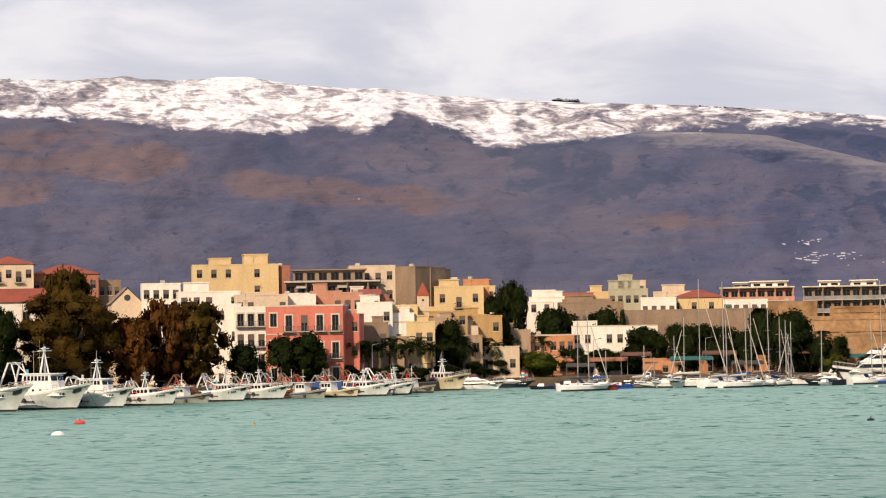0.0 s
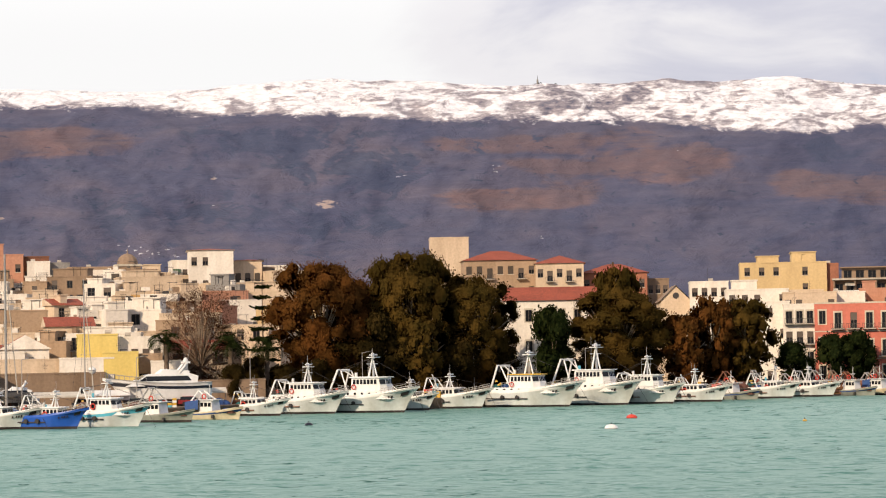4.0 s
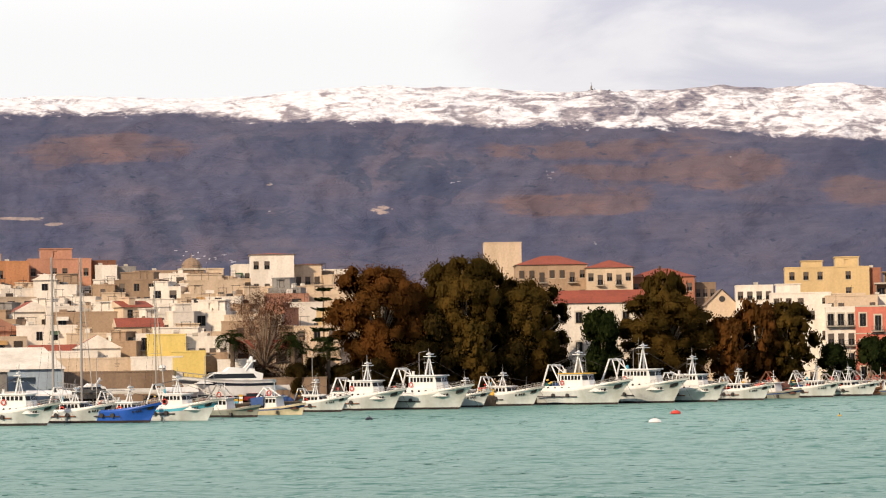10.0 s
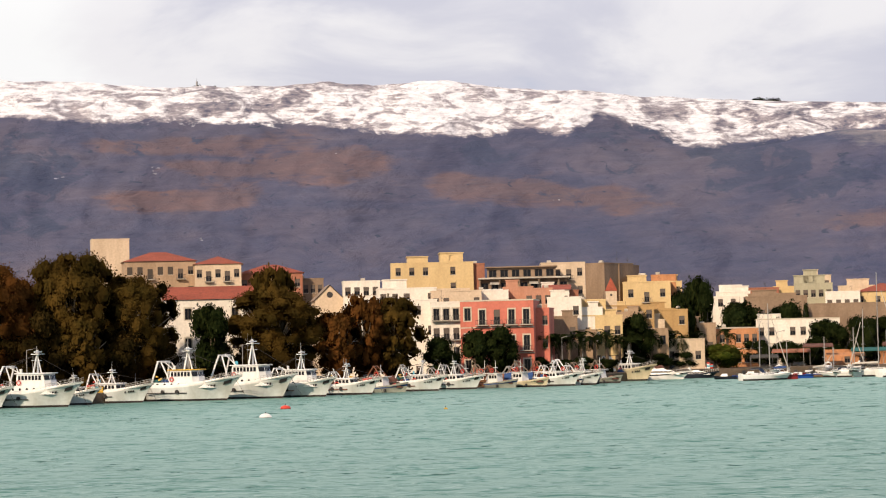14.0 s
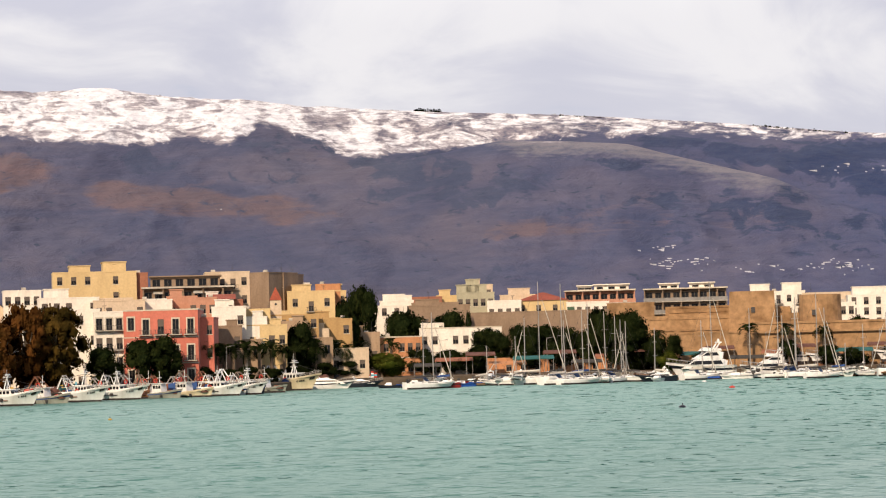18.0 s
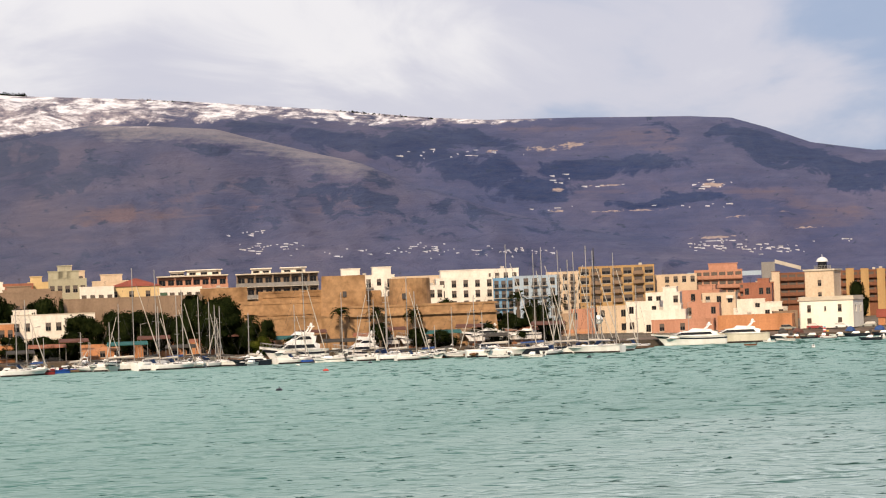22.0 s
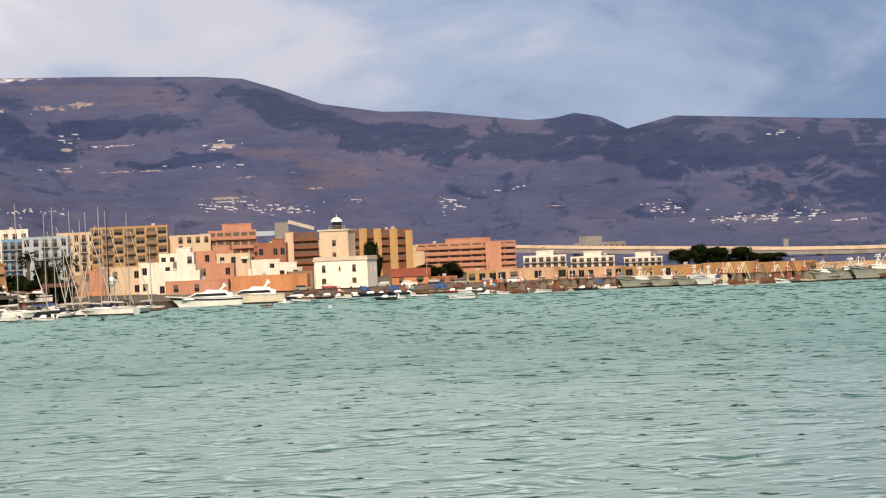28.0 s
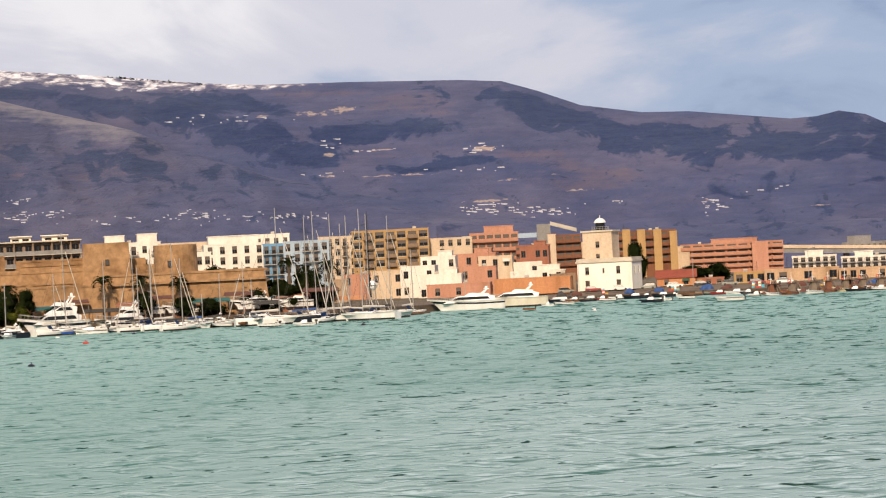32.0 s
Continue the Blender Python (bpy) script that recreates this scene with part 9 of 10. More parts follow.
dinghy(29.74, 573, 4.0, "white", 177, seed=435)
dinghy(30.60, 532, 6.2, "white", 171, seed=436)
dinghy(31.32, 564, 4.0, "white", 174, seed=437)
dinghy(31.72, 562, 3.3, "white", 176, seed=438)
dinghy(32.05, 569, 4.0, "white", 192, seed=439)
dinghy(32.51, 566, 4.6, "navy", 184, seed=440)
dinghy(33.04, 568, 4.0, "white", 185, seed=441)
dinghy(33.50, 565, 4.6, "navy", 188, seed=442)
dinghy(34.09, 566, 4.6, "white", 168, seed=443)
for i in range(17):
    a = 26.2 + i * 0.33
    dinghy(a, quay_at(a) - 4 - (i * 5) % 4, 4.2 + (i * 7) % 5 * 0.6, ("wood", "navy", "white", "wood", "grey", "red", "white", "navy")[i % 8], 172 + (i * 11) % 24, seed=460 + i)
sailboat(8.79, 512, 8.7, 13.7, "white", 150, seed=700)
dinghy(9.14, 501, 7.8, "white", 300, seed=701)
motor_yacht(9.40, 522, 9.7, "white", 260, seed=702, decks=1)
sailboat(9.75, 501, 11.5, 15.5, "white", 28, seed=703)
dinghy(10.19, 522, 7.7, "navy", 265, seed=704)
motor_yacht(10.51, 522, 11.1, "white", 260, seed=705, decks=1)
motor_yacht(10.79, 512, 8.8, "white", 240, seed=706, decks=1)
motor_yacht(11.22, 509, 11.4, "white", 260, seed=707, decks=1)
dinghy(11.38, 530, 7.6, "white", 250, seed=708)
motor_yacht(11.87, 514, 8.8, "white", 240, seed=709, decks=1)
dinghy(12.23, 514, 5.1, "white", 300, seed=710)
dinghy(12.49, 514, 6.2, "white", 265, seed=711)
sailboat(12.75, 509, 10.2, 13.3, "white", 35, seed=712)
sailboat(13.20, 509, 10.8, 15.2, "white", 35, seed=713)
dinghy(13.42, 509, 7.5, "white", 285, seed=714)
dinghy(13.75, 520, 6.2, "white", 300, seed=715)
sailboat(14.22, 520, 8.4, 11.2, "white", 150, seed=716)
dinghy(14.46, 509, 5.9, "white", 250, seed=717)
dinghy(14.81, 530, 7.1, "white", 250, seed=718)
dinghy(17.57, 520, 7.9, "navy", 285, seed=726)
sailboat(17.77, 520, 8.3, 13.1, "white", 28, seed=727)
sailboat(18.09, 530, 10.2, 14.4, "white", 35, seed=728)
dinghy(18.55, 520, 7.6, "wood", 285, seed=729)
sailboat(18.77, 509, 8.5, 14.4, "white", 28, seed=730)
motor_yacht(19.12, 514, 8.8, "white", 300, seed=731, decks=1)
sailboat(19.51, 530, 10.2, 13.3, "white", 150, seed=732)
dinghy(19.86, 509, 6.8, "wood", 285, seed=733)
motor_yacht(20.19, 509, 10.3, "white", 280, seed=734, decks=1)
dinghy(20.44, 514, 5.3, "wood", 300, seed=735)
dinghy(20.77, 509, 5.1, "white", 300, seed=736)
motor_yacht(21.14, 530, 8.1, "white", 240, seed=737, decks=1)
dinghy(21.55, 530, 5.2, "white", 250, seed=738)
sailboat(21.89, 514, 8.1, 13.4, "white", 60, seed=739)
dinghy(22.11, 529, 6.0, "navy", 250, seed=740)
dinghy(22.53, 533, 5.4, "wood", 300, seed=741)
sailboat(22.94, 536, 9.4, 11.3, "white", 35, seed=742)
sailboat(23.14, 538, 8.4, 10.7, "white", 28, seed=743)
dinghy(23.51, 542, 6.4, "white", 285, seed=744)
sailboat(23.95, 546, 8.0, 14.2, "white", 35, seed=745)
motor_yacht(9.13, 502, 7.8, "red", 185, seed=800, decks=1, label="small red motor cruiser moored close to the quay")
dinghy(9.69, 511, 6.0, "blue", 195, seed=801)
dinghy(10.04, 517, 6.6, "blue", 195, seed=802)
motor_yacht(10.43, 518, 9.1, "white", 192, seed=803, decks=1, label="small white motor cruiser moored close to the quay")
dinghy(10.86, 518, 7.0, "white", 184, seed=804)
dinghy(11.24, 520, 5.8, "red", 350, seed=805)
motor_yacht(11.44, 520, 7.4, "navy", 185, seed=806, decks=1, label="small navy motor cruiser moored close to the quay")
dinghy(11.92, 523, 6.5, "wood", 195, seed=807)
dinghy(12.26, 526, 5.7, "white", 195, seed=808)
motor_yacht(12.65, 524, 9.3, "red", 200, seed=809, decks=1, label="small red motor cruiser moored close to the quay")
dinghy(13.20, 530, 6.7, "blue", 8, seed=810)
dinghy(13.43, 527, 6.5, "blue", 350, seed=811)
motor_yacht(13.97, 531, 10.0, "wood", 192, seed=812, decks=1, label="small wood motor cruiser moored close to the quay")
dinghy(14.22, 530, 7.3, "white", 8, seed=813)
dinghy(14.56, 533, 7.4, "blue", 195, seed=814)
motor_yacht(17.47, 534, 8.1, "white", 200, seed=821, decks=1, label="small white motor cruiser moored close to the quay")
dinghy(17.69, 533, 7.9, "red", 8, seed=822)
dinghy(18.25, 535, 7.0, "red", 350, seed=823)
motor_yacht(18.56, 534, 9.8, "white", 185, seed=824, decks=1, label="small white motor cruiser moored close to the quay")
dinghy(18.88, 536, 7.4, "white", 8, seed=825)
dinghy(19.25, 535, 7.1, "wood", 184, seed=826)
motor_yacht(19.71, 536, 9.6, "navy", 200, seed=827, decks=1, label="small navy motor cruiser moored close to the quay")
dinghy(20.20, 533, 7.3, "red", 184, seed=828)
dinghy(20.46, 533, 7.8, "blue", 8, seed=829)
motor_yacht(20.81, 536, 9.4, "wood", 192, seed=830, decks=1, label="small wood motor cruiser moored close to the quay")
dinghy(21.31, 536, 7.8, "blue", 8, seed=831)
dinghy(21.64, 536, 5.8, "wood", 184, seed=832)
motor_yacht(22.05, 538, 7.1, "red", 200, seed=833, decks=1, label="small red motor cruiser moored close to the quay")


def pontoon(b0, d0, b1, d1, w=2.2):
    a, b = spot(b0, d0), spot(b1, d1)
    v = b - a
    ob = new("pontoon")
    ob.matrix_world = pose((a.x + b.x) / 2, (a.y + b.y) / 2, 0, 0, 0, math.degrees(math.atan2(v.y, v.x)))
    L = v.length
    n = max(2, int(L / 6))
    for i in range(n):
        x0, x1 = -L / 2 + L * i / n, -L / 2 + L * (i + 1) / n - 0.08
        p = Pile()
        p.box(x0, x1, -w / 2, w / 2, 0.15, 0.6)
        p.put("float", M_PAVE, ob)
    tagged(ob, "low floating pontoon with grey decking in the marina", "pontoon")


pontoon(8.6, 514, 14.0, 524)
pontoon(14.2, 525, 21.8, 526)
pontoon(22.0, 524, 24.0, 545)


def globe_lamp(b, d, z, r, label):
    ob = new("globe_mast")
    z0 = ground_z(d)
    ob.matrix_world = facing(b, d, z0)
    p = Pile()
    p.bar((0, 0, 0), (0, 0, z - z0 - r), 0.09, 0.07, 8)
    p.put("pole", M_ALU, ob)
    p = Pile()
    p.dome(0, 0, z - z0, r, r, 6, 16)
    p.dome(0, 0, z - z0, r, -r, 6, 16)
    p.put("globe", M_WHITE, ob, smooth=True)
    tagged(ob, label, "globe")


globe_lamp(22.79, 545, 6.8, 1.05, "white globe on a pole by the marina")
globe_lamp(-13.98, 410, 7.7, 0.6, "white globe on a pole by the boatyard")


def street_lamp(b, d, h):
    ob = new("street_lamp")
    ob.matrix_world = facing(b, d, ground_z(d))
    p = Pile()
    p.bar((0, 0, 0), (0, 0, h), 0.09, 0.06, 6)
    p.put("post", M_ALU, ob)
    p = Pile()
    p.bar((0, 0, h), (1.4, 0, h + 0.25), 0.05, 0.04, 5)
    p.put("arm", M_ALU, ob)
    p = Pile()
    p.box(1.1, 1.8, -0.15, 0.15, h + 0.2, h + 0.34)
    p.put("lamp_head", M_IRON, ob)
    tagged(ob, "slim grey street lamp on the quay", "street lamp", "street lamps on the quay")


for i in range(15):
    a = -23 + i * 2.5
    street_lamp(a, quay_at(a) + 11, 8.0)
for i in range(8):
    a = 14.5 + i * 2.6
    street_lamp(a, quay_at(a) + 9, 8.0)


def parked_car(b, d, colour, turn):
    ob = new("car")
    ob.matrix_world = facing(b, d, 1.93, turn)
    p = Pile()
    p.face((-2.0, -0.85, 0.3), (2.0, -0.85, 0.3), (2.05, -0.85, 0.62), (1.9, -0.85, 0.85), (-2.0, -0.85, 0.92))
    p.face((2.0, 0.85, 0.3), (-2.0, 0.85, 0.3), (-2.0, 0.85, 0.92), (1.9, 0.85, 0.85), (2.05, 0.85, 0.62))
    for x0, z0, x1, z1 in ((-2.0, 0.3, -2.0, 0.92), (-2.0, 0.92, 1.9, 0.85), (1.9, 0.85, 2.05, 0.62), (2.05, 0.62, 2.0, 0.3)):
        p.face((x0, -0.85, z0), (x0, 0.85, z0), (x1, 0.85, z1), (x1, -0.85, z1))
    p.put("body", colour, ob)
    p = Pile()
    house_block(p, -1.75, 1.15, 0.8, 0.88, 1.42, 1.3, 0.3)
    p.put("cabin", M_DARKWIN, ob)
    p = Pile()
    p.box(-1.4, 0.35, -0.62, 0.62, 1.42, 1.46)
    p.put("roof", colour, ob)
    for x in (-1.25, 1.3):
        for y in (-0.86, 0.70):
            q = Pile()
            q.bar((x, y, 0.32), (x, y + 0.16, 0.32), 0.32, sides=12)
            q.put("wheel", M_IRON, ob)
    tagged(ob, "small parked car on the quay", "car", "cars parked on the quay")


PAINTS = (M_WHITE, M_NAVY, M_GREYHULL, M_REDHULL, M_WHITE, M_GREYHULL)
rng_cars = random.Random(77)
for i in range(26):
    a = -22 + i * 1.15 + rng_cars.uniform(-0.2, 0.2)
    parked_car(a, quay_at(a) + rng_cars.choice((7.0, 12.0)), PAINTS[i % 6], rng_cars.choice((0, 180, 90, 12)))
for i in range(9):
    a = 27.2 + i * 0.62
    parked_car(a, quay_at(a) + 9, PAINTS[(i + 2) % 6], rng_cars.choice((0, 180, 5)))


def buoy(b, d, r, m, label):
    ob = new("buoy")
    ob.matrix_world = facing(b, d, 0.0)
    p = Pile()
    p.dome(0, 0, 0.05, r, r * 0.62, 5, 14)
    p.dome(0, 0, 0.05, r, -r * 0.5, 4, 14)
    p.put("float", m, ob, smooth=True)
    p = Pile()
    p.bar((0, 0, r * 0.6), (0, 0, r * 0.6 + 0.28), 0.06, sides=6)
    p.put("mooring_ring", M_IRON, ob)
    tagged(ob, label, "buoy", "mooring buoys")


for b, d, r, m, c in ((-2.51, 324, 0.85, M_WHITE, "white"), (-2.03, 365, 0.8, M_ORANGE, "red"), (-9.19, 357, 0.6, M_NAVY, "black"), (15.15, 328, 0.5, M_NAVY, "black"),
                      (16.30, 437, 0.55, M_ORANGE, "red"), (17.36, 493, 0.45, M_NAVY, "black"), (22.55, 467, 0.5, M_NAVY, "black"), (15.65, 495, 0.45, M_WHITE, "white"),
                      (27.80, 505, 0.4, M_WHITE, "white"), (41.02, 512, 0.7, M_NAVY, "black"), (1.74, 343, 0.3, M_YELLOW, "yellow"), (27.81, 489, 0.4, M_WHITE, "white")):
    buoy(b, d, r, m, f"small {c} mooring buoy floating in the harbour")


# boats laid up on the western quay
def on_cradle(b, d, L, turn, label, seed):
    ob = motor_yacht(b, d, L, "white", turn, seed, 1, True, label, z=3.0, tall=1.3)
    for x in (-0.25, 0.0, 0.2):
        for s in (-1, 1):
            q = Pile()
            q.bar((x * L, s * 0.12 * L, -1.2), (x * L, s * 0.09 * L, 0.35), 0.09, sides=5)
            q.put("prop", M_RUSTY, ob)
    q = Pile()
    q.box(-0.3 * L, 0.25 * L, -0.3, 0.3, -1.15, -0.4)
    q.put("keel_block", M_WOODHULL, ob)


on_cradle(-13.61, 404, 17, 192, "white motor boat with blue canopy laid up on the quay", 501)
on_cradle(17.15, 549, 9.5, 195, "white motor boat laid up on the hard below the castle", 503)
on_cradle(18.05, 549, 8.5, 188, "white motor boat laid up on the hard below the castle", 504)
on_cradle(19.60, 549, 10.5, 200, "white motor boat laid up on the hard below the castle", 505)
on_cradle(20.55, 549, 9.0, 186, "white motor boat laid up on the hard below the castle", 506)
on_cradle(-16.34, 402, 9, 190, "small white motor boat laid up on the quay", 502)
sailboat(-16.23, 398, 10, 25.7, "white", 60, seed=601, mast_r=0.22)
sailboat(-15.58, 400, 10, 25.7, "white", 60, seed=602, mast_r=0.22)
sailboat(-13.92, 402, 8, 21.9, "white", 60, seed=603)


# ------------------------------------------------------------------ far houses and woods on the mountain
VILLAGES = (
    (6.04, 5.57, 0.66, 0.04, 8),
    (8.53, 5.49, 0.79, 0.05, 16),
    (10.10, 5.40, 0.79, 0.05, 18),
    (11.68, 5.25, 0.79, 0.05, 16),
    (13.00, 5.06, 0.66, 0.07, 14),
    (13.92, 4.87, 0.53, 0.05, 10),
    (1.04, 5.85, 0.66, 0.04, 10),
    (2.97, 5.80, 0.53, 0.04, 8),
    (-5.22, 5.79, 0.79, 0.07, 14),
    (-3.29, 5.58, 0.66, 0.08, 10),
    (-17.05, 5.88, 0.39, 0.04, 6),
    (21.94, 2.97, 0.18, 0.18, 4),
    (23.05, 2.76, 0.59, 0.05, 6),
    (25.49, 2.69, 0.39, 0.11, 12),
    (24.88, 2.19, 1.32, 0.07, 7),
    (18.97, 1.38, 0.46, 0.09, 12),
    (20.29, 1.30, 0.92, 0.12, 26),
    (21.35, 1.32, 0.53, 0.11, 8),
    (25.56, 1.26, 0.59, 0.13, 20),
    (26.87, 1.12, 0.66, 0.11, 14),
    (15.05, 1.59, 0.92, 0.11, 14),
    (16.87, 1.39, 0.79, 0.11, 10),
    (18.87, 3.69, 0.53, 0.11, 8),
    (20.25, 3.61, 0.66, 0.07, 8),
    (30.63, 1.16, 0.21, 0.29, 9),
    (30.77, 1.14, 0.26, 0.16, 9),
    (35.56, 0.80, 0.63, 0.16, 24),
    (37.24, 0.49, 0.79, 0.11, 26),
    (37.96, 0.49, 0.53, 0.12, 22),
    (38.94, 0.52, 0.39, 0.18, 16),
    (39.96, 0.18, 0.53, 0.11, 8),
    (32.03, 1.38, 0.53, 0.11, 5),
    (28.35, 1.27, 0.53, 0.11, 6),
    (38.50, 2.42, 0.21, 0.11, 6),
    (25.73, 1.25, 0.79, 0.11, 16),
    (27.03, 1.17, 0.79, 0.11, 16),
    (-12.54, 2.18, 0.66, 0.08, 14),
    (-13.59, 2.35, 0.13, 0.04, 2),
    (-7.10, 3.87, 0.11, 0.03, 2),
    (-5.01, 4.04, 0.39, 0.11, 4),
    (4.47, 3.12, 0.08, 0.03, 2),
    (-0.66, 4.34, 0.08, 0.03, 1),
    (-3.86, 2.41, 0.16, 0.04, 2),
    (14.49, 1.95, 0.53, 0.05, 8),
    (14.87, 1.63, 0.66, 0.11, 12),
    (18.66, 1.45, 0.66, 0.13, 14),
    (-11.42, 3.92, 0.11, 0.05, 2),
    (-11.41, 3.24, 0.05, 0.03, 1),
    (21.93, 2.93, 0.39, 0.11, 5),
    (21.92, 2.29, 0.53, 0.08, 4),
)


def far_village(b, e, db, de, n, k):
    rng = random.Random(k)
    p = Pile()
    for _ in range(n):
        q = on_slope(b + rng.gauss(0, 0.62) * db, max(0.35, e + rng.gauss(0, 0.55) * de))
        s = q.length / 4400 * (0.62 if b < 12 or e > 4.5 else 0.85)
        w, h, d = rng.choice((2.0, 3.0, 4.0, 6.0, 9.0, 14.0)) * s, rng.uniform(0.7, 1.9) * s, 4.0 * s
        g = -math.atan2(q.x, q.y) + rng.uniform(-0.5, 0.5)
        c, sn = math.cos(g), math.sin(g)

        def at(x, y, z):
            return (q.x + x * c - y * sn, q.y + x * sn + y * c, q.z + z)
        a = [at(-w / 2, 0, -3), at(w / 2, 0, -3), at(w / 2, d, -3), at(-w / 2, d, -3)]
        t = [at(-w / 2, 0, h), at(w / 2, 0, h), at(w / 2, d, h), at(-w / 2, d, h)]
        for i in range(4):
            j = (i + 1) % 4
            p.face(a[i], a[j], t[j], t[i])
        r1, r2 = at(-w / 2, d / 2, h + 0.9 * s), at(w / 2, d / 2, h + 0.9 * s)
        m = 1 if rng.random() < 0.35 else 0
        p.face(t[0], t[1], r2, r1, mat=m).face(t[2], t[3], r1, r2, mat=m).face(t[1], t[2], r2).face(t[3], t[0], r1)
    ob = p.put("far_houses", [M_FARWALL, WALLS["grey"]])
    tagged(ob, "scattered small white houses on the mountain slope", "houses", kind="stuff")


for k, v in enumerate(VILLAGES):
    far_village(*v, k)


def ridge_wood(b0, b1, lift, high, k):
    """A strip of small trees along the skyline."""
    rng = random.Random(k)
    p = Pile()
    n = int((b1 - b0) * 26) + 6
    for _ in range(n):
        b = rng.uniform(b0, b1)
        q = spot(b, 4120, land_height(b, 4120) + math.tan(radians(lift)) * 4120 - 1)
        r = rng.uniform(0.6, 1.2) * high
        leaf_cloud(p, rng, [((q.x, q.y, q.z + r * 0.5), r * 1.3, r)], 26, r * 0.9)
    ob = p.put("ridge_wood", L_DARK)
    tagged(ob, "dark strip of far trees on the snowy ridge", "wood", kind="stuff")


for k, (b0, b1, lift, high) in enumerate(((-9.87, -6.78, 0.0, 5.0), (-7.56, -6.72, -0.32, 4.0), (-3.96, -3.38, 0.0, 6.0),
                                          (-2.55, -2.09, 0.0, 4.0), (-1.49, -0.10, 0.0, 3.0), (1.41, 3.26, 0.0, 4.5),
                                          (12.41, 13.76, -0.1, 5.0), (16.93, 19.15, -0.05, 3.6), (9.06, 9.70, 0.0, 3.0))):
    ridge_wood(b0, b1, lift, high, k)


def relay_mast(b, high):
    ob = new("relay_mast")
    ob.matrix_world = facing(b, 4140, land_height(b, 4140) - 3)
    p = Pile()
    p.bar((0, 0, 0), (0, 0, high + 3), 2.3, 1.4, 8)
    p.put("shaft", WALLS["grey"], ob)
    p = Pile()
    p.bar((0, 0, high + 3), (0, 0, high + 9), 0.5, 0.2, 6)
    p.put("antenna", M_IRON, ob)
    tagged(ob, "grey relay mast on the snowy skyline", "mast")


relay_mast(-3.88, 19)
relay_mast(-19.21, 22)


# ------------------------------------------------------------------ clutter along the quays
def crate_stack(b, d, seed):
    rng = random.Random(seed)
    ob = new("fish_crates")
    ob.matrix_world = facing(b, d, 1.88 if b < 23 else 1.3, rng.uniform(-20, 20))
    x = -1.2
    for i in range(rng.randint(2, 4)):
        for k in range(rng.randint(1, 4)):
            p = Pile()
            w = 0.62
            pierced(p, x, x + w, k * 0.36, k * 0.36 + 0.33, [(x + 0.1, x + 0.25, k * 0.36 + 0.1, k * 0.36 + 0.22), (x + 0.35, x + 0.5, k * 0.36 + 0.1, k * 0.36 + 0.22)], lambda a, c, e: (a, c, e), 0.04)
            p.face((x, 0, k * 0.36 + 0.33), (x + w, 0, k * 0.36 + 0.33), (x + w, 0.9, k * 0.36 + 0.33), (x, 0.9, k * 0.36 + 0.33))
            p.face((x + w, 0, k * 0.36), (x + w, 0.9, k * 0.36), (x + w, 0.9, k * 0.36 + 0.33), (x + w, 0, k * 0.36 + 0.33))
            p.put("crate", rng.choice((M_TURQ, M_YELLOW, M_WHITE, M_ORANGE)), ob)
        x += 0.75
    tagged(ob, "stacked coloured fish crates on the quay", "crates", "fish crates on the quay")


def net_pile(b, d, seed):
    rng = random.Random(seed)
    ob = new("net_pile")
    ob.matrix_world = facing(b, d, 1.88 if b < 23 else 1.25, rng.uniform(0, 90))
    p = Pile()
    for i in range(3):
        p.dome(rng.uniform(-1, 1), rng.uniform(-0.6, 0.6), 0.0, rng.uniform(0.8, 1.4), rng.uniform(0.7, 1.3), 4, 10)
    p.put("net", rng.choice((M_NET, M_NET, M_HATCH, M_TARP)), ob)
    tagged(ob, "heap of fishing nets on the quay", "net", "net heaps on the quay")


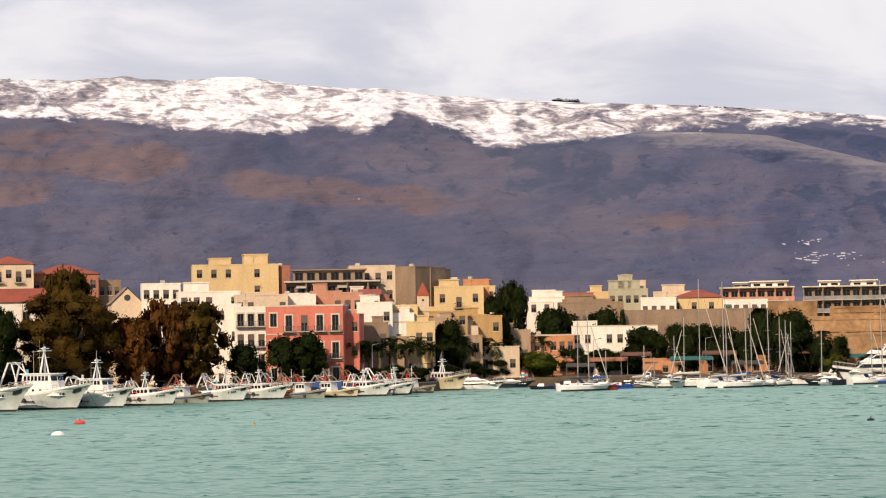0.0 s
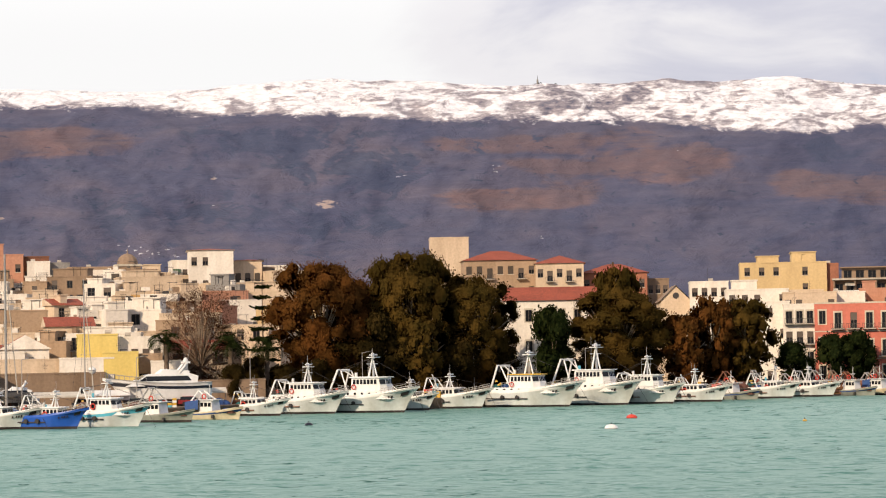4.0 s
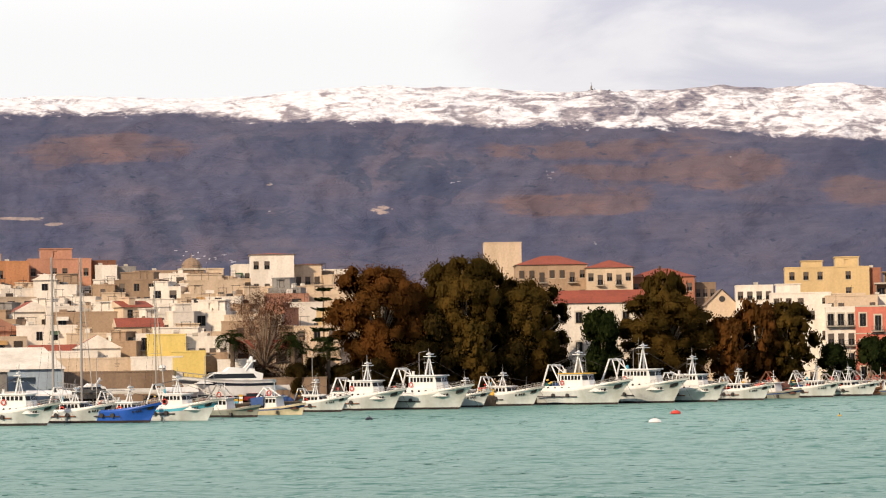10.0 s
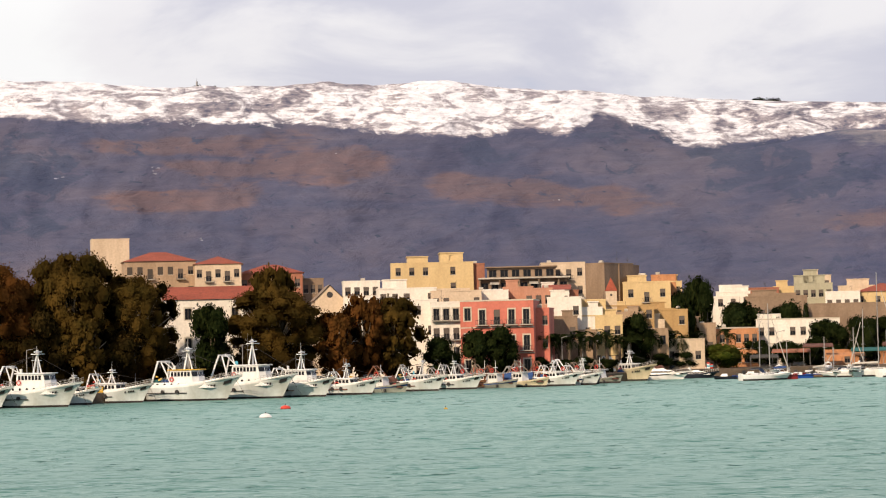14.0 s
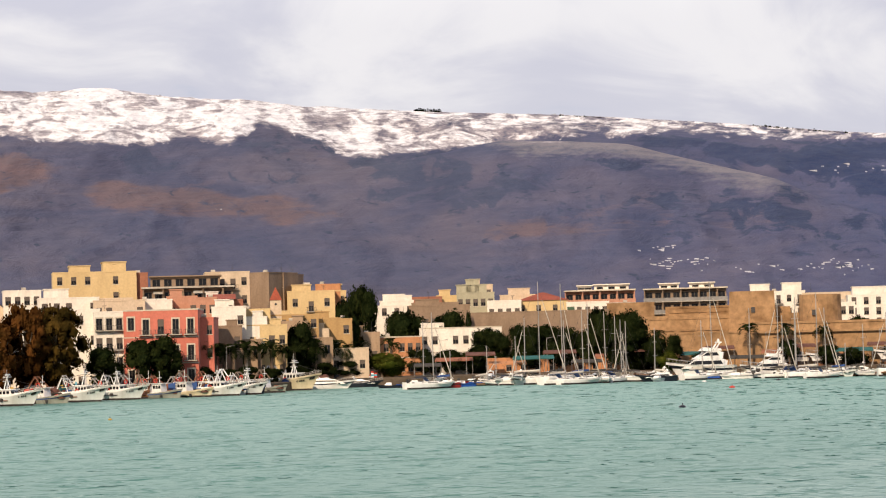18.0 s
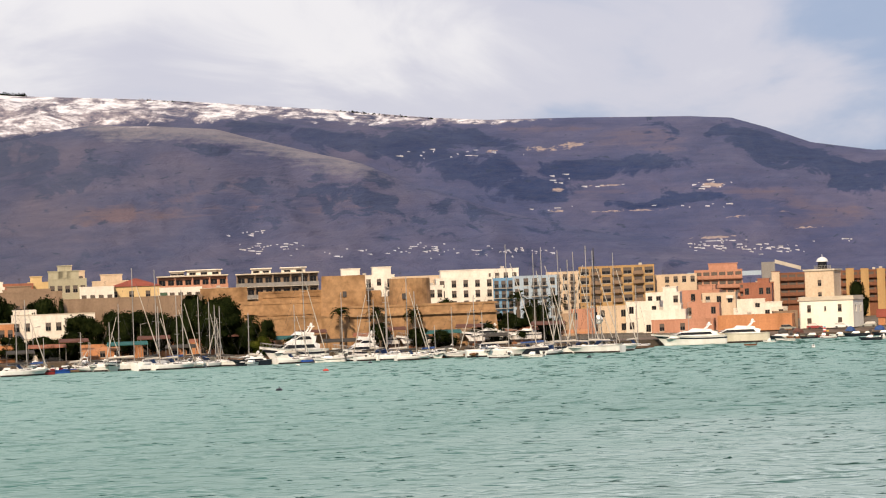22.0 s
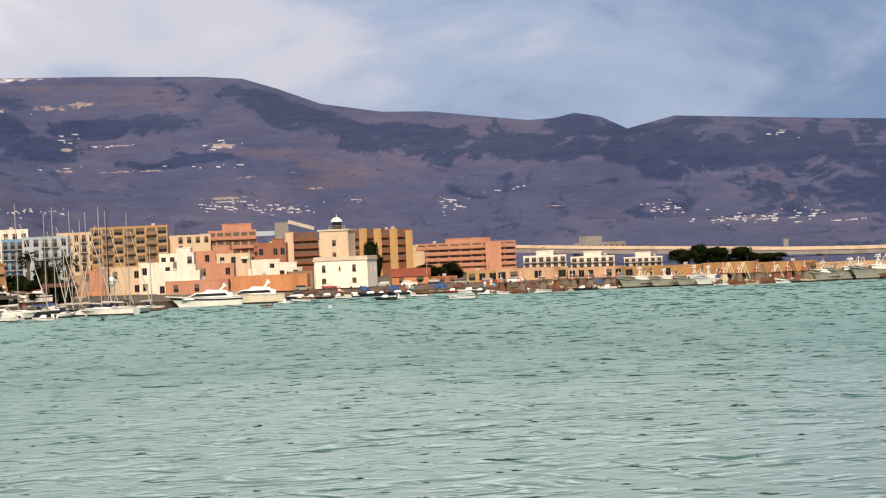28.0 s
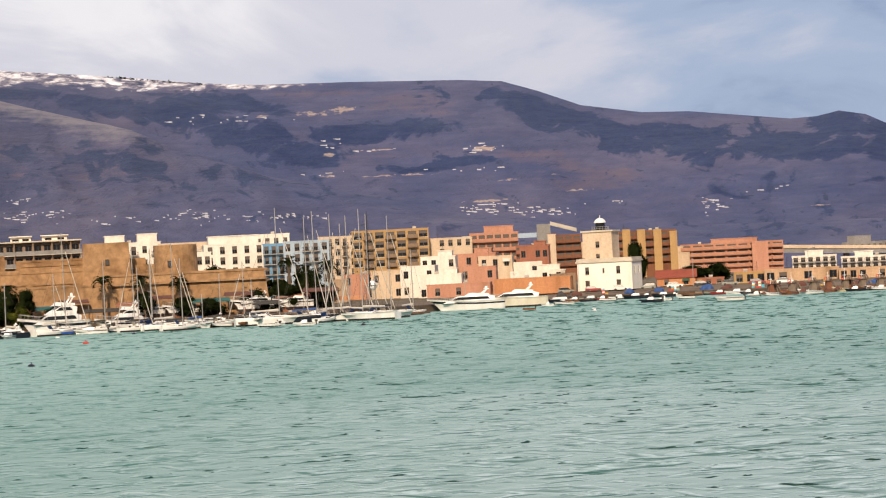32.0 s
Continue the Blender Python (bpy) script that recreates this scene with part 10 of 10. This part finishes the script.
def canopy(b, d, w, m, label, h=2.5):
    ob = new("canopy")
    ob.matrix_world = facing(b, d, ground_z(d))
    for x in (-w / 2, w / 2):
        for y in (0, 3.0):
            q = Pile()
            q.bar((x, y, 0), (x, y, h), 0.05, sides=5)
            q.put("post", M_ALU, ob)
    p = Pile()
    p.face((-w / 2 - 0.2, -0.2, h - 0.1), (w / 2 + 0.2, -0.2, h - 0.1), (w / 2, 1.5, h + 0.5), (-w / 2, 1.5, h + 0.5))
    p.face((w / 2 + 0.2, 3.2, h - 0.1), (-w / 2 - 0.2, 3.2, h - 0.1), (-w / 2, 1.5, h + 0.5), (w / 2, 1.5, h + 0.5))
    p.face((-w / 2 - 0.2, -0.2, h - 0.35), (w / 2 + 0.2, -0.2, h - 0.35), (w / 2 + 0.2, -0.2, h - 0.1), (-w / 2 - 0.2, -0.2, h - 0.1))
    p.put("awning", m, ob)
    tagged(ob, label, "canopy", "canopies on the quay")


rng_quay = random.Random(55)
for i in range(34):
    a = -23.5 + i * 0.95 + rng_quay.uniform(-0.3, 0.3)
    (crate_stack if i % 3 == 0 else net_pile)(a, quay_at(a) + rng_quay.uniform(1.5, 4.5), i)
for i in range(30):
    a = 26.4 + i * 0.55 + rng_quay.uniform(-0.2, 0.2)
    (crate_stack if i % 3 == 0 else net_pile)(a, quay_at(a) + rng_quay.uniform(1.5, 5), i + 50)
for i in range(22):
    a = 9.2 + i * 0.62
    canopy(a, quay_at(a) + 4 + 3 * (i % 2), rng_quay.uniform(5, 9), (M_HATCH, WALLS["terracotta"], M_NET, WALLS["orange"], M_TEAL, M_NET)[i % 6], ("dark", "rust-red", "brown", "orange", "teal", "brown")[i % 6] + " canvas canopy on posts by the marina", 2.6 + 1.1 * (i % 3))

for i in range(7):
    a = -17.6 + i * 1.0
    canopy(a, quay_at(a) + 9 + (i % 3) * 4, 6 + i % 4, (M_SAILCOVER, M_WHITE, M_HATCH)[i % 3], ("pale", "white", "dark")[i % 3] + " canvas canopy over the boatyard")
